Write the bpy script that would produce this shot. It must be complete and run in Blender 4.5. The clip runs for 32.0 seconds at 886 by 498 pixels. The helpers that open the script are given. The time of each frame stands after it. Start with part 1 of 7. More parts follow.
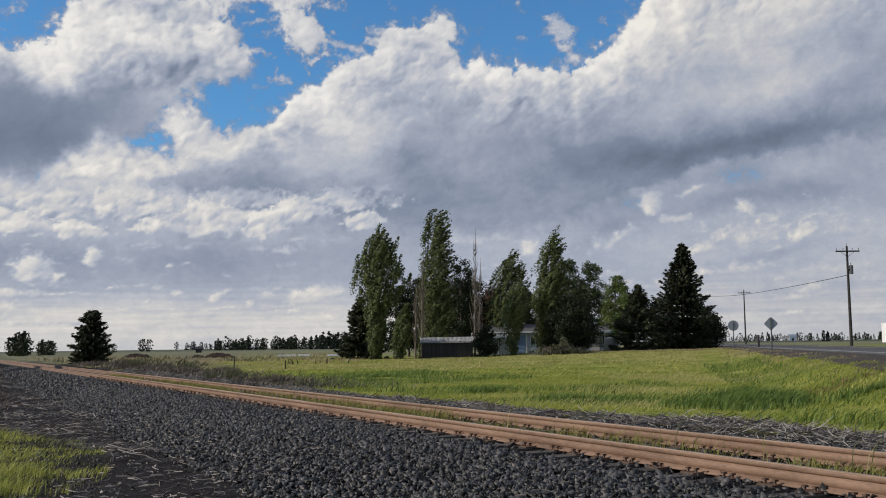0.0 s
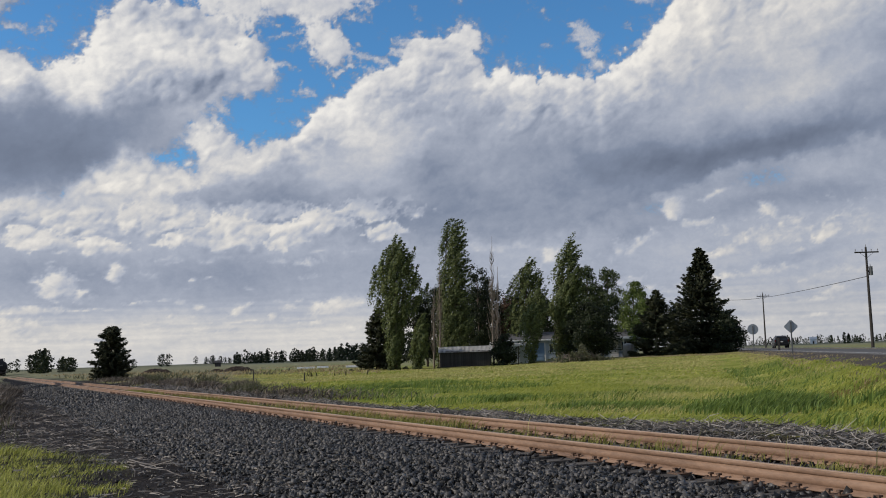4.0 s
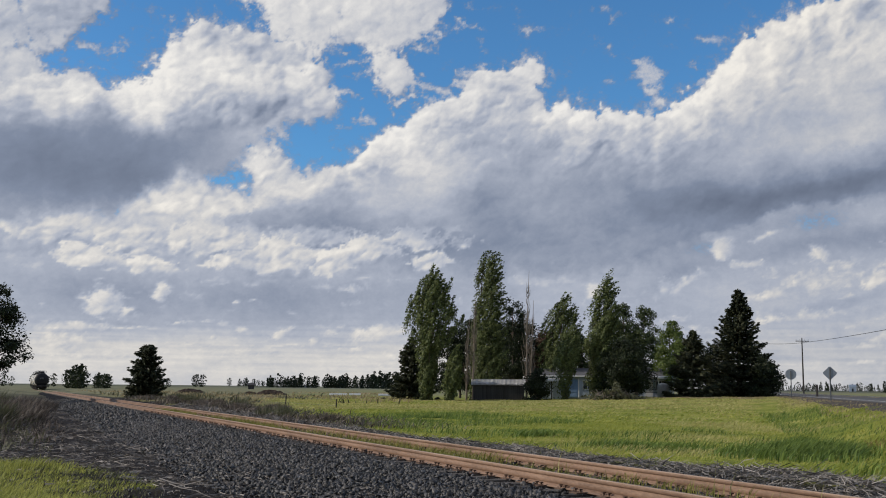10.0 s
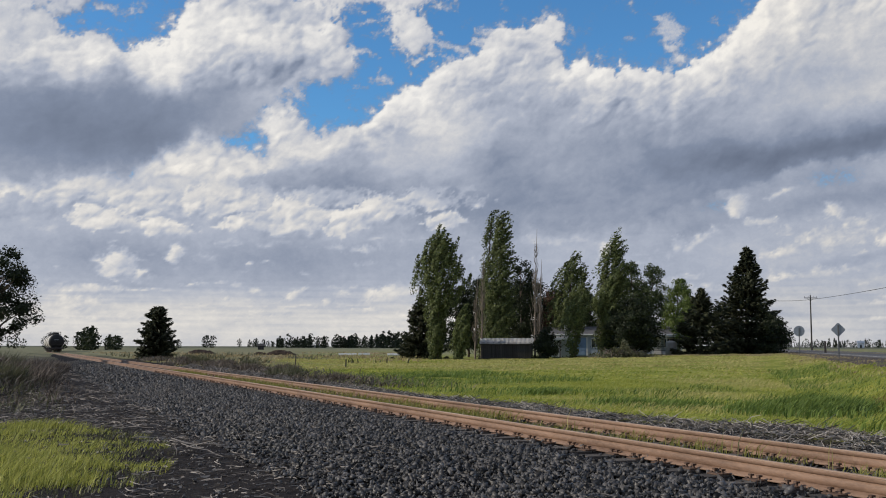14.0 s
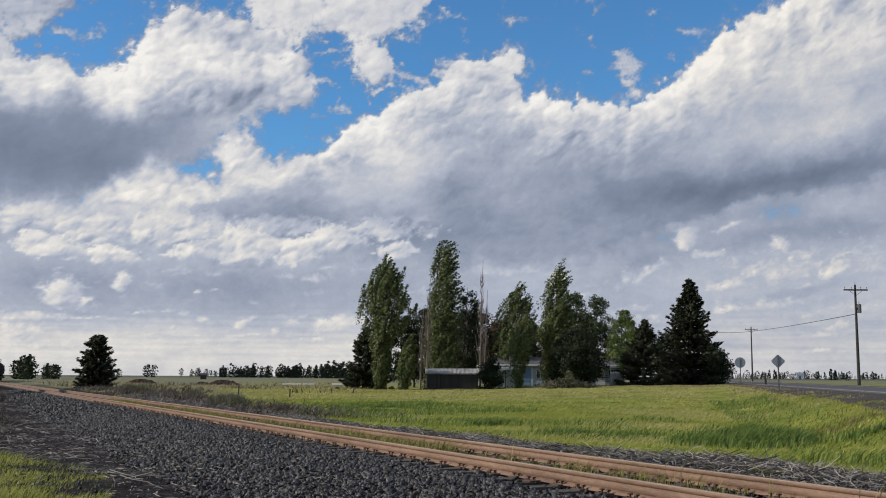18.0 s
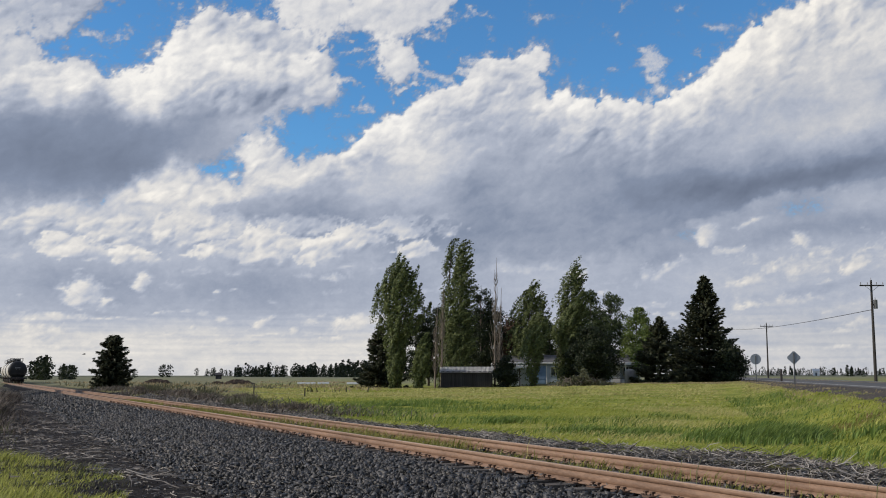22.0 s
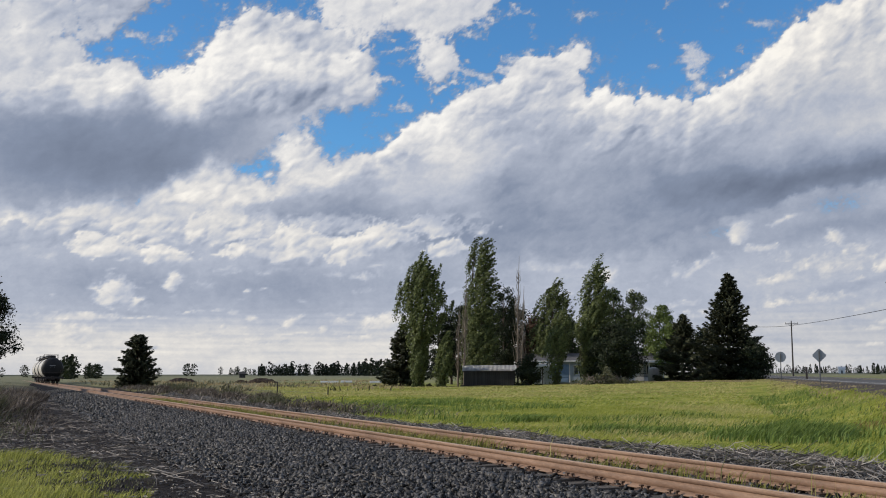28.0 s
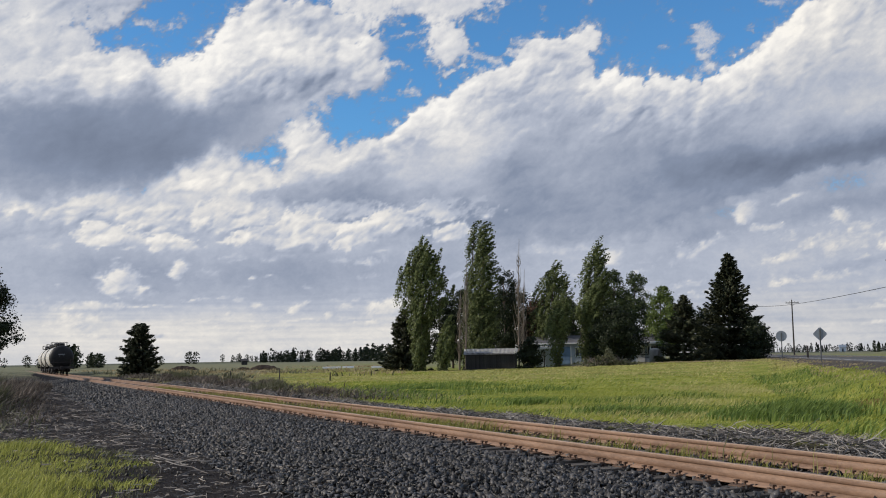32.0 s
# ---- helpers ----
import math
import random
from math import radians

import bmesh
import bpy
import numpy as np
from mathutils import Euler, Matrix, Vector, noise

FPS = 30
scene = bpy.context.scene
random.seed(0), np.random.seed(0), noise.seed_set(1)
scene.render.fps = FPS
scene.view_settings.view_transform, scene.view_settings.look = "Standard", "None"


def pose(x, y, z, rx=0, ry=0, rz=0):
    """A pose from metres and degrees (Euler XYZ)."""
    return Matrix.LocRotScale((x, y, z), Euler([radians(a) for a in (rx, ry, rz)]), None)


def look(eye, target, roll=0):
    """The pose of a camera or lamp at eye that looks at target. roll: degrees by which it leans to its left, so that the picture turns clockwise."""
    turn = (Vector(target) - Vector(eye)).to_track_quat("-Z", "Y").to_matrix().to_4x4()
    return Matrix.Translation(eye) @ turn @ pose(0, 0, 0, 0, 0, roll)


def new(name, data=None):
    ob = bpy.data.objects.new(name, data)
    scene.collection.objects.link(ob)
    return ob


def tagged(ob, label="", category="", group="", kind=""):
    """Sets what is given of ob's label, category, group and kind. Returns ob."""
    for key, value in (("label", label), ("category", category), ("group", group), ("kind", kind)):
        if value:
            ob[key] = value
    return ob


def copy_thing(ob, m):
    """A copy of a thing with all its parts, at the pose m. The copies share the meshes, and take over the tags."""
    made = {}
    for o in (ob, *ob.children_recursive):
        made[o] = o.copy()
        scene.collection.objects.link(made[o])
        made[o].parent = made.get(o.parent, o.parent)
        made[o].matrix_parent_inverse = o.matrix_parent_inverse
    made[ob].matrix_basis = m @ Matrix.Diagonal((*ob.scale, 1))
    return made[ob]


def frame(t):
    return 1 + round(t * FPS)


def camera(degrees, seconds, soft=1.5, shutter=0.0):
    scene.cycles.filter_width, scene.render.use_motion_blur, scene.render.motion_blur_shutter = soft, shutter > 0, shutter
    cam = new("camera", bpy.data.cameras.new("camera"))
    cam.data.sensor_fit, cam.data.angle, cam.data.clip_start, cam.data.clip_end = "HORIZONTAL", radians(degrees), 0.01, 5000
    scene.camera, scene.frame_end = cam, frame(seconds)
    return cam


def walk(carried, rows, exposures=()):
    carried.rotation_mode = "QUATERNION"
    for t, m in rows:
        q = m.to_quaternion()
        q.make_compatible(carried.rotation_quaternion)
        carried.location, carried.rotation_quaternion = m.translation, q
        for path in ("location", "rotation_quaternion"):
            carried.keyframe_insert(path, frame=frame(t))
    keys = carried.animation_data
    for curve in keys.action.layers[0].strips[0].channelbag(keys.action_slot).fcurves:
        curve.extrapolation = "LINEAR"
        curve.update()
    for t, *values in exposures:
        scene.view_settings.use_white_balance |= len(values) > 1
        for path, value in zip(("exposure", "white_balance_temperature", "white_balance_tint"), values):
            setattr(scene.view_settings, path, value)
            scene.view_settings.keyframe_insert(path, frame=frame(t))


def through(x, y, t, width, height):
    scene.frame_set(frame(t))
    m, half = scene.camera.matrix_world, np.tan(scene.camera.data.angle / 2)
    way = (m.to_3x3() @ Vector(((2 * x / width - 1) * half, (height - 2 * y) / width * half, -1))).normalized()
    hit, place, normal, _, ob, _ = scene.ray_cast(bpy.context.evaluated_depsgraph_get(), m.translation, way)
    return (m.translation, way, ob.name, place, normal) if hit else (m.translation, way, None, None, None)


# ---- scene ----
# World: y runs along the railway towards the approaching train, x to the right of it, z up from the soil under the camera.
EYE_Z = 1.6
cam = camera(45.94, 32.0, soft=1.0)
PATH = [
    (0, -25.45, 5.35, 0.80), (0.5, -25.48, 5.41, 0.85), (1, -25.52, 5.45, 0.89), (1.5, -25.56, 5.52, 0.94),
    (2, -25.53, 5.57, 1.13), (2.5, -25.19, 5.66, 1.45), (3, -24.87, 5.73, 1.70), (3.5, -24.64, 5.81, 1.86),
    (4, -24.44, 5.89, 1.88), (4.5, -24.20, 5.92, 1.91), (6.5, -23.85, 6.18, 1.64), (7, -23.86, 6.33, 1.46),
    (7.5, -23.86, 6.42, 1.37), (8, -23.90, 6.43, 1.33), (8.5, -23.96, 6.44, 1.29), (9, -23.81, 6.44, 1.00),
    (9.5, -23.37, 6.87, 0.32), (10, -22.67, 7.61, -0.54), (10.5, -21.91, 8.17, -0.35), (11, -21.22, 8.26, -0.09),
    (11.5, -20.88, 7.83, 0.22), (12, -21.01, 7.34, 0.41), (12.5, -21.31, 6.81, 0.60), (13, -21.60, 6.40, 0.60),
    (13.5, -21.82, 6.01, 0.36), (14, -22.19, 5.40, -0.13), (14.5, -23.19, 5.18, -0.56), (15, -24.34, 5.13, -0.78),
    (15.5, -25.09, 5.31, -1.00), (17.5, -25.37, 6.95, -0.46), (18, -25.17, 7.05, -0.31), (18.5, -25.02, 7.07, -0.17),
    (19, -24.87, 7.07, -0.13), (19.5, -24.79, 7.06, -0.10), (20, -24.68, 7.06, -0.15), (20.5, -24.59, 7.04, -0.07),
    (21, -24.51, 7.01, -0.08), (21.5, -24.47, 6.99, -0.05), (22, -24.38, 6.96, 0.01), (22.5, -24.30, 6.94, -0.07),
    (23, -24.25, 6.94, -0.05), (23.5, -24.24, 6.92, -0.13), (24, -24.22, 6.92, -0.15), (24.5, -24.19, 6.91, -0.18),
    (26.5, -23.75, 6.87, -0.31), (27, -23.45, 6.87, -0.20), (27.5, -23.27, 6.88, -0.04), (28, -23.14, 6.88, 0.10),
    (28.5, -23.08, 6.88, 0.29), (29, -23.03, 6.87, 0.51), (29.5, -23.01, 6.78, 0.72), (30, -23.03, 6.61, 0.85),
    (30.5, -23.02, 6.50, 0.87), (31, -23.01, 6.33, 0.88), (31.5, -23.03, 6.13, 0.88), (32, -23.05, 6.02, 0.96),
]
walk(cam, [(t, pose(0, 0, EYE_Z, 90 + p, r, y)) for t, y, p, r in PATH],
     exposures=[(0, -0.24), (8, -0.22), (15, -0.16), (20, -0.12), (26, -0.08), (32, -0.07)])

# ---- daylight ----
SUN_AZ, SUN_EL = -70.0, 27.0   # bearing from the railway's direction, clockwise
world = bpy.data.worlds.new("daylight")
scene.world = world
world.use_nodes = True
wn = world.node_tree.nodes
sky = wn.new("ShaderNodeTexSky")
sky.sky_type, sky.sun_disc = "NISHITA", False
sky.air_density, sky.dust_density, sky.ozone_density = 1.0, 0.15, 3.0
sky.sun_elevation, sky.sun_rotation = radians(SUN_EL), radians(SUN_AZ)
wn["Background"].inputs["Strength"].default_value = 0.12
tint = wn.new("ShaderNodeMix")
tint.data_type, tint.blend_type = "RGBA", "MULTIPLY"
tint.inputs["Factor"].default_value = 1.0
tint.inputs[7].default_value = (0.58, 1.02, 1.3, 1)        # clear spring air: a deep blue
world.node_tree.links.new(sky.outputs[0], tint.inputs[6])
world.node_tree.links.new(tint.outputs[2], wn["Background"].inputs["Color"])
sun = new("sun", bpy.data.lights.new("sun", "SUN"))
sun.data.energy, sun.data.angle, sun.data.color = 4.2, radians(0.8), (1.0, 0.9, 0.77)
sun.matrix_world = look((60 * math.sin(radians(SUN_AZ)), 60 * math.cos(radians(SUN_AZ)), 60 * math.tan(radians(SUN_EL))), (0, 0, 0))


# ---- small tools ----
def polar(az, d, z=0.0):
    """A place by its bearing from the railway's direction and its distance from the camera."""
    return Vector((d * math.sin(radians(az)), d * math.cos(radians(az)), z))


def smooth(a, b, v):
    k = np.clip((np.asarray(v, float) - a) / (b - a), 0, 1)
    return k * k * (3 - 2 * k)


def mesh_np(name, verts, faces, mats, smooth_faces=False, index=None):
    """A mesh from arrays: verts (n, 3), faces (m, k) of one size k."""
    verts, faces = np.asarray(verts, np.float32), np.asarray(faces, np.int32)
    me = bpy.data.meshes.new(name)
    me.vertices.add(len(verts))
    me.vertices.foreach_set("co", verts.ravel())
    m, k = faces.shape
    me.loops.add(m * k)
    me.loops.foreach_set("vertex_index", faces.ravel())
    me.polygons.add(m)
    me.polygons.foreach_set("loop_start", np.arange(0, m * k, k, dtype=np.int32))
    if smooth_faces:
        me.polygons.foreach_set("use_smooth", np.ones(m, bool))
    for mt in mats if isinstance(mats, (list, tuple)) else [mats]:
        me.materials.append(mt)
    if index is not None:
        me.polygons.foreach_set("material_index", np.asarray(index, np.int32))
    me.update(calc_edges=True)
    me.validate()
    return me


def part(name, shape, material, parent=None, label="", m=None, shade=False):
    """Links a bmesh or mesh as one object under a thing or a part."""
    if isinstance(shape, bmesh.types.BMesh):
        me = bpy.data.meshes.new(name)
        bmesh.ops.recalc_face_normals(shape, faces=shape.faces)
        shape.to_mesh(me)
        shape.free()
        me.materials.append(material)
        if shade:
            for f in me.polygons:
                f.use_smooth = True
    else:
        me = shape
    ob = new(name, me)
    if parent is not None:
        ob.parent = parent
    if m is not None:
        ob.matrix_basis = m
    if label:
        ob["label"] = label
    return ob


def thing(name, m, label, category, group="", kind=""):
    ob = new(name)
    ob.empty_display_size = 0.2
    ob.matrix_basis = m
    return tagged(ob, label, category, group, kind)


def box(x0, x1, y0, y1, z0, z1, bevel=0.0, bm=None):
    bm = bm or bmesh.new()
    r = bmesh.ops.create_cube(bm, size=1, matrix=Matrix.Translation(((x0 + x1) / 2, (y0 + y1) / 2, (z0 + z1) / 2)) @ Matrix.Diagonal((x1 - x0, y1 - y0, z1 - z0, 1)))
    if bevel:
        edges = {e for v in r["verts"] for e in v.link_edges}
        bmesh.ops.bevel(bm, geom=list(edges), offset=bevel, segments=2, affect="EDGES", profile=0.6)
    return bm


def tube(a, b, r, r2=None, seg=10, bm=None, caps=True):
    bm = bm or bmesh.new()
    a, b = Vector(a), Vector(b)
    m = Matrix.Translation((a + b) / 2) @ (b - a).to_track_quat("Z", "Y").to_matrix().to_4x4()
    bmesh.ops.create_cone(bm, cap_ends=caps, segments=seg, radius1=r, radius2=r if r2 is None else r2, depth=(b - a).length, matrix=m)
    return bm


def loft(rings, bm=None, caps=True):
    """Skins closed rings of equal counts."""
    bm = bm or bmesh.new()
    vs = [[bm.verts.new(p) for p in ring] for ring in rings]
    n = len(vs[0])
    for a, b in zip(vs, vs[1:]):
        for i in range(n):
            bm.faces.new((a[i], a[(i + 1) % n], b[(i + 1) % n], b[i]))
    if caps:
        bm.faces.new(vs[0][::-1])
        bm.faces.new(vs[-1])
    return bm


# ---- the lie of the land ----
ROAD_H = 37.1                       # bearing of the road
RC, RS = math.cos(radians(ROAD_H)), math.sin(radians(ROAD_H))


def road_z(s):
    """Height of the road s metres along it: it climbs from the level crossing behind the camera."""
    return np.interp(s, [-300, -60, -3, 20, 40, 200, 900, 2500], [0.3, 0.4, 0.512, 0.85, 1.12, 1.3, 2.6, 4.4])


def land(x, y):
    """Height of the ground."""
    x, y = np.asarray(x, float), np.asarray(y, float)
    r = np.hypot(x, y)
    p = RC * x - RS * y             # metres to the right of a line along the road through the camera
    field = np.interp(r, [0, 14, 20, 32, 60, 110, 300, 900, 2500, 5000], [0.1, 0.28, 0.2, 0.08, 0.26, 0.42, 0.8, 2.2, 4.0, 4.0])
    field = field + 0.55 * smooth(-24, 2, p) * smooth(45, 95, r)
    near = 0.02 * np.sin(x * 1.7 + y * 0.6) + 0.015 * np.sin(y * 1.3 - x * 0.7)
    left = np.interp(r, [0, 60, 150, 300, 900, 2500, 5000], [0, 0.05, 0.3, 0.7, 2.2, 4.0, 4.0])
    z = left + (field - left) * smooth(8.6, 10.5, x) + near * (r < 150)
    z = z + 0.8 * np.exp(-((x + 2.4) / 2.6) ** 2) * smooth(30, 38, y) * smooth(75, 60, y)     # brushy bank beside the track
    up = smooth(3.0, 6.6, p) * smooth(-5, 15, r) * (x > 9.5)
    over = smooth(24, 17, p)
    z = z - 0.14 * smooth(3.2, 3.8, x) * smooth(10.6, 10.1, x) * (np.abs(y) < 640)
    return z * (1 - up * over) + (road_z(RS * x + RC * y) - 0.12) * up * over


def ground_z(x, y):
    return float(land(x, y))


# ---- materials ----
def new_mat(name):
    m = bpy.data.materials.new(name)
    m.use_nodes = True
    return m, m.node_tree.nodes, m.node_tree.links, m.node_tree.nodes["Principled BSDF"]


def node(ns, kind, **sets):
    n = ns.new(kind)
    for k, v in sets.items():
        n.inputs[k].default_value = v
    return n


def ramp(ns, stops, interp="LINEAR"):
    r = ns.new("ShaderNodeValToRGB")
    r.color_ramp.interpolation = interp
    e = r.color_ramp.elements
    while len(e) < len(stops):
        e.new(0.5)
    for el, (pos, c) in zip(e, stops):
        el.position, el.color = pos, (*c, 1)
    return r


def surface(name, dark, light, scale=4.0, rough=0.8, bump=0.3, fine=40.0, metal=0.0, random_tint=0.0, stretch=(1, 1, 1), dist=0.02, coords="Object", spec=0.3, mid=None):
    """A weathered surface: two scales of colour noise and a fine relief."""
    m, ns, ln, b = new_mat(name)
    tc = ns.new("ShaderNodeTexCoord")
    mp = ns.new("ShaderNodeMapping")
    mp.inputs["Scale"].default_value = stretch
    ln.new(tc.outputs[coords], mp.inputs["Vector"])
    n1 = node(ns, "ShaderNodeTexNoise", Scale=scale, Detail=6.0, Roughness=0.6)
    n2 = node(ns, "ShaderNodeTexNoise", Scale=fine, Detail=4.0, Roughness=0.65)
    for n in (n1, n2):
        ln.new(mp.outputs[0], n.inputs["Vector"])
    mix = ns.new("ShaderNodeMath")
    mix.operation = "MULTIPLY_ADD"
    mix.inputs[1].default_value = 0.45
    ln.new(n2.outputs["Fac"], mix.inputs[0])
    half = ns.new("ShaderNodeMath")
    half.operation = "MULTIPLY"
    half.inputs[1].default_value = 0.55
    ln.new(n1.outputs["Fac"], half.inputs[0])
    ln.new(half.outputs[0], mix.inputs[2])
    stops = [(0.36, dark), (0.64, light)] if mid is None else [(0.36, dark), (0.5, mid), (0.64, light)]
    cr = ramp(ns, stops)
    ln.new(mix.outputs[0], cr.inputs[0])
    col = cr.outputs[0]
    if random_tint:
        oi = ns.new("ShaderNodeObjectInfo")
        hs = ns.new("ShaderNodeHueSaturation")
        mr = ns.new("ShaderNodeMapRange")
        mr.inputs["To Min"].default_value, mr.inputs["To Max"].default_value = 1 - random_tint, 1 + random_tint
        ln.new(oi.outputs["Random"], mr.inputs["Value"])
        ln.new(mr.outputs[0], hs.inputs["Value"])
        ln.new(col, hs.inputs["Color"])
        col = hs.outputs[0]
    ln.new(col, b.inputs["Base Color"])
    b.inputs["Roughness"].default_value, b.inputs["Metallic"].default_value = rough, metal
    b.inputs["Specular IOR Level"].default_value = spec
    if bump:
        bp = node(ns, "ShaderNodeBump", Strength=bump, Distance=dist)
        ln.new(mix.outputs[0], bp.inputs["Height"])
        ln.new(bp.outputs[0], b.inputs["Normal"])
    return m


def foliage(name, dark, light, through=0.35, scale=0.5, island=0.5, spec=0.25, rough=0.6):
    """Leaves or blades: each piece has its own shade; light passes through."""
    m, ns, ln, b = new_mat(name)
    geo = ns.new("ShaderNodeNewGeometry")
    tc = ns.new("ShaderNodeTexCoord")
    n1 = node(ns, "ShaderNodeTexNoise", Scale=scale, Detail=4.0)
    ln.new(tc.outputs["Object"], n1.inputs["Vector"])
    mx = ns.new("ShaderNodeMix")
    mx.inputs["Factor"].default_value = island
    ln.new(n1.outputs["Fac"], mx.inputs["A"])
    ln.new(geo.outputs["Random Per Island"], mx.inputs["B"])
    cr = ramp(ns, [(0.2, dark), (0.8, light)])
    ln.new(mx.outputs["Result"], cr.inputs[0])
    ln.new(cr.outputs[0], b.inputs["Base Color"])
    b.inputs["Roughness"].default_value = rough
    b.inputs["Specular IOR Level"].default_value = spec
    tr = ns.new("ShaderNodeBsdfTranslucent")
    ln.new(cr.outputs[0], tr.inputs["Color"])
    ms = ns.new("ShaderNodeMixShader")
    ms.inputs[0].default_value = through
    out = ns["Material Output"]
    ln.new(b.outputs[0], ms.inputs[1])
    ln.new(tr.outputs[0], ms.inputs[2])
    ln.new(ms.outputs[0], out.inputs["Surface"])
    return m


M_ballast = surface("basalt_ballast", (0.003, 0.003, 0.004), (0.022, 0.021, 0.023), scale=9, fine=60, rough=0.95, bump=0.9, dist=0.05, spec=0.05)
M_rust = surface("rusty_rail_steel", (0.125, 0.074, 0.048), (0.275, 0.172, 0.114), scale=3, fine=45, rough=0.65, bump=0.12, stretch=(1, 0.25, 1), spec=0.35)
M_shine = surface("worn_rail_head", (0.27, 0.18, 0.12), (0.42, 0.295, 0.21), scale=4, fine=30, rough=0.5, bump=0.05, metal=0.15, stretch=(1, 0.1, 1))
M_iron = surface("dark_rusty_iron", (0.05, 0.032, 0.024), (0.15, 0.092, 0.062), scale=12, rough=0.8, bump=0.3)
M_tie = surface("creosoted_sleeper_wood", (0.03, 0.026, 0.024), (0.13, 0.115, 0.1), scale=5, fine=40, rough=0.9, bump=0.7, stretch=(0.25, 3, 3), random_tint=0.3)
M_asphalt = surface("road_asphalt", (0.05, 0.05, 0.052), (0.1, 0.098, 0.098), scale=1.2, fine=30, rough=0.85, bump=0.2)
M_gravel = surface("brown_road_gravel", (0.022, 0.018, 0.015), (0.085, 0.07, 0.055), scale=2.5, fine=25, rough=0.95, bump=0.8, dist=0.05)
M_line = surface("worn_white_road_paint", (0.5, 0.5, 0.48), (0.8, 0.8, 0.78), scale=3, fine=30, rough=0.7, bump=0.05)
M_bark = surface("grey_brown_bark", (0.04, 0.032, 0.025), (0.15, 0.12, 0.095), scale=6, fine=30, rough=0.95, bump=0.8, stretch=(2, 2, 0.4))
M_palebark = surface("pale_dry_twigs", (0.11, 0.09, 0.07), (0.26, 0.22, 0.18), scale=6, fine=30, rough=0.95, bump=0.4)
M_pole = surface("weathered_pole_wood", (0.022, 0.02, 0.019), (0.065, 0.058, 0.053), scale=5, fine=35, rough=0.9, bump=0.4, stretch=(3, 3, 0.3))
M_signback = surface("bare_aluminium_sign_back", (0.2, 0.225, 0.26), (0.32, 0.355, 0.4), scale=3, fine=40, rough=0.45, bump=0.03, metal=0.55)
M_steelpost = surface("galvanised_post", (0.08, 0.085, 0.09), (0.17, 0.175, 0.18), scale=5, fine=40, rough=0.6, bump=0.05, metal=0.4)
M_leaf = foliage("broadleaf_green", (0.009, 0.02, 0.008), (0.11, 0.14, 0.052), scale=1.6, island=0.35, through=0.2)
M_leaf_poplar = foliage("poplar_leaf_green", (0.01, 0.022, 0.008), (0.19, 0.22, 0.075), scale=1.6, island=0.35, through=0.2)
# dark leaves, taken near black: the grove's shade is put into this colour
M_leaf_dark_shaded = foliage("dark_shaded_leaf_green", (0.005, 0.01, 0.004), (0.03, 0.042, 0.014), through=0.15)
M_leaf_light = foliage("light_leaf_green", (0.03, 0.055, 0.012), (0.17, 0.22, 0.055), scale=1.1, island=0.3, through=0.25)
M_leaf_red = foliage("reddish_plum_leaf", (0.035, 0.02, 0.014), (0.11, 0.06, 0.035), through=0.2)
M_needle = foliage("spruce_needle", (0.016, 0.022, 0.012), (0.08, 0.085, 0.042), through=0.1, scale=0.9)
M_grass = foliage("meadow_grass", (0.12, 0.18, 0.025), (0.43, 0.43, 0.09), scale=0.22, through=0.45, island=0.3)
M_grass_dry = foliage("ripening_grass_heads", (0.24, 0.24, 0.07), (0.5, 0.45, 0.18), scale=0.2, island=0.35)
M_grass_tall = foliage("lush_ditch_grass", (0.045, 0.09, 0.018), (0.2, 0.27, 0.055), scale=0.4, island=0.5)
M_straw = foliage("grey_dead_straw", (0.035, 0.032, 0.03), (0.34, 0.31, 0.28), through=0.1, island=0.7)
M_tanstraw = foliage("tan_mown_grass", (0.2, 0.16, 0.085), (0.42, 0.34, 0.19), scale=0.3)
M_brush = foliage("dry_brown_brush", (0.045, 0.038, 0.033), (0.23, 0.19, 0.155), through=0.15, island=0.6)
M_sage = foliage("grey_green_weed", (0.05, 0.055, 0.03), (0.17, 0.17, 0.095), through=0.2)


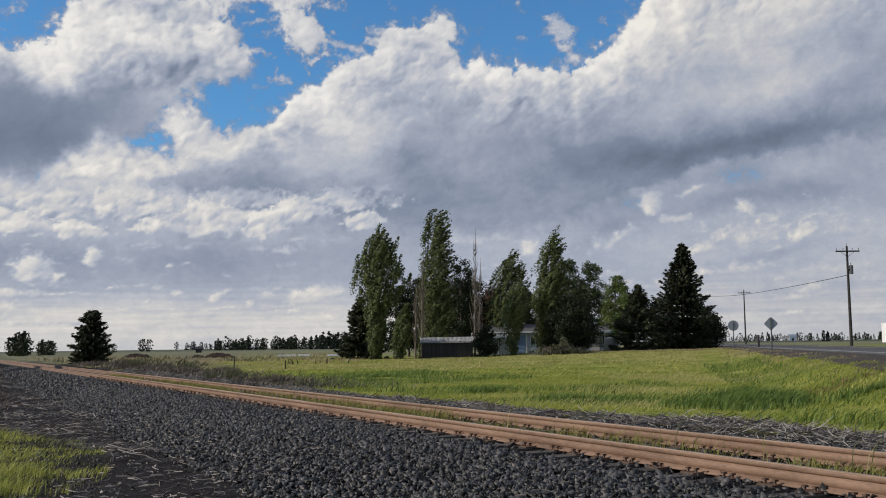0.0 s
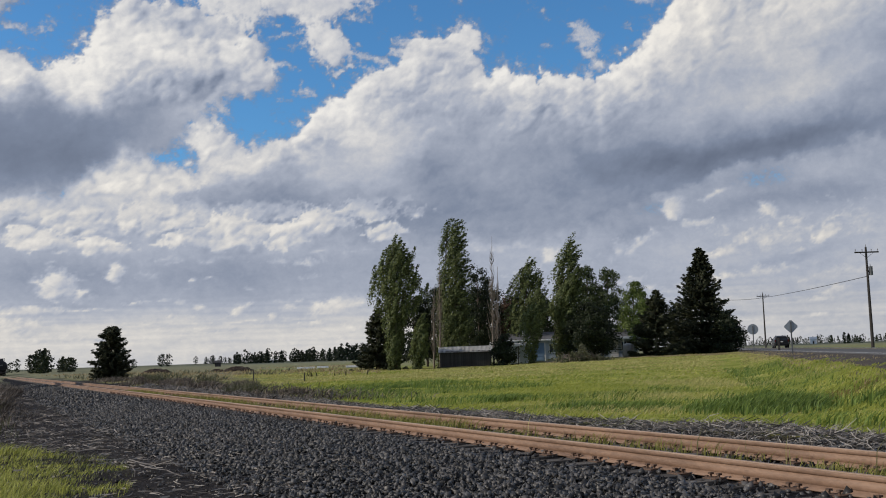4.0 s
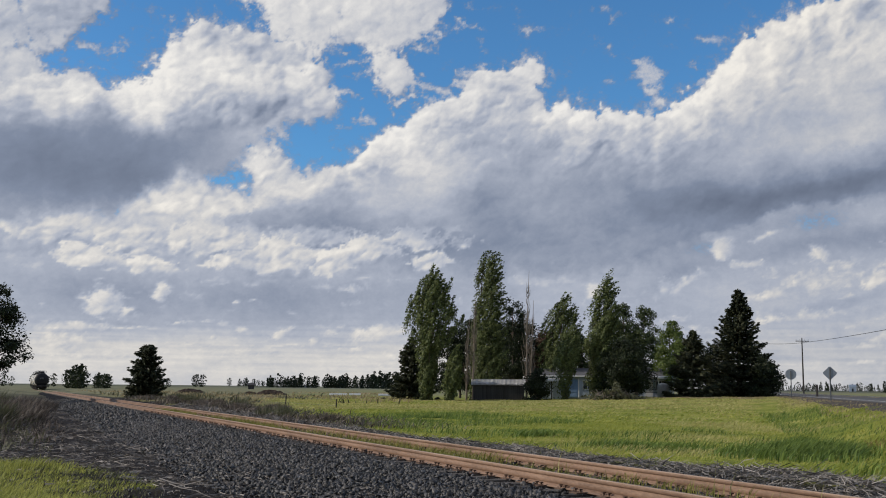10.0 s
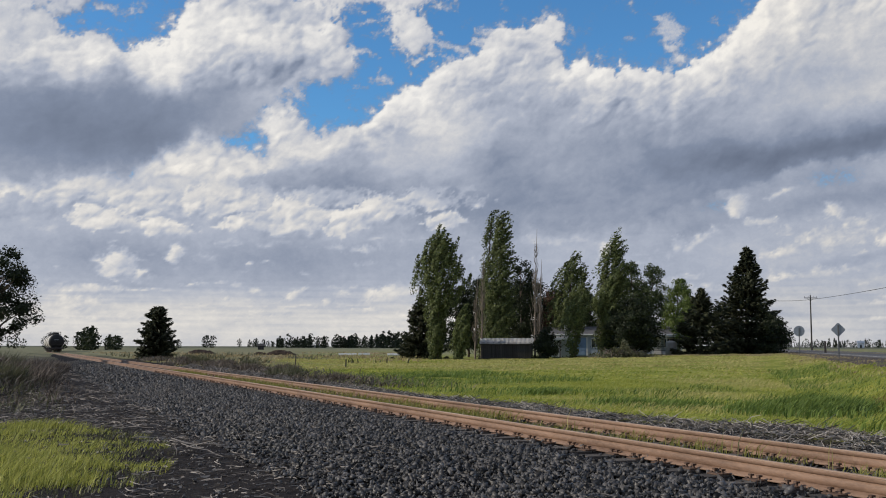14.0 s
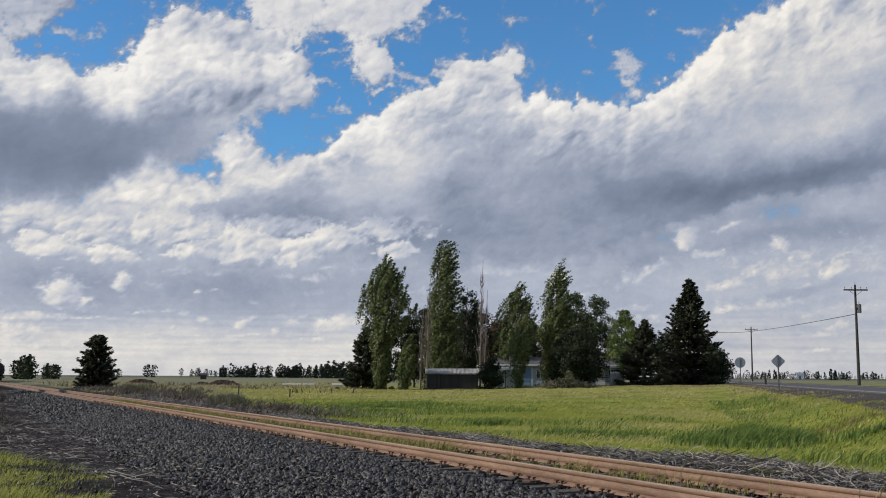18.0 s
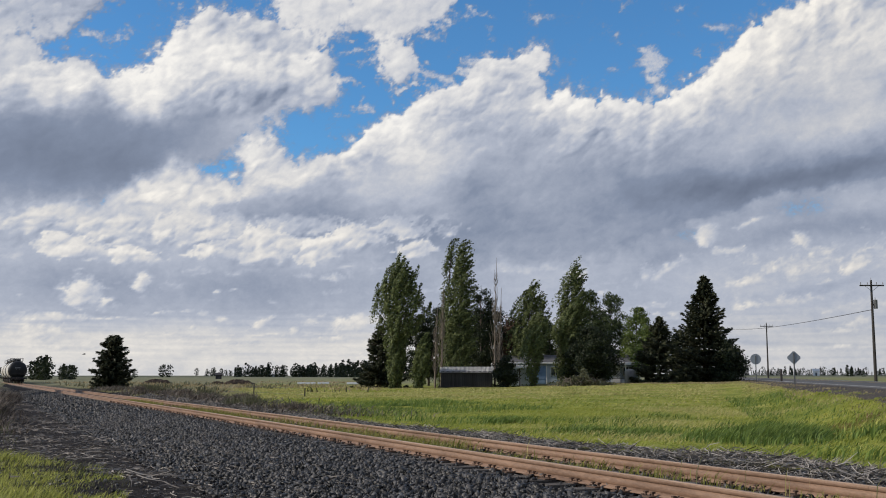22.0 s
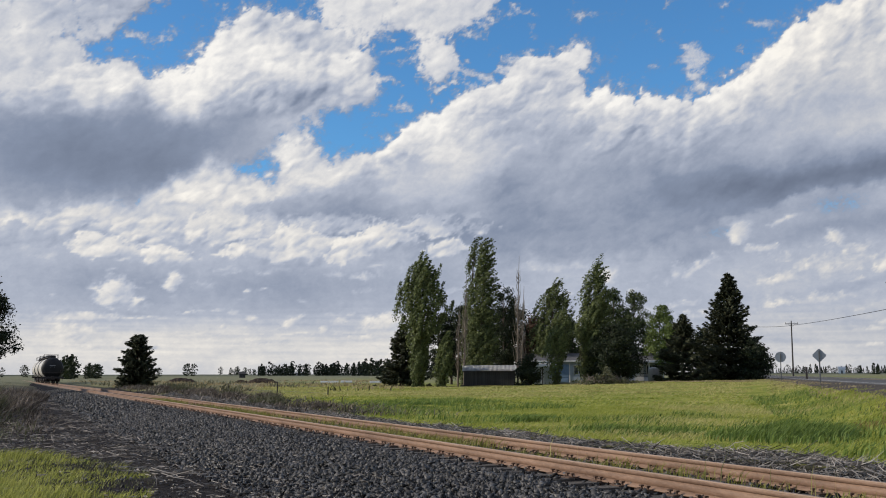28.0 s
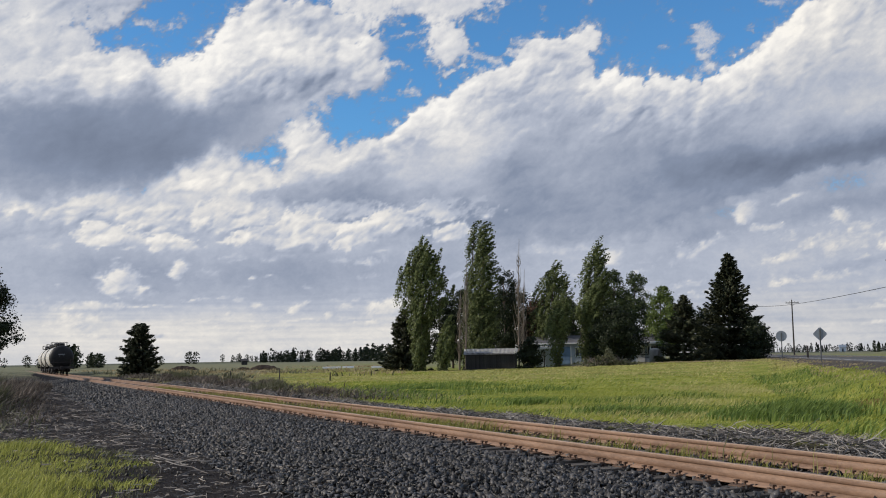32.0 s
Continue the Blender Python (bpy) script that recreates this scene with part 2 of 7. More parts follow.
def ground_material():
    """Soil, field grass and stubble by place, with ragged borders."""
    m, ns, ln, b = new_mat("ground_soil_and_turf")
    geo = ns.new("ShaderNodeNewGeometry")
    sep = ns.new("ShaderNodeSeparateXYZ")
    ln.new(geo.outputs["Position"], sep.inputs[0])

    def noise_of(scale, detail=5.0, rough=0.6):
        n = node(ns, "ShaderNodeTexNoise", Scale=scale, Detail=detail, Roughness=rough)
        ln.new(geo.outputs["Position"], n.inputs["Vector"])
        return n.outputs["Fac"]

    def calc(op, a, c, d=None):
        n = ns.new("ShaderNodeMath")
        n.operation = op
        for i, v in enumerate((a, c, d)):
            if v is None:
                continue
            if isinstance(v, (int, float)):
                n.inputs[i].default_value = v
            else:
                ln.new(v, n.inputs[i])
        return n.outputs[0]

    def mixc(f, a, c):
        n = ns.new("ShaderNodeMix")
        n.data_type = "RGBA"
        ln.new(f, n.inputs["Factor"])
        ln.new(a, n.inputs[6])
        ln.new(c, n.inputs[7])
        return n.outputs[2]

    def step(v, lo, hi):
        n = ns.new("ShaderNodeMapRange")
        n.interpolation_type = "SMOOTHSTEP"
        n.inputs["From Min"].default_value, n.inputs["From Max"].default_value = lo, hi
        ln.new(v, n.inputs["Value"])
        return n.outputs[0]

    x, y = sep.outputs[0], sep.outputs[1]
    big, mid, small, tiny = noise_of(0.05), noise_of(0.45), noise_of(3.0), noise_of(22.0)
    soil = ramp(ns, [(0.3, (0.009, 0.0075, 0.0075)), (0.55, (0.024, 0.02, 0.019)), (0.75, (0.07, 0.06, 0.055))])
    ln.new(calc("MULTIPLY_ADD", tiny, 0.6, calc("MULTIPLY", small, 0.4)), soil.inputs[0])
    turf = ramp(ns, [(0.3, (0.08, 0.12, 0.02)), (0.5, (0.21, 0.23, 0.04)), (0.7, (0.4, 0.36, 0.11))])
    ln.new(calc("MULTIPLY_ADD", mid, 0.6, calc("MULTIPLY", small, 0.4)), turf.inputs[0])
    r = calc("SQRT", calc("ADD", calc("MULTIPLY", x, x), calc("MULTIPLY", y, y)), 0)
    strips = calc("ADD", calc("MULTIPLY", calc("LOGARITHM", r, 10.0), 0.5), calc("MULTIPLY", calc("SUBTRACT", big, 0.5), 0.16))
    crop = ramp(ns, [(0.98, (0.3, 0.26, 0.09)), (1.045, (0.36, 0.28, 0.125)), (1.09, (0.3, 0.25, 0.12)), (1.13, (0.16, 0.16, 0.075)), (1.19, (0.3, 0.25, 0.125)), (1.28, (0.13, 0.14, 0.07)), (1.42, (0.16, 0.17, 0.085)), (1.6, (0.18, 0.18, 0.11))])
    for el in crop.color_ramp.elements:
        el.position = (el.position - 0.95) / 0.75
    ln.new(calc("DIVIDE", calc("SUBTRACT", strips, 0.95), 0.75), crop.inputs[0])
    wobble = calc("MULTIPLY_ADD", mid, 3.0, calc("MULTIPLY_ADD", small, 1.2, -2.1))
    right_side = step(calc("ADD", x, wobble), 11.0, 12.2)
    left_side = step(calc("SUBTRACT", calc("MULTIPLY", x, -1.0), wobble), 2.0, 5.0)
    blot = step(noise_of(0.11, 6.0, 0.65), 0.46, 0.6)
    far = calc("MULTIPLY", step(r, 95.0, 190.0), calc("SUBTRACT", 1.0, calc("MULTIPLY", calc("MULTIPLY", blot, step(r, 420.0, 180.0)), 0.7)))
    scrub = ramp(ns, [(0.3, (0.09, 0.08, 0.045)), (0.5, (0.18, 0.16, 0.08)), (0.7, (0.28, 0.24, 0.12))])
    ln.new(calc("MULTIPLY_ADD", mid, 0.6, calc("MULTIPLY", small, 0.4)), scrub.inputs[0])
    rough_side = step(calc("ADD", calc("SUBTRACT", calc("MULTIPLY", y, 0.26), x), calc("MULTIPLY", wobble, 2.5)), -1.5, 4.0)
    col = mixc(right_side, soil.outputs[0], turf.outputs[0])
    col = mixc(left_side, col, turf.outputs[0])
    col = mixc(calc("MULTIPLY", rough_side, right_side), col, scrub.outputs[0])
    col = mixc(far, col, crop.outputs[0])
    ln.new(col, b.inputs["Base Color"])
    b.inputs["Roughness"].default_value = 0.95
    b.inputs["Specular IOR Level"].default_value = 0.1
    bp = node(ns, "ShaderNodeBump", Strength=0.8, Distance=0.08)
    ln.new(calc("MULTIPLY_ADD", tiny, 0.5, small), bp.inputs["Height"])
    ln.new(bp.outputs[0], b.inputs["Normal"])
    return m


M_ground = ground_material()

# ---- sky: a drifting cloud layer, far off ----
LEFT_SHAPE = [(-2.9, 13.9), (-0.4, 14.6), (1.4, 15.2), (2.1, 15.5), (2.5, 15.5), (3.2, 15.9), (4.1, 16.1), (4.6, 15.6), (5.2, 15.2), (5.7,
    15.4), (6.2, 15.8), (6.7, 15.7), (7.3, 16.5), (7.9, 17.2), (8.5, 18.1), (9.8, 19.2), (12.0, 19.2), (13.6, 18.5), (14.9,
    18.7), (15.9, 17.8), (16.7, 17.2), (17.2, 16.3), (17.5, 15.5), (16.8, 14.7), (15.4, 14.5), (14.0, 14.0), (13.0, 13.4), (12.2,
    12.9), (11.7, 12.1), (10.5, 11.3), (9.1, 11.3), (8.5, 11.5), (7.6, 10.8), (5.4, 9.2), (3.5, 9.0), (-2.5, 8.2)]
LEFT_LIT = [(-2.9, 13.3), (1.4, 14.3), (3.3, 14.0), (5.1, 14.5), (6.9, 13.7), (9.4, 14.3), (11.4, 14.0), (13.8, 14.2), (17.5, 14.7)]
ROLL_SHAPE = [(-2.5, 8.2), (1.7, 8.9), (3.9, 9.2), (5.0, 8.9), (6.3, 9.3), (7.8, 10.9), (8.7, 11.4), (10.1, 11.1), (11.5, 10.4), (13.1,
    10.3), (12.3, 11.7), (12.2, 12.5), (12.6, 13.0), (13.3, 13.4), (14.0, 13.3), (14.3, 12.5), (14.9, 12.0), (16.0, 11.4), (17.2,
    11.2), (21.0, 10.1), (21.5, 6.4), (16.5, 6.1), (13.3, 5.7), (9.7, 6.8), (8.0, 5.9), (6.5, 6.0), (4.6, 6.9), (1.9, 6.5),
    (-2.4, 6.0)]
BANK_SHAPE = [(10.8, 8.6), (13.5, 10.3), (16.0, 11.1), (16.9, 11.4), (18.0, 12.2), (18.8, 12.7), (19.2, 13.5), 
    (21.0, 14.3), (22.4, 14.7), (24.8, 15.6), (25.7, 16.2), (26.5, 16.9), (27.0, 17.3), (27.8, 17.4),
    (28.5, 17.9), (29.1, 17.4), (29.2, 16.9), (28.6, 16.2), (28.5, 15.0), (29.4, 14.8), (30.1, 15.6), (30.7, 15.6),
    (31.0, 15.1), (31.6, 15.4), (32.0, 14.9), (32.6, 14.9), (34.3, 14.8), (35.1, 14.5), (36.2, 15.3), (36.9, 15.4),
    (38.2, 16.4), (38.6, 17.2), (39.4, 17.6), (40.3, 18.2), (41.4, 19.0), (45.3, 20.0), (48.4, 20.2), (54.2, 19.6),
    (53.9, 10.0), (48.1, 10.1), (43.2, 9.8), (39.4, 8.9), (36.2, 7.9), (34.7, 6.5), (31.2, 6.3), (25.0, 6.3), (21.5, 6.6), (17.3,
    7.1)]
TUFT_SHAPE = [(19.2, 17.9), (19.9, 18.5), (20.9, 18.3), (21.5, 17.4), (21.8, 16.6), (21.1, 15.8), (20.3, 16.0), (19.9, 16.7), (19.4, 17.3)]
HIGH_SHAPE = [(11.9, 22.2), (13.2, 20.3), (14.0, 18.7), (15.5, 17.9), (16.8, 17.8), (17.5, 18.5), (18.9, 18.4), (19.9, 18.2), (21.2, 18.6),
    (22.3, 19.2), (23.5, 19.9), (24.3, 23.0)]
CORNER_SHAPE = [(-8.8, 18.9), (5.3, 21.5), (5.0, 19.3), (4.1, 19.0), (3.1, 17.7), (2.0, 16.9), (1.7, 15.8), (0.9, 14.7), (-0.1, 13.2), (-8.2,
    10.8)]
BANK_TOP = [(10, 10), (16, 11.6), (20.9, 14.2), (25, 15.9), (28, 17), (30, 15.2), (35, 14.6), (37.8, 16.1), (40.8, 18.7), (48.4, 20.1)]
BANK_LOW = [(10, 8.8), (15, 7.2), (22.4, 6.6), (31.7, 6.3), (35.3, 6.7), (42.1, 8.6), (48.2, 9.7)]
# soft places of light and shade in the clouds: bearing, elevation, half width, half height, turn, amount
BANK_LIGHT = [
    (22.3, 12.2, 1.86, 2.79, -35, 0.24), (20.5, 9.9, 2.17, 1.55, -20, 0.16), (27.3, 14.6, 3.41, 1.39, 0, 0.1), (30.5, 15, 2.48, 0.56, 0, 0.18),
    (35.4, 15.1, 2.17, 0.62, 0, 0.12), (34.5, 11.5, 4.33, 2.17, 10, -0.13), (25.5, 10.6, 1.86, 1.24, 0, -0.1), (39.9, 15.9, 2.17, 1.86, -40, 0.2),
    (44.9, 15.5, 4.02, 3.41, 0, 0.16), (46.6, 17.3, 2.79, 1.24, 0, 0.12), (41.7, 12.6, 4.64, 0.74, -14, 0.09), (45.9, 13, 3.41, 0.68, -18, 0.13),
    (43.7, 10.4, 7.43, 0.74, -6, -0.2), (37.2, 10, 3.41, 0.93, -6, -0.12), (18.1, 8.6, 4.64, 1.24, 0, -0.08),
]
LEFT_LIGHT = [
    (3.1, 15, 1.86, 0.8, 0, 0.3), (5.9, 15.4, 1.24, 0.56, 0, 0.16), (8.7, 16.3, 2.79, 1.86, -30, 0.3), (13.5, 16.4, 4.02, 1.55, 0, 0.22),
    (16, 15.4, 1.86, 1.24, 0, 0.14), (7.4, 14.2, 0.93, 0.68, 0, 0.22), (10, 14.4, 2.17, 0.93, 0, -0.1), (5, 11.2, 5.26, 1.86, 0, -0.16),
    (2.3, 13.9, 1.24, 0.62, 0, 0.12), (12.7, 13.7, 2.17, 0.77, -10, 0.12), (9.5, 11.6, 1.86, 0.62, 0, 0.1), (11.7, 15, 2.48, 0.5, 0, -0.12),
]
CREAM_ROW = [
    (2.9, 7.9, 2.79, 0.8, 0, 0.9), (6, 7.8, 2.79, 1.11, 10, 0.95), (7.4, 6.1, 1.55, 0.5, 10, 1), (10.3, 7.6, 2.79, 0.93, 0, 0.85),
    (12.4, 6.7, 1.86, 0.74, 0, 0.95), (14.1, 7, 2.17, 0.93, 0, 1), (17.2, 6.8, 1.55, 0.68, -10, 1), (19, 7.4, 1.86, 0.8, 0, 0.8),
    (22.4, 6.8, 1.05, 0.5, -8, 0.9), (4.4, 6.5, 1.86, 0.62, 8, 0.9), (15.6, 8, 2.48, 0.62, 0, 0.6), (21.2, 8, 2.48, 0.62, 0, 0.45),
]
LOW_PUFFS = [
    (4.9, 4.2, 1.05, 0.74, -15, 1), (6.1, 3.8, 0.43, 0.22, -40, 0.8), (7.9, 4.9, 0.56, 0.37, -30, 1), (3.7, 2.9, 2.48, 0.28, 0, 0.7),
    (3.2, 2.1, 1.55, 0.5, 0, 0.8), (11.7, 4.4, 0.28, 0.15, -20, 0.9), (12.6, 4.6, 0.25, 0.09, -10, 0.6), (18.2, 5.3, 1.11, 0.19, -5, 0.35),
    (16.2, 5.4, 0.93, 0.12, 0, 0.25), (9, 3.3, 0.8, 0.09, 0, 0.7), (10.4, 3.4, 0.43, 0.12, 0, 0.7), (6.5, 3, 1.86, 0.08, 0, 0.8),
    (12.2, 3, 0.37, 0.19, 0, 0.9), (10.5, 2.6, 0.22, 0.15, -20, 0.9), (14.3, 2.9, 0.74, 0.22, -20, 0.75),
]
LOW_STREAKS = [
    (16, 2.4, 0.43, 0.19, -30, 0.8), (19.4, 2.8, 1.61, 0.53, -8, 1), (18.2, 2, 1.86, 0.19, 0, 0.5), (11.4, 1.8, 3.72, 0.15, 0, 0.45),
    (5.4, 1.5, 2.79, 0.19, 0, 0.5), (21, 1.6, 2.17, 0.19, 0, 0.5), (9.6, 2.2, 1.86, 0.09, 0, -0.5), (15.5, 2.2, 3.41, 0.09, 0, -0.5),
    (24.9, 7, 0.74, 0.22, -8, 0.75),
]
FIELD_PUFFS = [
    (28.7, 5.9, 1.86, 0.53, 0, 0.75), (27.1, 6.3, 1.24, 0.31, 0, 0.5), (29.5, 5.9, 0.68, 0.25, 0, 0.95), (31.5, 5.4, 0.8, 0.5, -40, 0.95),
    (32.4, 6.2, 1.24, 0.43, 0, 0.7), (35, 5.3, 0.43, 0.8, 0, 0.6), (36.3, 5.7, 1.55, 0.37, -25, 0.6), (38.3, 7.5, 0.68, 0.68, -40, 1),
    (39.6, 6.6, 0.93, 0.25, 0, 0.6), (40.5, 8.1, 1.05, 0.19, -15, 0.6), (43.2, 7, 0.37, 0.56, -50, 0.85), (42.2, 5.7, 2.17, 0.37, -20, 0.55),
    (40.7, 5, 1.36, 0.43, -15, 0.6), (40.4, 3.6, 1.05, 0.19, -8, 0.6), (45.8, 5.6, 0.8, 0.5, -30, 0.9),
]
FIELD_STREAKS = [
    (44.2, 5.7, 2.17, 0.5, -15, 0.55), (43, 3.9, 3.41, 0.22, -6, 0.5), (45.8, 2.7, 0.8, 0.25, -15, 0.9), (45.2, 2.3, 0.93, 0.12, 0, 0.7),
    (44.9, 1.5, 0.8, 0.15, -5, 0.7), (41.9, 1.4, 1.24, 0.12, 0, 0.4), (34.8, 3.6, 2.17, 0.25, -8, 0.35), (36.9, 3, 1.86, 0.31, 0, 0.4),
    (47.2, 5.9, 1.24, 0.93, 0, 0.4), (46.9, 3.6, 1.55, 0.25, 0, 0.45), (28.7, 2.9, 2.79, 0.37, 0, 0.3), (43.6, 6.6, 1.55, 0.15, 0, 0.4),
]
LOW_SHADE = [
    (13.3, 4.6, 10.22, 1.18, 0, -0.14), (3.6, 5, 2.79, 0.93, 0, -0.1), (20.9, 6.8, 1.86, 0.56, 0, -0.1), (10.9, 6.7, 0.93, 0.5, 0, -0.12),
    (31.8, 4.2, 5.26, 1.24, 0, -0.02), (41.9, 7.3, 2.79, 0.56, -10, -0.16), (46.4, 7.7, 1.86, 0.62, 0, -0.14), (43.6, 4.5, 3.41, 0.31, -8, -0.1),
    (35.7, 6.2, 2.17, 0.5, -20, -0.12), (39, 2.3, 9.29, 0.5, 0, -0.03),
]


def lattice_noise(x, y, seed):
    """Gradient noise on a plane, about -1 to 1."""
    rng = np.random.default_rng(seed)
    perm = rng.permutation(256)
    ang = rng.uniform(0, 2 * math.pi, 256)
    gx, gy = np.cos(ang), np.sin(ang)
    xi, yi = np.floor(x).astype(int), np.floor(y).astype(int)
    fx, fy = x - xi, y - yi
    u, v = fx ** 3 * (fx * (fx * 6 - 15) + 10), fy ** 3 * (fy * (fy * 6 - 15) + 10)

    def corner(i, j):
        h = perm[(perm[(xi + i) & 255] + yi + j) & 255]
        return gx[h] * (fx - i) + gy[h] * (fy - j)

    a, b = corner(0, 0), corner(1, 0)
    c, d = corner(0, 1), corner(1, 1)
    return 1.5 * ((a + (b - a) * u) * (1 - v) + (c + (d - c) * u) * v)


def fractal(x, y, seed, octaves=5, gain=0.5, puffy=0.0):
    """Sum of octaves; puffy turns it into rounded heads with sharp creases."""
    total, amp, norm = 0 * x, 1.0, 0.0
    for i in range(octaves):
        n = lattice_noise(x * 2.03 ** i + 17 * i, y * 2.03 ** i - 9 * i, seed + i)
        total = total + amp * ((1 - puffy) * n + puffy * (3.2 * np.abs(n) - 0.85) * 0.7)
        norm += amp
        amp *= gain
    return total / norm


def inside_and_depth(x, y, shape):
    """Distance from points to a closed outline, positive inside it."""
    p = np.array(shape)
    q = np.roll(p, -1, axis=0)
    d = q - p
    rx, ry = x[:, None] - p[:, 0], y[:, None] - p[:, 1]
    k = np.clip((rx * d[:, 0] + ry * d[:, 1]) / (d ** 2).sum(1), 0, 1)
    dist = np.hypot(rx - k * d[:, 0], ry - k * d[:, 1]).min(1)
    cross = ((p[:, 1] > y[:, None]) != (q[:, 1] > y[:, None])) & (x[:, None] < p[:, 0] + (y[:, None] - p[:, 1]) * d[:, 0] / np.where(d[:, 1] == 0, 1e-9, d[:, 1]))
    return np.where(cross.sum(1) % 2 == 1, dist, -dist)


def cloud_heads(shape, seed, sizes, loose=40, density=1.5):
    """Round heads that fill an outline: x, y, radius and height of each."""
    rng = np.random.default_rng(seed)
    p = np.array(shape)
    (x0, y0), (x1, y1) = p.min(0) - 0.8, p.max(0) + 0.8
    x0, x1, y1 = max(x0, -9), min(x1, 58), min(y1, 24)
    heads = []
    for r in sizes:
        n = min(int(density * (x1 - x0) * (y1 - y0) / r ** 2), 9000)
        x, y = rng.uniform(x0, x1, n), rng.uniform(y0, y1, n)
        d = inside_and_depth(x, y, shape)
        keep = (d > 0.72 * r) & ((d < 2.4 * r + 0.3) | (rng.random(n) < 0.35))
        R = r * rng.uniform(0.75, 1.2, n)
        z = 1.0 * np.minimum(d, 2.4) - 0.55 * R + rng.uniform(-0.25, 0.35, n)
        heads.append(np.stack([x, y, R, z], 1)[keep])
    x, y = rng.uniform(x0, x1, 40 * loose), rng.uniform(y0, y1, 40 * loose)
    d = inside_and_depth(x, y, shape)
    near = np.nonzero((d < 0) & (d > -0.45))[0][:loose]
    R = rng.uniform(0.05, 0.16, len(near))
    heads.append(np.stack([x[near], y[near], R, 0 * R], 1))
    return np.concatenate(heads)


def pile(A, E, wx, wy, heads):
    """Signed depth inside a pile of round heads, and its shade under light from the upper left."""
    az, el = A[0], E[:, 0]
    F, Z = np.full(A.shape, -2.0), np.full(A.shape, -0.6)
    for x, y, r, z in heads:
        m = r + 0.9
        i0, i1 = np.searchsorted(el, (y - m, y + m))
        j0, j1 = np.searchsorted(az, (x - m, x + m))
        s = (slice(i0, i1), slice(j0, j1))
        d2 = (A[s] + wx[s] - x) ** 2 + (E[s] + wy[s] - y) ** 2
        F[s] = np.maximum(F[s], r - np.sqrt(d2))
        Z[s] = np.maximum(Z[s], z + np.sqrt(np.maximum(r * r - d2, 0)) - 3 * np.maximum(d2 - r * r, 0))
    for _ in range(2):
        Z[1:-1, 1:-1] = (2 * Z[1:-1, 1:-1] + Z[:-2, 1:-1] + Z[2:, 1:-1] + Z[1:-1, :-2] + Z[1:-1, 2:]) / 6
    zy, zx = np.gradient(Z, el, az)
    zx, zy = np.clip(zx, -2.5, 2.5), np.clip(zy, -2.5, 2.5)
    shade = (0.72 * zx - 0.55 * zy + 0.5) / np.sqrt(zx ** 2 + zy ** 2 + 1)
    for _ in range(1):
        shade[1:-1, 1:-1] = (2 * shade[1:-1, 1:-1] + shade[:-2, 1:-1] + shade[2:, 1:-1] + shade[1:-1, :-2] + shade[1:-1, 2:]) / 6
    return F, shade - 0.45


def soft_spots(A, E, rows, power=2.0):
    """Sum of soft oval spots."""
    total = np.zeros_like(A)
    for a, e, w, h, turn, amount in rows:
        c, s = math.cos(radians(turn)), math.sin(radians(turn))
        u, v = (A - a) * c - (E - e) * s, (A - a) * s + (E - e) * c
        total += amount * np.exp(-((u / w) ** 2 + (v / h) ** 2) ** (power / 2))
    return total


def cumulus_rows(A, E, rows, ragged, lean):
    """Small heaps of cloud: how solid they are, and their light from the upper left."""
    solid, light = np.full(A.shape, -1.0), np.zeros_like(A)
    for a, e, w, h, turn, amount in rows:
        c, s = math.cos(radians(turn)), math.sin(radians(turn))
        u, v = ((A - a) * c - (E - e) * s) / w, ((A - a) * s + (E - e) * c) / h
        v = np.where(v < 0, v * 1.5, v * 0.85)
        f = abs(amount) * (1.25 - np.hypot(u, v)) + ragged * 0.75
        take = f > solid
        solid = np.where(take, f, solid)
        light = np.where(take, np.clip(0.3 * v - 0.22 * u, -0.4, 0.4) + lean * (abs(amount) - 0.7), light)
    return solid, light


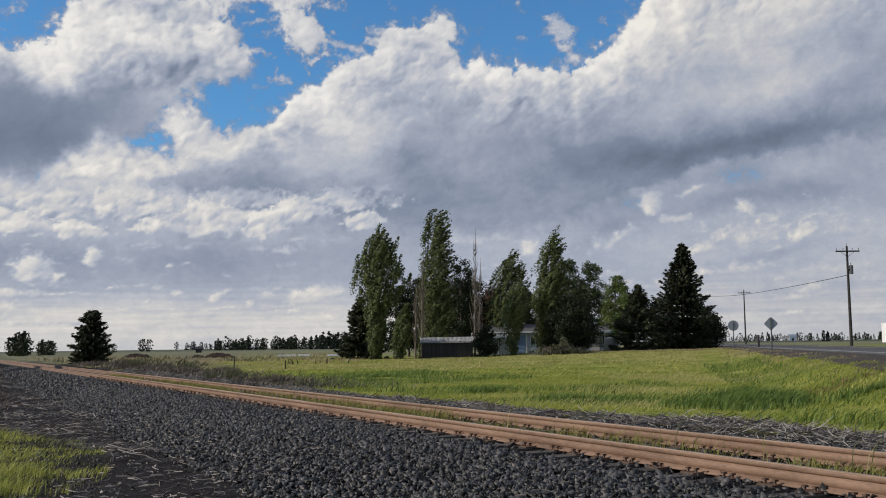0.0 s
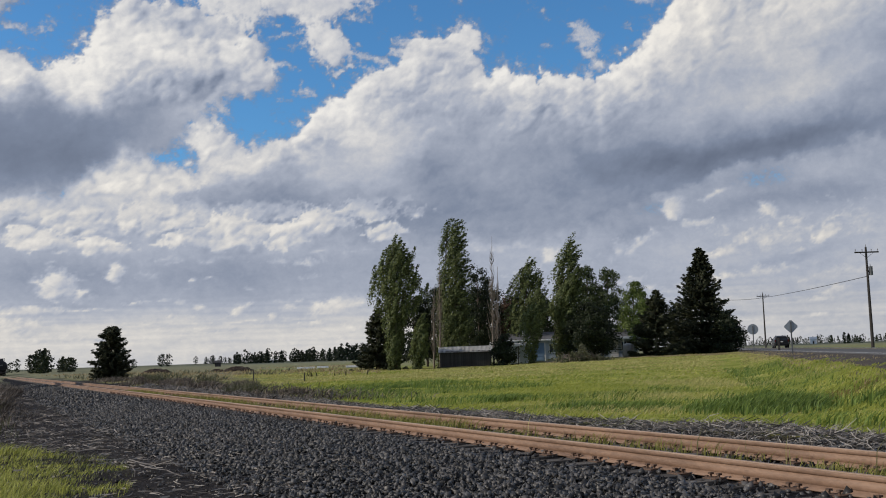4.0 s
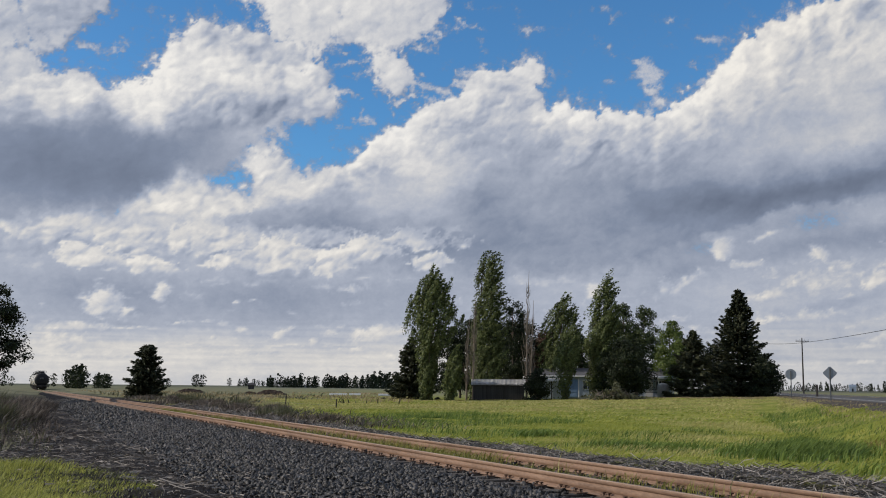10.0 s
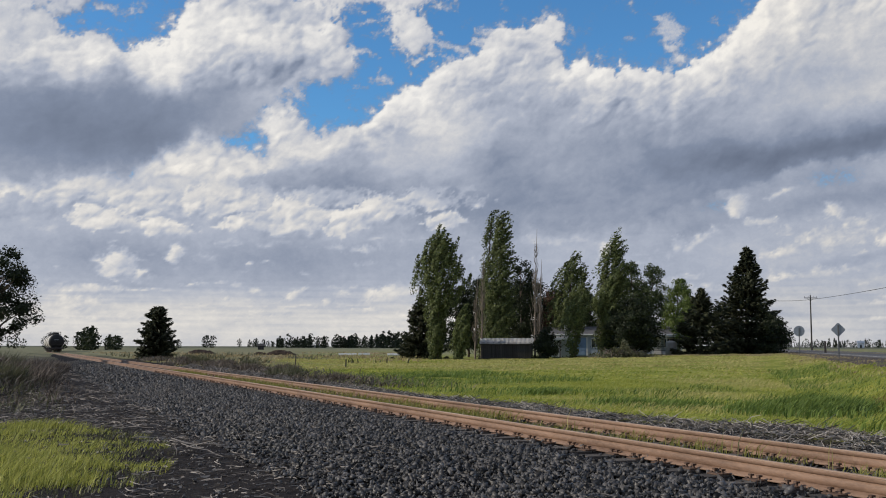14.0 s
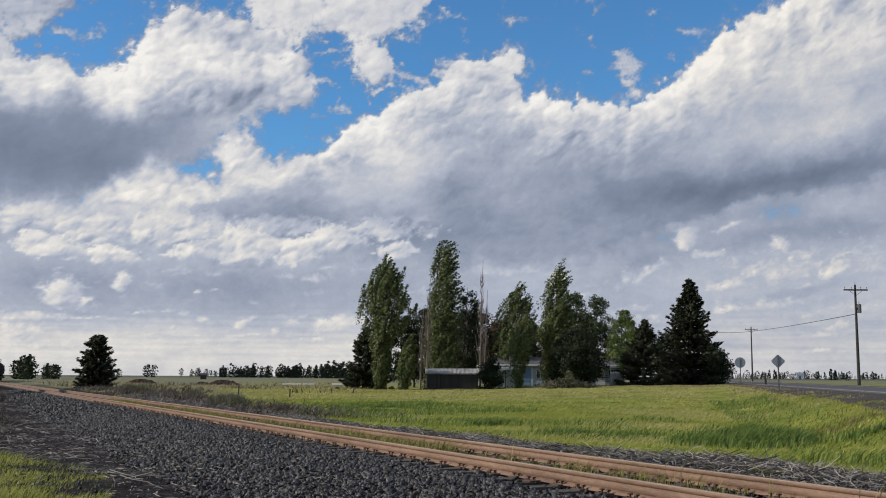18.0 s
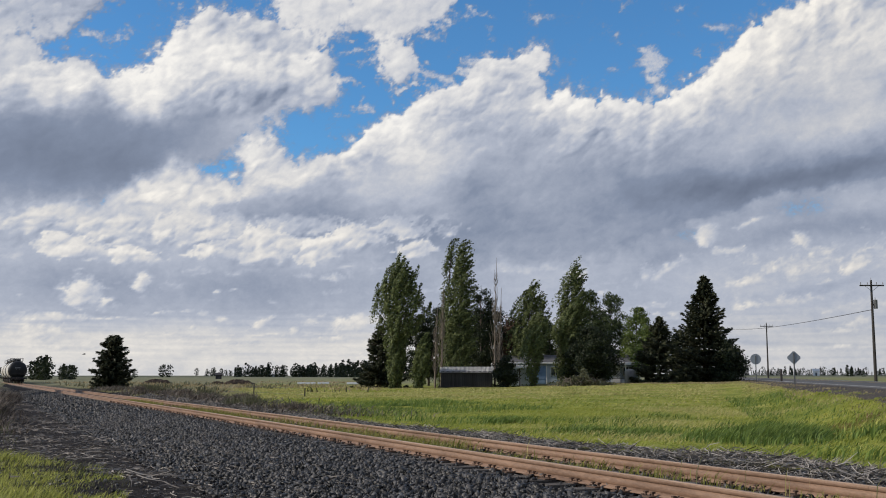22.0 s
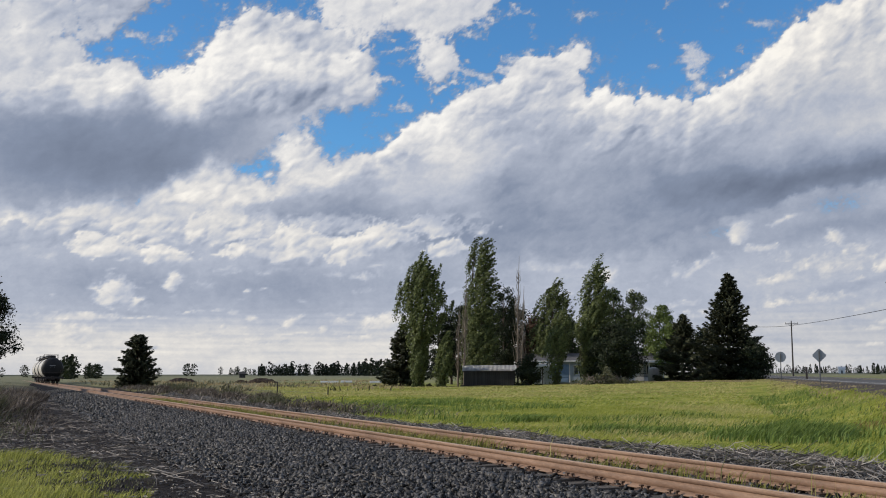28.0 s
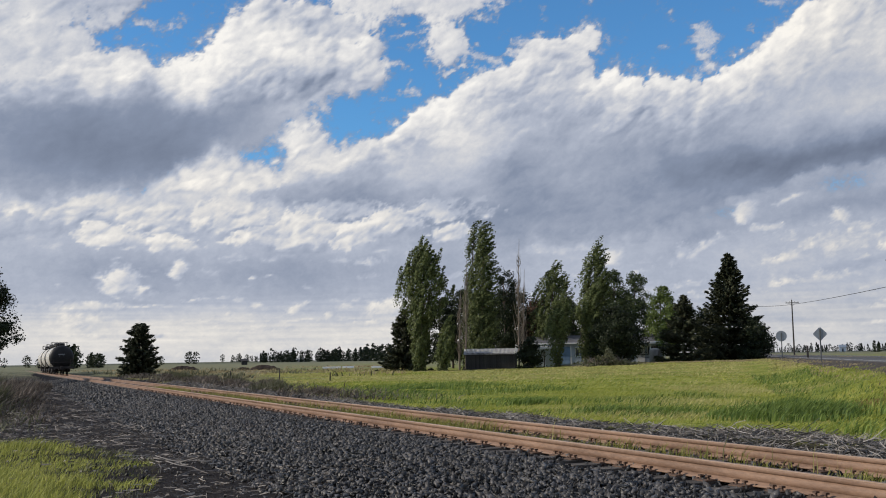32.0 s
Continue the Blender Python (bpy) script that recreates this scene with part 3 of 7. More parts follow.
def cloud_fields(A, E):
    """Cover and brightness of the cloud layer by bearing and elevation, in degrees."""
    X = A * np.cos(np.radians(12))
    Y = E + 5.0 * np.log(1 + np.maximum(E, -0.6) / 3.0) * 0.55
    wx = 0.42 * fractal(X * 0.5, Y * 0.5, 11, 4) + 0.24 * fractal(X * 2.0, Y * 2.0, 12, 5, 0.6)
    wy = 0.36 * fractal(X * 0.5, Y * 0.5, 21, 4) + 0.24 * fractal(X * 2.0, Y * 2.0, 22, 5, 0.6)
    form = fractal((X + wx) * 0.4, (Y + wy) * 0.4, 35, 4, 0.45, 0.4)
    fringe = fractal((X + wx) * 1.5, (Y + wy) * 1.5, 38, 5, 0.66, 0.4)
    soft = fractal(X * 0.16 + 3, Y * 0.22, 41, 4)
    mid = fractal((X + wx) * 0.35, (Y + wy) * 0.42, 45, 5, 0.5)
    wisp = fractal((X + 2 * wx) * 0.6, (Y + wy) * 0.9, 51, 5, 0.52)
    heap = fractal((X + 1.2 * wx) * 0.7, (Y + 1.2 * wy) * 0.9, 55, 6, 0.6, 0.6)
    swell = fractal((X + wx) * 0.55, (Y + wy) * 0.7, 57, 2, 0.5, 0.5)
    gy, gx = np.gradient(swell, E[:, 0], A[0])
    relief = np.clip(0.5 * gx - 0.4 * gy, -1, 1) * 0.5 + 0.55 * heap     # heads lit from the upper left, creases darker
    cover, tone = np.zeros_like(A), np.zeros_like(A)

    def lay(alpha, t):
        nonlocal cover, tone
        tone = tone * (1 - alpha) + t * alpha
        cover = cover + (1 - cover) * alpha

    def line(knots):
        a, e = np.array(knots).T
        return np.interp(A + wx, a, e)

    def veil(F, lo, hi, fray):
        return smooth(lo, hi, F + fray * fringe)

    # far low layers: a blue-grey floor of cloud, cream near the horizon
    low = smooth(11.5, 8.0, E + wy * 2 + 1.5 * soft - 1.5 * smooth(34, 40, A))
    k = E + 0.3 * wy + 0.25 * mid
    t = np.interp(k, [0.2, 0.8, 1.7, 2.3, 2.7, 3.4, 5.5, 7.0, 8.5], [0.64, 0.72, 0.71, 0.62, 0.52, 0.45, 0.44, 0.52, 0.6])
    t = t + smooth(24, 34, A) * (np.interp(k, [0.2, 1.0, 2.5, 5, 8], [0.6, 0.58, 0.52, 0.47, 0.4]) - t)
    t = t + 0.1 * soft + 0.07 * mid + 0.05 * fringe + soft_spots(A + 2 * wx, E + wy, LOW_SHADE)
    streak = fractal(X * 0.14, Y * 2.6, 75, 5)
    t = t + 0.16 * streak * smooth(4.2, 2.6, E) * smooth(0.3, 1.2, E)
    thin = 0.45 * np.exp(-((A - 36.8) / 1.5) ** 2 - ((E - 7.6) / 0.45) ** 2) + 0.4 * np.exp(-((A - 43.0) / 1.6) ** 2 - ((E - 8.9) / 0.7) ** 2) + 0.75 * np.exp(-((A - 5.0) / 1.4) ** 2 - ((E - 9.0) / 0.4) ** 2)
    lay(low * (1 - np.clip(thin * (1.1 + 0.5 * mid), 0, 0.7)), t)
    # rows of small cumulus in it
    rng = np.random.default_rng(91)
    random_rows = []
    for _ in range(150):
        x, y = rng.uniform(-8, 58), 0.7 + 5.5 * rng.random() ** 1.2
        w = (0.06 + 0.1 * y) * rng.uniform(0.5, 1.6)
        random_rows.append((x, y, w, w * rng.uniform(0.15, 0.4), rng.uniform(-12, 4), rng.uniform(0.25, 0.6)))
    for rows, gain in ((random_rows, 0.5), (FIELD_STREAKS, 0.65), (FIELD_PUFFS, 0.75), (LOW_STREAKS, 0.8), (LOW_PUFFS, 0.85)):
        f, lit = cumulus_rows(A + 0.7 * wx, E + 0.5 * wy, rows, fringe + 0.6 * heap, 0.3)
        lay(gain * smooth(-0.05, 0.8, f), np.clip(0.68 + 0.75 * lit + 0.28 * relief + 0.08 * fringe, 0.4, 0.95))
    # high thin wisps in the blue
    here = 0.2 * smooth(15, 18, A) * smooth(29, 24, A) + 0.8 * np.exp(-((A - 35.1 + 0.35 * (E - 16.5)) / 0.7) ** 2 - ((E - 16.6) / 1.6) ** 2) + 0.4 * np.exp(-((A - 37.6) / 0.9) ** 2 - ((E - 16.4) / 1.0) ** 2) + 0.3 * np.exp(-((A - 4.5) / 3.0) ** 2 - ((E - 17.2) / 1.0) ** 2)
    lay(0.7 * smooth(0.18, 0.75, wisp + 0.25 * fringe + 0.2 * soft + here) * smooth(9, 13, E), 0.74 + 0.2 * fringe)
    lay(0.1 + 0.16 * smooth(-0.2, 0.5, wisp) * smooth(8, 12, E), 0.78 + 0 * A)
    # the cloud overhead and the one in the upper corner
    for shape, seed, t in ((HIGH_SHAPE, 301, 0.76), (CORNER_SHAPE, 302, 0.68)):
        F, shade = pile(A, E, wx, wy, cloud_heads(shape, seed, (1.3, 0.75, 0.45, 0.28), 50))
        lay(veil(F, -0.35, 0.5, 0.7), t + 0.12 * shade + 0.14 * relief + 0.25 * soft - 0.08 * smooth(0.3, 1.2, F))
    # bright rolls at the left
    F, shade = pile(A, E, wx, wy, cloud_heads(ROLL_SHAPE, 303, (0.9, 0.5, 0.3, 0.2), 30, 2.2))
    deep = smooth(9.6, 8.2, E + 0.6 * wy)
    lay(0.5 * veil(F, -0.8, 0.3, 0.8) * (1 - deep), 0.74 + 0.1 * fringe)
    lay(veil(F, -0.15, 0.4, 0.4) * (1 - 0.45 * deep), 0.69 - 0.18 * deep + 0.12 * shade + 0.26 * relief + 0.22 * mid + 0.1 * soft)
    # the long bank
    F, shade = pile(A, E, wx, wy, cloud_heads(BANK_SHAPE, 304, (2.2, 1.3, 0.8, 0.48, 0.28, 0.18), 90))
    T, B = line(BANK_TOP), line(BANK_LOW)
    h = np.clip((E + wy - B) / np.maximum(T - B, 1.0), 0, 1.2)
    under = smooth(1.6, 0.2, E - B)
    rim = smooth(1.3, 0.1, F + 0.3 * form) * smooth(0.45, 0.85, h)
    lay(0.45 * veil(F, -0.8, 0.3, 0.9) * (1 - 0.7 * under), 0.74 + 0.12 * fringe)
    t = np.interp(h + 0.06 * mid, [0, 0.15, 0.3, 0.5, 0.75, 1.0], [0.34, 0.3, 0.34, 0.41, 0.48, 0.56])
    t = t + soft_spots(A + 1.5 * wx, E + 1.2 * wy, BANK_LIGHT) + 0.2 * rim
    t = t + shade * (0.02 + 0.16 * rim) + relief * (0.05 + 0.24 * smooth(0.45, 0.95, h)) + 0.1 * soft + 0.1 * mid
    lay(smooth(-0.06 - 0.7 * under, 0.16 + 0.8 * under, F + (0.25 + 0.4 * under) * fringe), t)
    # the long cream row under the near clouds
    f, lit = cumulus_rows(A + 0.9 * wx, E + 0.7 * wy, CREAM_ROW, fringe + 1.1 * heap, 0.2)
    lay(0.92 * smooth(-0.1, 0.3, f) * smooth(5.75, 6.25, E + 0.6 * wy + 0.35 * heap + 0.3 * mid) * smooth(9.2, 7.8, E + 0.8 * wy + 0.5 * heap), np.clip(0.67 + 0.45 * lit + 0.38 * relief + 0.2 * mid, 0.36, 0.95))
    # the dark-bottomed cloud at the left
    F, shade = pile(A, E, wx, wy, cloud_heads(LEFT_SHAPE, 305, (1.8, 1.1, 0.7, 0.42, 0.26, 0.17), 90))
    lit = smooth(-1.2, 1.0, E + wy - line(LEFT_LIT) + 0.8 * mid + 0.5 * form)
    lay(0.5 * veil(F, -0.8, 0.3, 0.9) * (0.4 + 0.6 * lit), 0.74 + 0.12 * fringe)
    t = 0.29 + 0.19 * lit + 0.2 * smooth(8.5, 14, A) * (1 - lit) + 0.1 * smooth(-3, -6, E - line(LEFT_LIT))
    t = t + soft_spots(A + 1.4 * wx, E + 1.1 * wy, LEFT_LIGHT) + shade * (0.02 + 0.2 * lit) + relief * (0.03 + 0.24 * lit)
    t = t + 0.1 * smooth(0.8, 0.0, F) * lit + 0.08 * soft + (0.06 + 0.22 * lit) * mid
    holes = smooth(0.2, 0.5, wisp + 0.25 * fringe + 0.5 * smooth(16.5, 19.5, E) * smooth(12, 15, A) - 0.22) * smooth(15.5, 17, E)
    lay(smooth(-0.1 - 0.35 * (1 - lit), 0.2 + 0.4 * (1 - lit), F + 0.4 * fringe) * (1 - 0.85 * holes), t)
    # a loose tuft in the blue
    F, shade = pile(A, E, wx, wy, cloud_heads(TUFT_SHAPE, 306, (0.7, 0.4, 0.25, 0.16), 40, 2.0))
    lay(0.95 * veil(F, -0.4, 0.4, 0.8), 0.76 + 0.15 * shade + 0.15 * relief)
    # unseen broken cover added all round to grey the sky light, open where the sun stands
    away = np.clip(smooth(21, 30, E) + smooth(56, 70, A) + smooth(-10, -22, A), 0, 1)
    wide = fractal(np.cos(np.radians(A)) * (90 - E) * 0.06, np.sin(np.radians(A)) * (90 - E) * 0.06, 61, 4)
    s, c = np.sin(np.radians(E)), np.cos(np.radians(E))
    near_sun = s * math.sin(radians(SUN_EL)) + c * math.cos(radians(SUN_EL)) * np.cos(np.radians(A - SUN_AZ))
    lay(away * smooth(-0.3, 0.05, wide) * smooth(0.95, 0.82, near_sun), 0.48 + 0.3 * wide)
    return np.clip(cover, 0, 1), np.clip(tone, 0, 1)


def cloud_material():
    m, ns, ln, b = new_mat("sunlit_cumulus_layer")
    ns.remove(b)
    cov, tone = ns.new("ShaderNodeAttribute"), ns.new("ShaderNodeAttribute")
    cov.attribute_name, tone.attribute_name = "cover", "tone"
    sheet = ns.new("ShaderNodeAttribute")
    sheet.attribute_name = "sheet"

    def calc(op, a, c, d=None):
        n = ns.new("ShaderNodeMath")
        n.operation = op
        for i, v in enumerate((a, c, d)):
            if isinstance(v, (int, float)):
                n.inputs[i].default_value = v
            elif v is not None:
                ln.new(v, n.inputs[i])
        return n.outputs[0]

    def curl(scale, detail, distortion):
        n = node(ns, "ShaderNodeTexNoise", Scale=scale, Detail=detail, Roughness=0.62, Distortion=distortion)
        ln.new(sheet.outputs["Vector"], n.inputs["Vector"])
        return calc("SUBTRACT", n.outputs["Fac"], 0.5)

    broad, fine = curl(1.6, 7.0, 0.5), curl(6.0, 5.0, 0.3)
    c = cov.outputs["Fac"]
    open_edge = calc("MULTIPLY", c, calc("SUBTRACT", 1.0, c))
    ragged = calc("MULTIPLY", open_edge, calc("MULTIPLY_ADD", broad, 4.2, calc("MULTIPLY", fine, 3.2)))
    edge = ns.new("ShaderNodeMapRange")
    edge.interpolation_type = "SMOOTHSTEP"
    edge.inputs["From Min"].default_value, edge.inputs["From Max"].default_value = 0.12, 0.88
    ln.new(calc("ADD", c, ragged), edge.inputs["Value"])
    grain = calc("MULTIPLY_ADD", broad, 0.24, calc("MULTIPLY", fine, 0.1))
    lit_grain = calc("MULTIPLY", grain, calc("MULTIPLY_ADD", tone.outputs["Fac"], 1.1, 0.1))
    cr = ramp(ns, [(0.0, (0.135, 0.165, 0.235)), (0.25, (0.235, 0.28, 0.38)), (0.5, (0.435, 0.475, 0.57)), (0.75, (0.70, 0.70, 0.715)), (1.0, (0.93, 0.905, 0.865))])
    ln.new(calc("ADD", tone.outputs["Fac"], lit_grain), cr.inputs[0])
    warm = ns.new("ShaderNodeAttribute")
    warm.attribute_name = "warmth"
    cream = ns.new("ShaderNodeMix")
    cream.data_type, cream.blend_type = "RGBA", "MULTIPLY"
    cream.inputs[7].default_value = (1.03, 1.0, 0.945, 1)
    ln.new(warm.outputs["Fac"], cream.inputs["Factor"])
    ln.new(cr.outputs[0], cream.inputs[6])
    em = node(ns, "ShaderNodeEmission", Strength=1.07)
    ln.new(cream.outputs[2], em.inputs["Color"])
    tp = ns.new("ShaderNodeBsdfTransparent")
    ms = ns.new("ShaderNodeMixShader")
    ln.new(edge.outputs[0], ms.inputs[0])
    ln.new(tp.outputs[0], ms.inputs[1])
    ln.new(em.outputs[0], ms.inputs[2])
    ln.new(ms.outputs[0], ns["Material Output"].inputs["Surface"])
    m.cycles.emission_sampling = "NONE"
    return m


def cloud_layer():
    """A sheet far ahead, level overhead and bent down to the horizon."""
    az = np.concatenate([np.arange(-180, -6, 2.0), np.arange(-6, 54, 0.1), np.arange(54, 181, 2.0)])
    el = np.concatenate([np.arange(-0.35, 22.5, 0.088), np.arange(22.5, 88, 1.5)])
    A, E = np.meshgrid(az, el)
    flat = 420.0 / np.tan(np.radians(np.maximum(E, 0.5)))
    D = 1.0 / (flat ** -4 + 4300.0 ** -4) ** 0.25
    X, Y, Z = D * np.sin(np.radians(A)), D * np.cos(np.radians(A)), EYE_Z + D * np.tan(np.radians(E))
    cover, tone = cloud_fields(A, E)
    warmth = np.clip(0.7 * smooth(4.5, 1.0, E) + 0.6 * smooth(0.55, 0.75, tone) * smooth(14, 8, E) + 0.55 * smooth(0.4, 0.6, tone) * smooth(34, 42, A), 0, 1)
    n, k = A.shape
    i = np.arange((n - 1) * (k - 1))
    a = i // (k - 1) * k + i % (k - 1)
    me = mesh_np("cloud_layer", np.stack([X, Y, Z], -1).reshape(-1, 3), np.stack([a, a + 1, a + k + 1, a + k], -1), cloud_material(), True)
    for name, v in (("cover", cover), ("tone", tone), ("warmth", warmth)):
        me.attributes.new(name, "FLOAT", "POINT").data.foreach_set("value", v.astype(np.float32).ravel())
    sheet = np.stack([A * 0.98, E + 2.75 * np.log(1 + np.maximum(E, -0.6) / 3.0), 0 * A], -1)
    me.attributes.new("sheet", "FLOAT_VECTOR", "POINT").data.foreach_set("vector", sheet.astype(np.float32).ravel())
    ob = new("cloud_layer", me)
    return tagged(ob, "broken grey and white cumulus clouds drifting over blue sky", "clouds", kind="structure")


clouds = cloud_layer()


# ---- ground ----
def ground_sheet():
    rad = np.concatenate([[0.0], [0.02, 0.5], np.geomspace(1.2, 150, 150), np.geomspace(156, 4900, 60)])
    ang = np.radians(np.arange(0, 360, 1.5))
    k = len(ang)
    R, T = np.meshgrid(rad[1:], ang, indexing="ij")
    X, Y = R * np.sin(T) - 0.4, R * np.cos(T) - 0.4
    V = np.concatenate([[[-0.4, -0.4, ground_z(-0.4, -0.4)]], np.stack([X, Y, land(X, Y)], -1).reshape(-1, 3)])
    i = np.arange((len(rad) - 2) * k)
    a = 1 + i
    nxt = 1 + i // k * k + (i + 1) % k
    F = np.stack([a, a + k, nxt + k, nxt], -1)
    me = mesh_np("ground", V, F, M_ground, True)
    return tagged(new("ground", me), "dark soil beside the track turning to green meadow and farmland", "ground", kind="structure")


ground_sheet()

# ---- railway ----
RAIL_TOP, GAUGE_L, GAUGE_R = 0.52, 6.79, 8.29       # running rail tops and their centre lines
TIE_TOP = RAIL_TOP - 0.185
TRACK_X = (GAUGE_L + GAUGE_R) / 2
TRACK_Y0, TRACK_Y1 = -60.0, 620.0


def bed_z(x):
    return np.interp(x, [3.4, 5.4, 6.0, 9.1, 9.7, 10.8], [0.0, 0.25, TIE_TOP - 0.03, TIE_TOP - 0.03, 0.3, 0.12])


def ballast_bed():
    xs = np.linspace(3.2, 10.9, 56)
    ys = np.concatenate([np.arange(TRACK_Y0, 0, 2.0), np.arange(0, 60, 0.25), np.geomspace(60, TRACK_Y1, 40)])
    X, Y = np.meshgrid(xs, ys)
    rng = np.random.default_rng(3)
    Z = bed_z(X) + rng.normal(0, 0.012, X.shape) + np.where((X < 3.3) | (X > 10.8), -0.3, 0) + 0.006
    n, k = X.shape
    i = np.arange((n - 1) * (k - 1))
    a = i // (k - 1) * k + i % (k - 1)
    me = mesh_np("ballast_bed", np.stack([X, Y, Z], -1).reshape(-1, 3), np.stack([a, a + 1, a + k + 1, a + k], -1), M_ballast, False)
    return tagged(new("ballast_bed", me), "sloping bed of dark crushed basalt under the rails", "ballast", kind="structure")


ballast_bed()


def stones(name, count, x0, x1, y0, y1, size, material, label, seed, height, bias=1.0, nearer=1.45):
    """Loose angular stones, eight facets each, in one mesh."""
    rng = np.random.default_rng(seed)
    cx = x0 + (x1 - x0) * rng.uniform(0, 1, count) ** bias
    cy = y0 + (y1 - y0) * rng.uniform(0, 1, count) ** nearer
    s = size * rng.uniform(0.5, 1.4, count)
    corner = np.array([[1, 0, 0], [0, 1, 0], [-1, 0, 0], [0, -1, 0], [0, 0, 1], [0, 0, -1]], float) * 0.72
    c = corner[None] * s[:, None, None] * rng.uniform(0.3, 1.7, (count, 1, 3))
    c = c + rng.normal(0, 0.17, c.shape) * s[:, None, None]
    q = rng.normal(size=(count, 4))
    q /= np.linalg.norm(q, axis=1, keepdims=True)
    w, x, y, z = q.T
    R = np.stack([1 - 2 * (y * y + z * z), 2 * (x * y - z * w), 2 * (x * z + y * w), 2 * (x * y + z * w), 1 - 2 * (x * x + z * z), 2 * (y * z - x * w),
                  2 * (x * z - y * w), 2 * (y * z + x * w), 1 - 2 * (x * x + y * y)], -1).reshape(-1, 3, 3)
    v = np.einsum("nij,nkj->nki", R, c)
    v = v + np.stack([cx, cy, height(cx, cy) + s * rng.uniform(-0.1, 0.75, count)], -1)[:, None]
    face = np.array([[0, 1, 4], [1, 2, 4], [2, 3, 4], [3, 0, 4], [1, 0, 5], [2, 1, 5], [3, 2, 5], [0, 3, 5]])
    F = (face[None] + 6 * np.arange(count)[:, None, None]).reshape(-1, 3)
    ob = new(name, mesh_np(name, v.reshape(-1, 3), F, material))
    return tagged(ob, label, "stones", kind="stuff")


M_stone = foliage("loose_basalt_stone", (0.001, 0.001, 0.001), (0.1, 0.094, 0.09), spec=0.3, rough=0.45, through=0.0, scale=1.5, island=0.9)
stones("ballast_stones", 60000, 3.0, 6.2, 4.5, 42, 0.04, M_stone, "loose angular dark basalt ballast stones", 5, lambda x, y: np.maximum(bed_z(x), land(x, y)), 0.66, 1.35)
stones("crib_stones", 9000, 6.2, 10.2, 4, 40, 0.042, M_stone, "dark ballast stones between the rails", 6, lambda x, y: bed_z(x))
stones("far_ballast_stones", 9000, 3.2, 6.2, 40, 105, 0.065, M_stone, "dark ballast stones along the distant track", 9, lambda x, y: bed_z(x))
stones("scattered_gravel", 5200, -3.0, 3.6, 7, 40, 0.026, M_stone, "scattered small stones on dark soil", 7, lambda x, y: land(x, y))


def rail_piece(name, prof, y0, y1, material):
    """A strip of the rail's section, drawn out along y."""
    ys = np.concatenate([np.arange(y0, 60, 4.0), np.geomspace(60, y1, 20)])
    n = len(prof)
    V = np.array([(x, y, z) for y in ys for x, z in prof])
    i = np.arange((len(ys) - 1) * n)
    b = i // n * n + (i + 1) % n
    return mesh_np(name, V, np.stack([i, b, b + n, i + n], -1), material)


HEAD = [(0.009, 0.128), (0.034, 0.142), (0.0365, 0.168), (0.033, 0.176), (-0.033, 0.176), (-0.0365, 0.168), (-0.034, 0.142), (-0.009, 0.128)]
TOP = [(0.0335, 0.1755), (0.026, 0.184), (0.012, 0.186), (-0.012, 0.186), (-0.026, 0.184), (-0.0335, 0.1755)]
WEB = [(0.0095, 0.04), (0.0085, 0.08), (0.0095, 0.1295), (-0.0095, 0.1295), (-0.0085, 0.08), (-0.0095, 0.04)]
FOOT = [(-0.075, 0.0), (0.075, 0.0), (0.075, 0.012), (0.022, 0.027), (0.0105, 0.042), (-0.0105, 0.042), (-0.022, 0.027), (-0.075, 0.012)]
for gx in (GAUGE_L, GAUGE_R):
    r = thing("rail", pose(gx, 0, TIE_TOP), "long rust-orange steel rail with a worn bright head", "rail", "rails of the track")
    for name, prof, mt in (("rail_foot", FOOT, M_rust), ("rail_web", WEB, M_rust), ("rail_head", HEAD, M_rust), ("running_surface", TOP, M_shine)):
        part(name, rail_piece(name, prof, TRACK_Y0, TRACK_Y1, mt), mt, r, "worn bright rolling surface" if mt is M_shine else "")

# ---- trees ----
def unit(v):
    return v / np.maximum(np.linalg.norm(v, axis=-1, keepdims=True), 1e-9)


def leaf_quads(P, size, rng, aspect=0.55, along=None, spread=1.0, facing=None):
    """Small rhombic leaves at the points P; along: a preferred way, facing: a preferred normal for each."""
    n = len(P)
    t = rng.normal(size=(n, 3))
    if along is not None:
        t = along + spread * 0.6 * unit(t)
    t = unit(t)
    face = rng.normal(size=(n, 3)) if facing is None else facing + 0.45 * rng.normal(size=(n, 3))
    b = unit(np.cross(t, face))
    s = size * rng.uniform(0.6, 1.4, (n, 1))
    V = np.stack([P - t * s * 0.5, P + b * s * aspect * 0.5, P + t * s * 0.5, P - b * s * aspect * 0.5], 1)
    return V.reshape(-1, 3), np.arange(4 * n).reshape(-1, 4)


def stem(points, r0, r1, bm=None, seg=7):
    """A tapered round stem along points."""
    pts = [Vector(p) for p in points]
    rings = []
    for i, p in enumerate(pts):
        d = (pts[min(i + 1, len(pts) - 1)] - pts[max(i - 1, 0)]).normalized()
        m = d.to_track_quat("Z", "Y").to_matrix()
        r = r0 + (r1 - r0) * i / (len(pts) - 1)
        rings.append([p + m @ Vector((r * math.cos(a), r * math.sin(a), 0)) for a in (2 * math.pi * j / seg for j in range(seg))])
    return loft(rings, bm)


SWAYING = []          # slender trees that rock in the wind


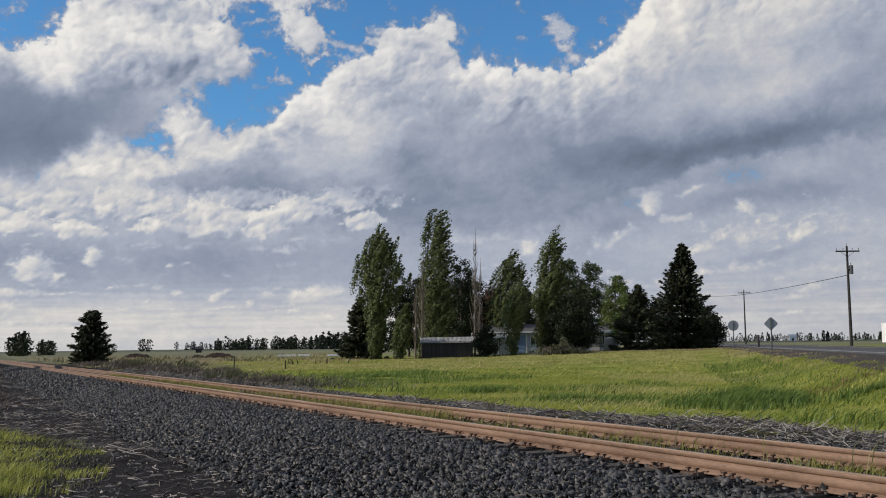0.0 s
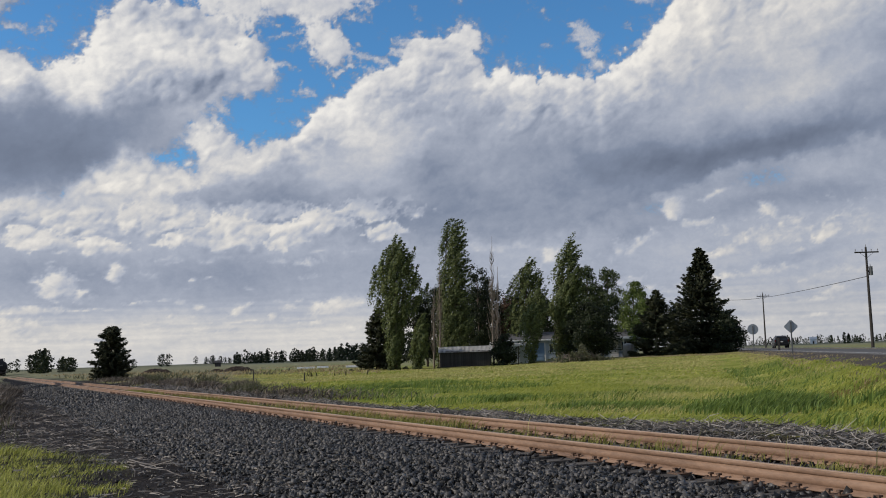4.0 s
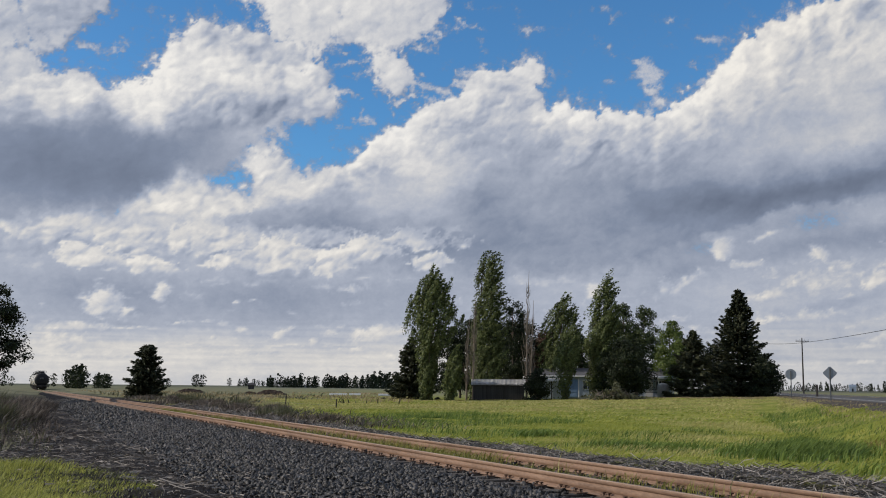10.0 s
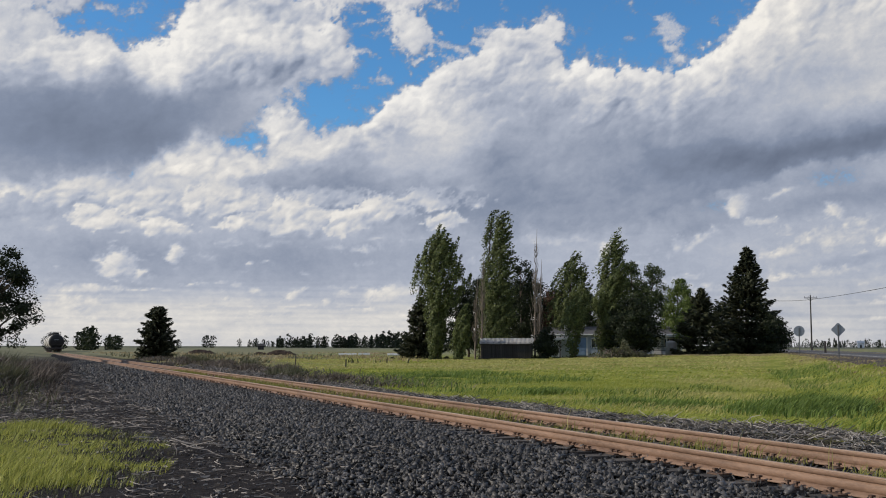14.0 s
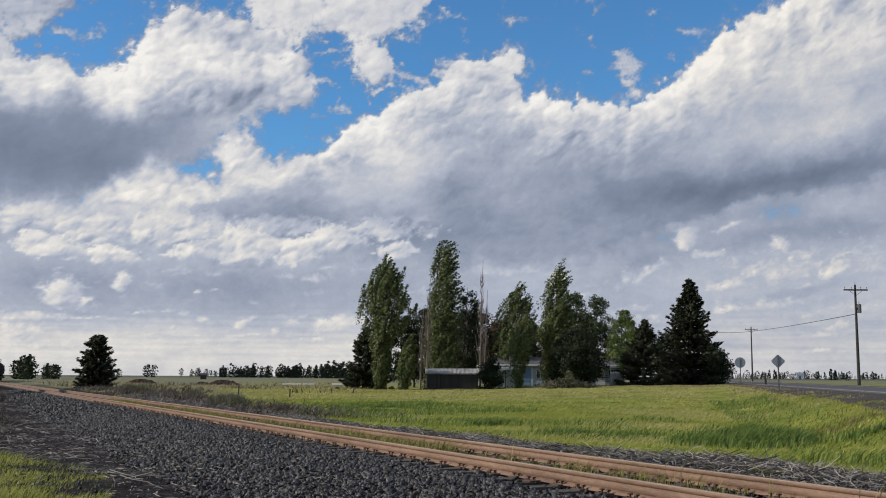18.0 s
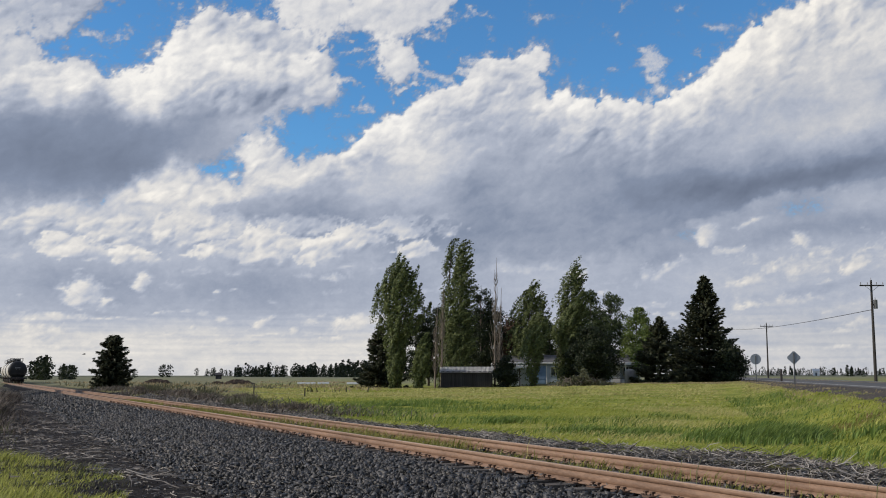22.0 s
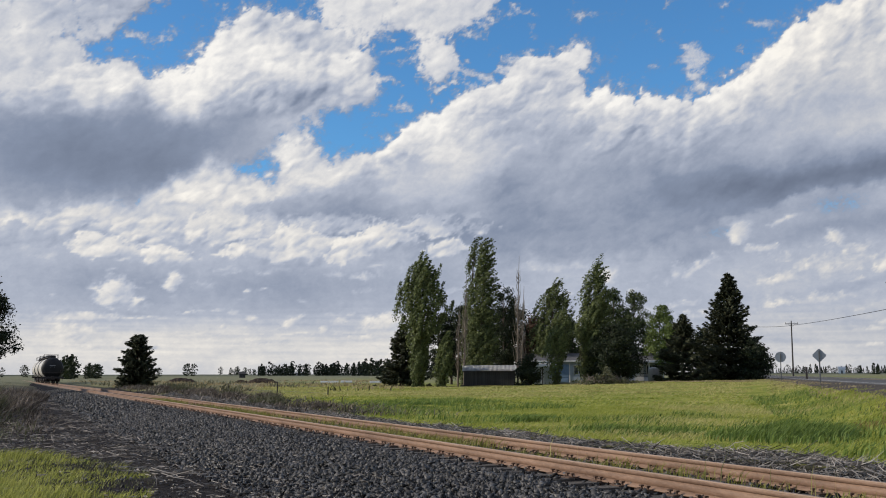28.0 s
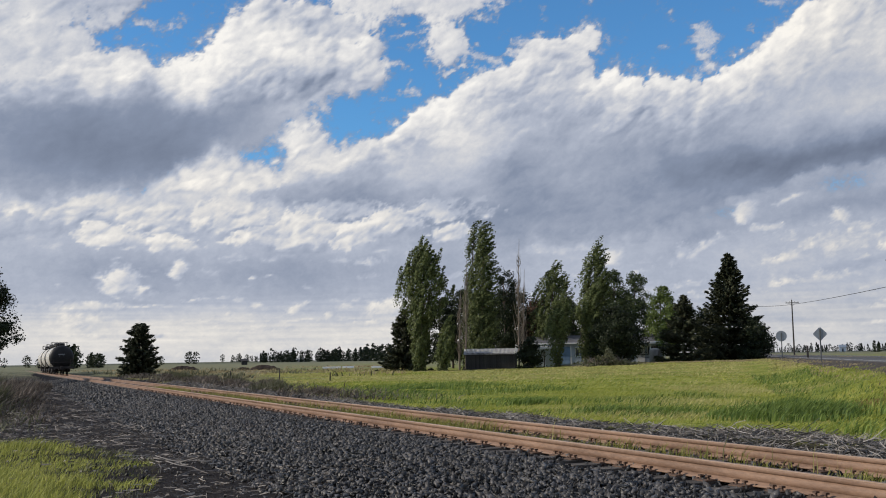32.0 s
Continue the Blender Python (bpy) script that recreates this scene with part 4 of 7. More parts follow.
def broadleaf(az, d, H, profile, leaf, label, lean=0.0, size=0.2, clumps=150, per=75, sigma=0.33, trunk=0.16, seed=0, kind="tree", upright=0.5, limbs=18, sink=0.0, plume=0.0):
    """A leafy tree; profile: rows of (share of height, radius of the crown).

    Round trees carry loose round clumps; with plume the leaves sit along shoots
    that rise steeply and bend over with the wind."""
    rng = np.random.default_rng(seed + int(az * 10) + 1000)
    base = polar(az, d)
    root = thing(kind, pose(base.x, base.y, ground_z(base.x, base.y) - sink), label, "bush" if kind == "bush" else "tree")
    wind = np.array([math.cos(radians(az)), -math.sin(radians(az)), 0.0])     # towards the viewer's right
    up_way = np.array([0, 0, 1.0])

    def axis(f):
        f = np.asarray(f, float)[..., None]
        return wind * lean * f ** 2 + up_way * f * H

    hs, rs = np.array(profile).T
    f = rng.uniform(hs[0], hs[-1], clumps * 5)
    keep = rng.uniform(0, 1, len(f)) < (np.interp(f, hs, rs) / rs.max()) ** 1.2 + 0.1
    f = f[keep][:int(clumps * (1.25 if plume else 1.0))]
    n = len(f)
    a = rng.uniform(0, 2 * math.pi, n)
    rr = np.interp(f, hs, rs) * rng.uniform(0.1, 1.0, n) ** 0.55
    C = axis(f) + np.stack([rr * np.cos(a), rr * np.sin(a), rng.normal(0, 0.2, n)], -1)
    big = rng.uniform(0.65, 1.4, n) * sigma / 0.33
    # a blunt, uneven outline: some clumps fall back, some stand out
    C = C + (C - axis(f)) * rng.normal(0, 0.16, n)[:, None]
    u = rng.uniform(0, 1, (n, per))
    ball = unit(rng.normal(size=(n, per, 3))) * (rng.uniform(0, 1, (n, per, 1)) ** 0.45)
    if plume:
        L = (1.4 + 1.1 * plume) * big[:, None]
        rise = L * (u - 0.45) * (1.0 - 0.25 * u)
        bend = 0.75 * plume * L * np.maximum(u - 0.2, 0) ** 1.7
        wide = big[:, None, None] * (0.4 - 0.24 * u[..., None])
        P = C[:, None] + up_way * rise[..., None] + wind * bend[..., None] + ball * wide
        P = P - wind * (0.18 * L)[..., None]
        way = unit(up_way * 0.9 + wind * (0.4 + 2.0 * plume * u[..., None]))
        sag = 1.0
    else:
        P = C[:, None] + ball * np.array([1.0, 1.0, 0.72]) * (0.62 * big)[:, None, None] + wind * (0.35 * upright * big[:, None] * u)[..., None]
        way = np.broadcast_to(wind * 0.55 + up_way * (upright - 0.25), P.shape)
        sag = 1.6
    hub = axis(f)[:, None]
    facing = unit(unit((P - hub) * np.array([1, 1, 0.3])) + 1.1 * ball + np.array([0, 0, 0.35]))
    P, way, facing = P.reshape(-1, 3), way.reshape(-1, 3), facing.reshape(-1, 3)
    P[:, 2] = np.maximum(P[:, 2], 0.05 * rng.uniform(0, 1, len(P)))
    V, F = leaf_quads(P, size, rng, aspect=0.62, along=way, spread=sag, facing=facing)
    part("crown", mesh_np("crown", V, F, leaf), leaf, root)
    bm = stem([axis(k) for k in np.linspace(-0.01, min(0.93, hs[-1]), 7)], trunk, 0.03)
    for i in rng.permutation(n)[:limbs]:
        g = max(0.06, f[i] - rng.uniform(0.06, 0.2))
        s = axis(g)
        stem([s, s + (C[i] - s) * 0.5 + np.array([0, 0, 0.12]), C[i]], trunk * 0.35, 0.015, bm, 5)
    part("trunk", bm, M_bark, root)
    if plume:
        SWAYING.append((root, az, Vector(root.matrix_basis.translation), seed))
    return root


def spruce(az, d, H, R, label, seed=0, gap=0.36, lean=0.2, bare=0.03, dense=1.0, taper=0.8):
    """A conical conifer of drooping whorls."""
    rng = np.random.default_rng(seed + int(az * 10) + 5000)
    base = polar(az, d)
    root = thing("spruce_tree", pose(base.x, base.y, ground_z(base.x, base.y)), label, "tree")
    wind = np.array([math.cos(radians(az)), -math.sin(radians(az)), 0.0])
    bm = stem([wind * lean * k * k + np.array([0, 0, H * k]) for k in np.linspace(-0.01, 1, 7)], 0.02 * H + 0.03, 0.015)
    P, W, N = [], [], []
    h = bare * H
    while h < H * 0.985:
        k = h / H
        R0 = R * (1 - k) ** taper * rng.uniform(0.85, 1.15) + 0.1
        count = int((7 + 6 * (1 - k)) * dense)
        for a in rng.uniform(0, 2 * math.pi, count):
            L = R0 * rng.uniform(0.55, 1.25)
            out = np.array([math.cos(a), math.sin(a), 0])
            m = max(10, int(L * 50))
            u = rng.uniform(0.08, 1, m) ** 0.7
            drop = -0.34 * u * L * (1 - k * 0.8) + 0.34 * u ** 3 * L
            c = wind * lean * k * k + np.array([0, 0, h]) + out * (u * L)[:, None] + np.array([0, 0, 1]) * drop[:, None]
            side = np.array([-out[1], out[0], 0])
            c = c + side * (rng.normal(0, 0.15, m) * (1.08 - u) * (0.35 + L * 0.4))[:, None] + np.array([0, 0, 1]) * rng.normal(-0.04, 0.06, m)[:, None]
            P.append(c)
            W.append(np.tile(out * 0.9 + np.array([0, 0, -0.25]), (m, 1)))
            N.append(np.tile(out * 0.75 + np.array([0, 0, 0.6]), (m, 1)))
        if rng.uniform() < 0.8:
            a = rng.uniform(0, 2 * math.pi)
            s = wind * lean * k * k + np.array([0, 0, h])
            stem([s, s + np.array([math.cos(a), math.sin(a), -0.25]) * R0 * 0.8], 0.03, 0.01, bm, 5)
        h += gap * rng.uniform(0.75, 1.25) * (0.6 + 0.5 * (1 - k))
    P, W, N = np.concatenate(P), np.concatenate(W), np.concatenate(N)
    V, F = leaf_quads(P, 0.36, rng, aspect=0.34, along=W, spread=0.8, facing=N)
    part("crown", mesh_np("crown", V, F, M_needle), M_needle, root)
    part("trunk", bm, M_bark, root)
    return root


def bare_tree(az, d, H, label, seed=0, spread=0.5, twigs=95, lean=0.3):
    """A leafless, upright poplar of pale twigs."""
    rng = np.random.default_rng(seed + 77)
    base = polar(az, d)
    root = thing("bare_tree", pose(base.x, base.y, ground_z(base.x, base.y)), label, "tree")
    wind = np.array([math.cos(radians(az)), -math.sin(radians(az)), 0.0])
    part("trunk", stem([wind * lean * k * k + np.array([0, 0, H * k]) for k in np.linspace(0, 1, 7)], 0.12, 0.015), M_palebark, root)
    bm = bmesh.new()
    for i in range(twigs):
        k = rng.uniform(0.12, 0.85)
        a = rng.uniform(0, 2 * math.pi)
        s = wind * lean * k * k + np.array([0, 0, H * k])
        L = rng.uniform(0.1, 0.24) * H * (1.1 - k)
        e = s + np.array([math.cos(a) * spread * L * 0.5, math.sin(a) * spread * L * 0.5, L])
        stem([s, s + (e - s) * 0.4 + np.array([math.cos(a), math.sin(a), 0]) * 0.12, e], 0.026, 0.009, bm, 4)
    part("branchwork", bm, M_palebark, root)
    return root


def scaled(profile, r):
    return [(h, k * r) for h, k in profile]


ROUND = [(0.12, 0.55), (0.3, 0.85), (0.55, 1.0), (0.8, 0.75), (1.0, 0.2)]
LOW = [(0.0, 0.9), (0.3, 1.0), (0.6, 0.85), (0.85, 0.55), (1.0, 0.2)]
# the grove round the farmstead
spruce(20.85, 112, 6.6, 2.5, "dark green spruce at the edge of the grove", 1, gap=0.34, dense=1.3)
broadleaf(21.95, 108, 13.0, [(0.02, 0.7), (0.2, 0.85), (0.38, 1.2), (0.5, 2.3), (0.62, 2.9), (0.76, 2.5), (0.88, 1.7), (1.0, 0.5)], M_leaf_poplar,
          "tall leafy poplar with a broad ragged crown", lean=0.5, clumps=230, per=80, seed=2, plume=0.35, sigma=0.3, limbs=40)
broadleaf(21.9, 107, 6.6, [(0.02, 0.6), (0.5, 0.75), (1.0, 0.4)], M_leaf_poplar, "leafy shoots round the foot of the poplar", lean=0.1, clumps=70, per=80, seed=31, plume=0.3, sigma=0.26, trunk=0.07)
broadleaf(23.2, 106, 4.9, [(0.03, 0.45), (0.25, 0.75), (0.5, 0.9), (0.8, 0.6), (1.0, 0.2)], M_leaf_poplar, "young poplar with dense leaves, bent by the wind", lean=0.6, clumps=80, per=90, sigma=0.24, trunk=0.08, seed=3, plume=0.55)
broadleaf(25.15, 118, 16.5, [(0.04, 1.0), (0.2, 1.5), (0.42, 1.55), (0.62, 1.25), (0.76, 0.9), (0.88, 0.6), (1.0, 0.3)], M_leaf_poplar, "very tall slender poplar bent by the wind", lean=0.8, clumps=225, per=80, seed=4, plume=1.0, trunk=0.22, sigma=0.29)
broadleaf(24.5, 119, 16.5, [(0.06, 0.5), (0.3, 0.6), (0.6, 0.5), (0.85, 0.4), (1.0, 0.25)], M_leaf_poplar, "slender poplar with thin foliage", lean=0.9, clumps=90, per=40, seed=5, plume=0.9)
bare_tree(24.3, 114, 12.0, "leafless pale poplar with upright twigs", 1)
bare_tree(23.95, 115, 9.0, "leafless pale poplar with upright twigs", 2)
bare_tree(27.2, 116, 14.3, "tall leafless pale poplar", 3)
bare_tree(27.45, 117, 11.0, "leafless pale poplar with upright twigs", 4)
bare_tree(30.75, 113, 9.5, "leafless pale poplar with upright twigs", 5)
broadleaf(26.45, 126, 11.9, [(0.2, 1.4), (0.45, 2.0), (0.7, 1.9), (0.9, 1.3), (1.0, 0.6)], M_leaf_dark_shaded, "dark pine with an uneven crown", clumps=110, per=90, sigma=0.38, seed=6, upright=0.2)
broadleaf(22.9, 131, 8.7, scaled(ROUND, 2.6), M_leaf_dark_shaded, "dark leafy tree within the grove", clumps=120, seed=7)
broadleaf(24.2, 131, 9.7, scaled(ROUND, 2.6), M_leaf_dark_shaded, "dark leafy tree within the grove", clumps=130, seed=8)
broadleaf(26.1, 131, 9.0, scaled(ROUND, 2.7), M_leaf, "leafy tree behind the shed", clumps=140, seed=9)
broadleaf(27.95, 131, 7.9, scaled(ROUND, 2.5), M_leaf_red, "plum tree with reddish leaves", clumps=130, seed=10)
broadleaf(27.75, 109, 3.2, scaled(LOW, 1.3), M_leaf_dark_shaded, "dark round bush beside the shed", clumps=60, seed=11, kind="bush", upright=0.1)
broadleaf(28.9, 126, 12.0, [(0.1, 1.4), (0.35, 2.2), (0.6, 2.3), (0.8, 1.7), (1.0, 0.4)], M_leaf_poplar, "leafy willow swaying in the wind", lean=1.0, clumps=200, seed=12, plume=0.7, sigma=0.3)
broadleaf(29.35, 110, 6.9, [(0.05, 0.45), (0.3, 0.75), (0.6, 1.4), (0.8, 1.2), (1.0, 0.3)], M_leaf_poplar, "young poplar leaning with the wind", lean=0.6, clumps=85, per=50, seed=13, plume=0.6, trunk=0.08)
broadleaf(30.2, 129, 7.4, scaled(ROUND, 2.6), M_leaf, "leafy tree behind the house", clumps=120, seed=14)
broadleaf(31.2, 112, 12.3, [(0.03, 0.8), (0.25, 1.3), (0.5, 1.65), (0.72, 1.5), (0.88, 1.0), (1.0, 0.5)], M_leaf_poplar, "tall columnar poplar with dense leaves", lean=0.9, clumps=210, per=80, seed=15, plume=0.8, sigma=0.3)
broadleaf(32.3, 131, 11.3, scaled(ROUND, 2.2), M_leaf, "leafy tree beside the poplar", lean=0.4, clumps=150, seed=16)
broadleaf(33.4, 131, 11.0, scaled(ROUND, 2.35), M_leaf, "round-topped leafy tree behind the house", lean=0.4, clumps=170, seed=17)
# stands in shade, which its near-black leaf colour imitates
broadleaf(32.5, 110, 5.6, [(0.1, 1.6), (0.3, 2.5), (0.6, 2.7), (0.85, 1.9), (1.0, 0.6)], M_leaf_dark_shaded, "dense shade tree before the house, shade darkened into its leaves", clumps=260, per=70, seed=18, trunk=0.2)
broadleaf(34.75, 125, 8.6, scaled(ROUND, 1.9), M_leaf_light, "fresh light green leafy tree", lean=0.4, clumps=130, seed=19)
broadleaf(35.3, 122, 6.6, scaled(ROUND, 1.8), M_leaf_light, "fresh light green leafy tree", lean=0.3, clumps=100, seed=20)
spruce(35.95, 112, 7.0, 2.7, "broad dark green spruce beside the lawn", 21, dense=1.5)
spruce(38.35, 118, 11.8, 3.9, "large dark green spruce with drooping branches", 22, gap=0.37, dense=1.9)
broadleaf(39.6, 116, 4.0, scaled(LOW, 1.9), M_leaf_dark_shaded, "dark round shrub under the big spruce", clumps=110, seed=23, kind="bush", upright=0.1)
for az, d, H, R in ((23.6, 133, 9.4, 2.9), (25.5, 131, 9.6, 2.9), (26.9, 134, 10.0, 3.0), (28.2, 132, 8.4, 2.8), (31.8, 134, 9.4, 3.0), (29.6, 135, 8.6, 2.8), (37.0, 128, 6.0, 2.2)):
    broadleaf(az, d, H, scaled(ROUND, R), M_leaf_dark_shaded, "dark leafy tree deep in the grove", lean=0.4, clumps=150, per=60, seed=int(az * 7))
# trees beside the track
spruce(6.9, 110, 5.4, 2.0, "dense dark juniper-like tree beside the track", 24, gap=0.26, dense=1.6, lean=0.1, bare=0.02, taper=0.55)
broadleaf(-1.0, 92, 9.2, [(0.22, 1.2), (0.4, 3.5), (0.55, 2.9), (0.75, 2.9), (0.9, 2.4), (1.0, 0.7)], M_leaf_dark_shaded, "open dark pine with bare lower limbs", clumps=105, per=150, sigma=0.42, size=0.2, seed=25, trunk=0.22, limbs=70)


# ---- sleepers with their plates and spikes ----
def sleeper_master():
    ob = thing("sleeper", pose(TRACK_X, 2.0, TIE_TOP - 0.18), "dark creosoted wooden sleeper half sunk in ballast", "sleeper", "sleepers of the track")
    part("beam", box(-1.3, 1.3, -0.115, 0.115, 0.0, 0.178, 0.012), M_tie, ob)
    for gx in (-0.75, 0.75):
        bm = box(gx - 0.18, gx + 0.18, -0.1, 0.1, 0.178, 0.192, 0.003)
        plate = part("tie_plate", bm, M_iron, ob)
        for dx, dy in ((-0.105, 0.06), (0.105, -0.06), (-0.105, -0.06), (0.105, 0.06)):
            sp = tube((gx + dx, dy, 0.19), (gx + dx, dy, 0.222), 0.012, 0.012, 6)
            box(gx + dx - 0.022, gx + dx + 0.022, dy - 0.02, dy + 0.02, 0.218, 0.236, 0, sp)
            part("spike", sp, M_iron, plate)
        # rail anchor gripping the foot of the rail
        an = box(gx - 0.095, gx + 0.095, 0.125, 0.15, 0.165, 0.186)
        box(gx - 0.105, gx - 0.08, 0.12, 0.155, 0.165, 0.2, 0, an)
        box(gx + 0.08, gx + 0.105, 0.12, 0.155, 0.165, 0.2, 0, an)
        part("rail_anchor", an, M_iron, ob)
    return ob


def far_sleepers():
    rng = np.random.default_rng(12)
    ys = np.arange(56.0, 260, 0.53)
    c = np.array([[i & 1, i >> 1 & 1, i >> 2 & 1] for i in range(8)], float)
    V = np.concatenate([(c - [0.5, 0.5, 0]) * [2.6, 0.23, 0.17] + [TRACK_X + rng.normal(0, 0.03), y, TIE_TOP - 0.17] for y in ys])
    face = np.array([[0, 2, 3, 1], [4, 5, 7, 6], [0, 1, 5, 4], [2, 6, 7, 3], [0, 4, 6, 2], [1, 3, 7, 5]])
    F = (face[None] + 8 * np.arange(len(ys))[:, None, None]).reshape(-1, 4)
    tagged(new("distant_sleepers", mesh_np("distant_sleepers", V, F, M_tie)), "dark wooden sleepers along the distant track", "sleepers", kind="stuff")


far_sleepers()


# ---- road ----
def road_place(s, p, z=0.0):
    return Vector((s * RS + p * RC, s * RC - p * RS, z))


def road_strip(name, ps, dz, s0, s1, material, label, on_land=False):
    ss = np.concatenate([np.arange(s0, 120, 4.0), np.geomspace(120, s1, 40)]) if s1 > 130 else np.linspace(s0, s1, max(2, int((s1 - s0) / 4)))
    V, k = [], len(ps)
    for s in ss:
        for j, p in enumerate(ps):
            q = road_place(s, p)
            z = float(road_z(s)) + (dz[j] if isinstance(dz, (list, tuple)) else dz)
            if on_land and j < k - 1:
                z = ground_z(q.x, q.y) + (0.03 if j else -0.1)
            V.append((q.x, q.y, z))
    i = np.arange((len(ss) - 1) * (k - 1))
    a = i // (k - 1) * k + i % (k - 1)
    ob = new(name, mesh_np(name, V, np.stack([a, a + k, a + k + 1, a + 1], -1), material))
    return tagged(ob, label, "road", kind="structure")


road_strip("road", [7.8, 7.9, 10, 12.1, 14.2, 16.3, 16.4], [-0.5, 0, 0.03, 0.05, 0.03, 0, -0.5], -120, 2400, M_asphalt, "grey two-lane asphalt road on a low bank")
road_strip("road_shoulder", [5.75, 5.9, 6.1, 6.3, 6.5, 6.7, 7.1, 7.95], [0, 0, 0, 0, 0, 0, 0, -0.015], 22, 700, M_gravel, "dark gravel shoulder sloping from the road", on_land=True)
road_strip("road_shoulder", [18.6, 18.2, 16.9, 16.25], [-0.6, -0.3, -0.08, -0.015], 10, 700, M_gravel, "dark gravel shoulder beyond the road")
road_strip("edge_line", [8.45, 8.57], 0.012, 10, 900, M_line, "worn white edge line on the road")
road_strip("edge_line", [15.62, 15.74], 0.012, 10, 900, M_line, "worn white edge line on the road")
M_yellow = surface("worn_yellow_road_paint", (0.45, 0.3, 0.05), (0.6, 0.42, 0.08), scale=3, fine=30, rough=0.7, bump=0.05)
road_strip("centre_line", [11.98, 12.08], 0.058, 10, 900, M_yellow, "worn yellow centre line on the road")
road_strip("centre_line", [12.18, 12.28], 0.058, 10, 900, M_yellow, "worn yellow centre line on the road")


# ---- road signs, seen from behind ----
def warning_sign(at, H, shape, label):
    q = polar(*at)
    ob = thing("road_sign", pose(q.x, q.y, ground_z(q.x, q.y), 0, 0, -ROAD_H), label, "road sign")
    part("post", box(-0.04, 0.04, -0.02, 0.02, -0.4, H + 0.3, 0.006), M_steelpost, ob)
    bm = bmesh.new()
    n, r, a0 = (4, 0.44, 0.0) if shape == "diamond" else (28, 0.46, 0.0)
    rings = [[(r * math.cos(a0 + 2 * math.pi * i / n), y, H + r * math.sin(a0 + 2 * math.pi * i / n)) for i in range(n)] for y in (0.024, 0.03)]
    loft(rings, bm)
    if shape == "diamond":
        bmesh.ops.bevel(bm, geom=[e for e in bm.edges if abs(e.verts[0].co.y - e.verts[1].co.y) > 0.004], offset=0.05, segments=3, affect="EDGES")
    plate = part("sign_plate", bm, M_signback, ob, "bare grey back of the sign plate")
    for dz in (-0.2, 0.2):
        part("bolt", tube((0, -0.035, H + dz), (0, -0.02, H + dz), 0.018, None, 8), M_steelpost, plate)
    return ob


warning_sign((42.85, 68), 1.72, "diamond", "grey back of a diamond road sign on a steel post")
warning_sign((40.95, 96), 2.05, "round", "grey back of a round road sign on a steel post")


def road_marker(az, d, h):
    q = polar(az, d)
    ob = thing("marker_post", pose(q.x, q.y, ground_z(q.x, q.y), 0, 0, -ROAD_H), "short dark wooden post beside the road", "post")
    part("shaft", box(-0.09, 0.09, -0.09, 0.09, -0.2, h, 0.02), M_pole, ob)


road_marker(42.2, 99, 1.2)


# ---- utility poles and their cable ----
def utility_pole(az, d, H, label, transformer=False, cross=2.5):
    q = polar(az, d)
    z = ground_z(q.x, q.y)
    ob = thing("utility_pole", pose(q.x, q.y, z, 0, 0, -ROAD_H + 14), label, "utility pole")
    part("shaft", stem([(0, 0, -0.5), (0, 0, H * 0.5), (0, 0, H)], 0.17, 0.1, None, 12), M_pole, ob)
    arm = part("crossarm", box(-cross / 2, cross / 2, -0.19, -0.09, H - 0.62, H - 0.48, 0.01), M_pole, ob)
    for s in (-1, 1):
        part("brace", tube((s * 0.7, -0.14, H - 0.6), (0, -0.12, H - 1.15), 0.018, None, 6), M_steelpost, ob)
    for x in (-cross / 2 + 0.1, -0.45, 0.5, cross / 2 - 0.1):
        bm = tube((x, -0.14, H - 0.48), (x, -0.14, H - 0.36), 0.02, None, 8)
        tube((x, -0.14, H - 0.36), (x, -0.14, H - 0.22), 0.05, 0.035, 8, bm)
        part("insulator", bm, M_porcelain, arm)
    part("pole_top_pin", tube((0, 0, H), (0, 0, H + 0.28), 0.03, 0.02, 8), M_porcelain, ob)
    if transformer:
        can = part("transformer", tube((0.36, 0, H - 2.9), (0.36, 0, H - 2.0), 0.2, None, 14), M_steelpost, ob, "grey cylindrical transformer can")
        part("bushing", tube((0.36, 0.05, H - 2.0), (0.36, 0.05, H - 1.72), 0.035, 0.025, 8), M_porcelain, can)
        part("bracket", box(0.1, 0.3, -0.04, 0.04, H - 2.6, H - 2.4), M_iron, can)
    return Vector((q.x, q.y, z))


M_porcelain = surface("grey_brown_porcelain", (0.12, 0.1, 0.09), (0.22, 0.2, 0.18), scale=8, rough=0.3, bump=0.0)
M_cable = surface("black_cable", (0.02, 0.02, 0.022), (0.05, 0.05, 0.05), scale=8, rough=0.6, bump=0.0)
pole_near = utility_pole(46.72, 115, 10.3, "weathered wooden utility pole with crossarm and transformer", True)
pole_far = utility_pole(41.55, 212, 10.6, "weathered wooden utility pole with crossarm beside the road", False)
pole_gone = polar(38.5, 165, 0.9)


def cable(a, b, sag, label, r=0.03):
    pts = [a.lerp(b, k) - Vector((0, 0, sag * 4 * k * (1 - k))) for k in np.linspace(0, 1, 24)]
    ob = part("overhead_cable", stem(pts, r, r, None, 5), M_cable)
    tagged(ob, label, "cable")


up = Vector((0, 0, 1))
cable(pole_near + up * 7.3, pole_far + up * 9.75, 0.15, "black overhead cable sagging between two utility poles", 0.035)
cable(pole_far + up * 9.75, pole_gone + up * 8.2, 0.3, "black overhead cable running past the far pole", 0.035)


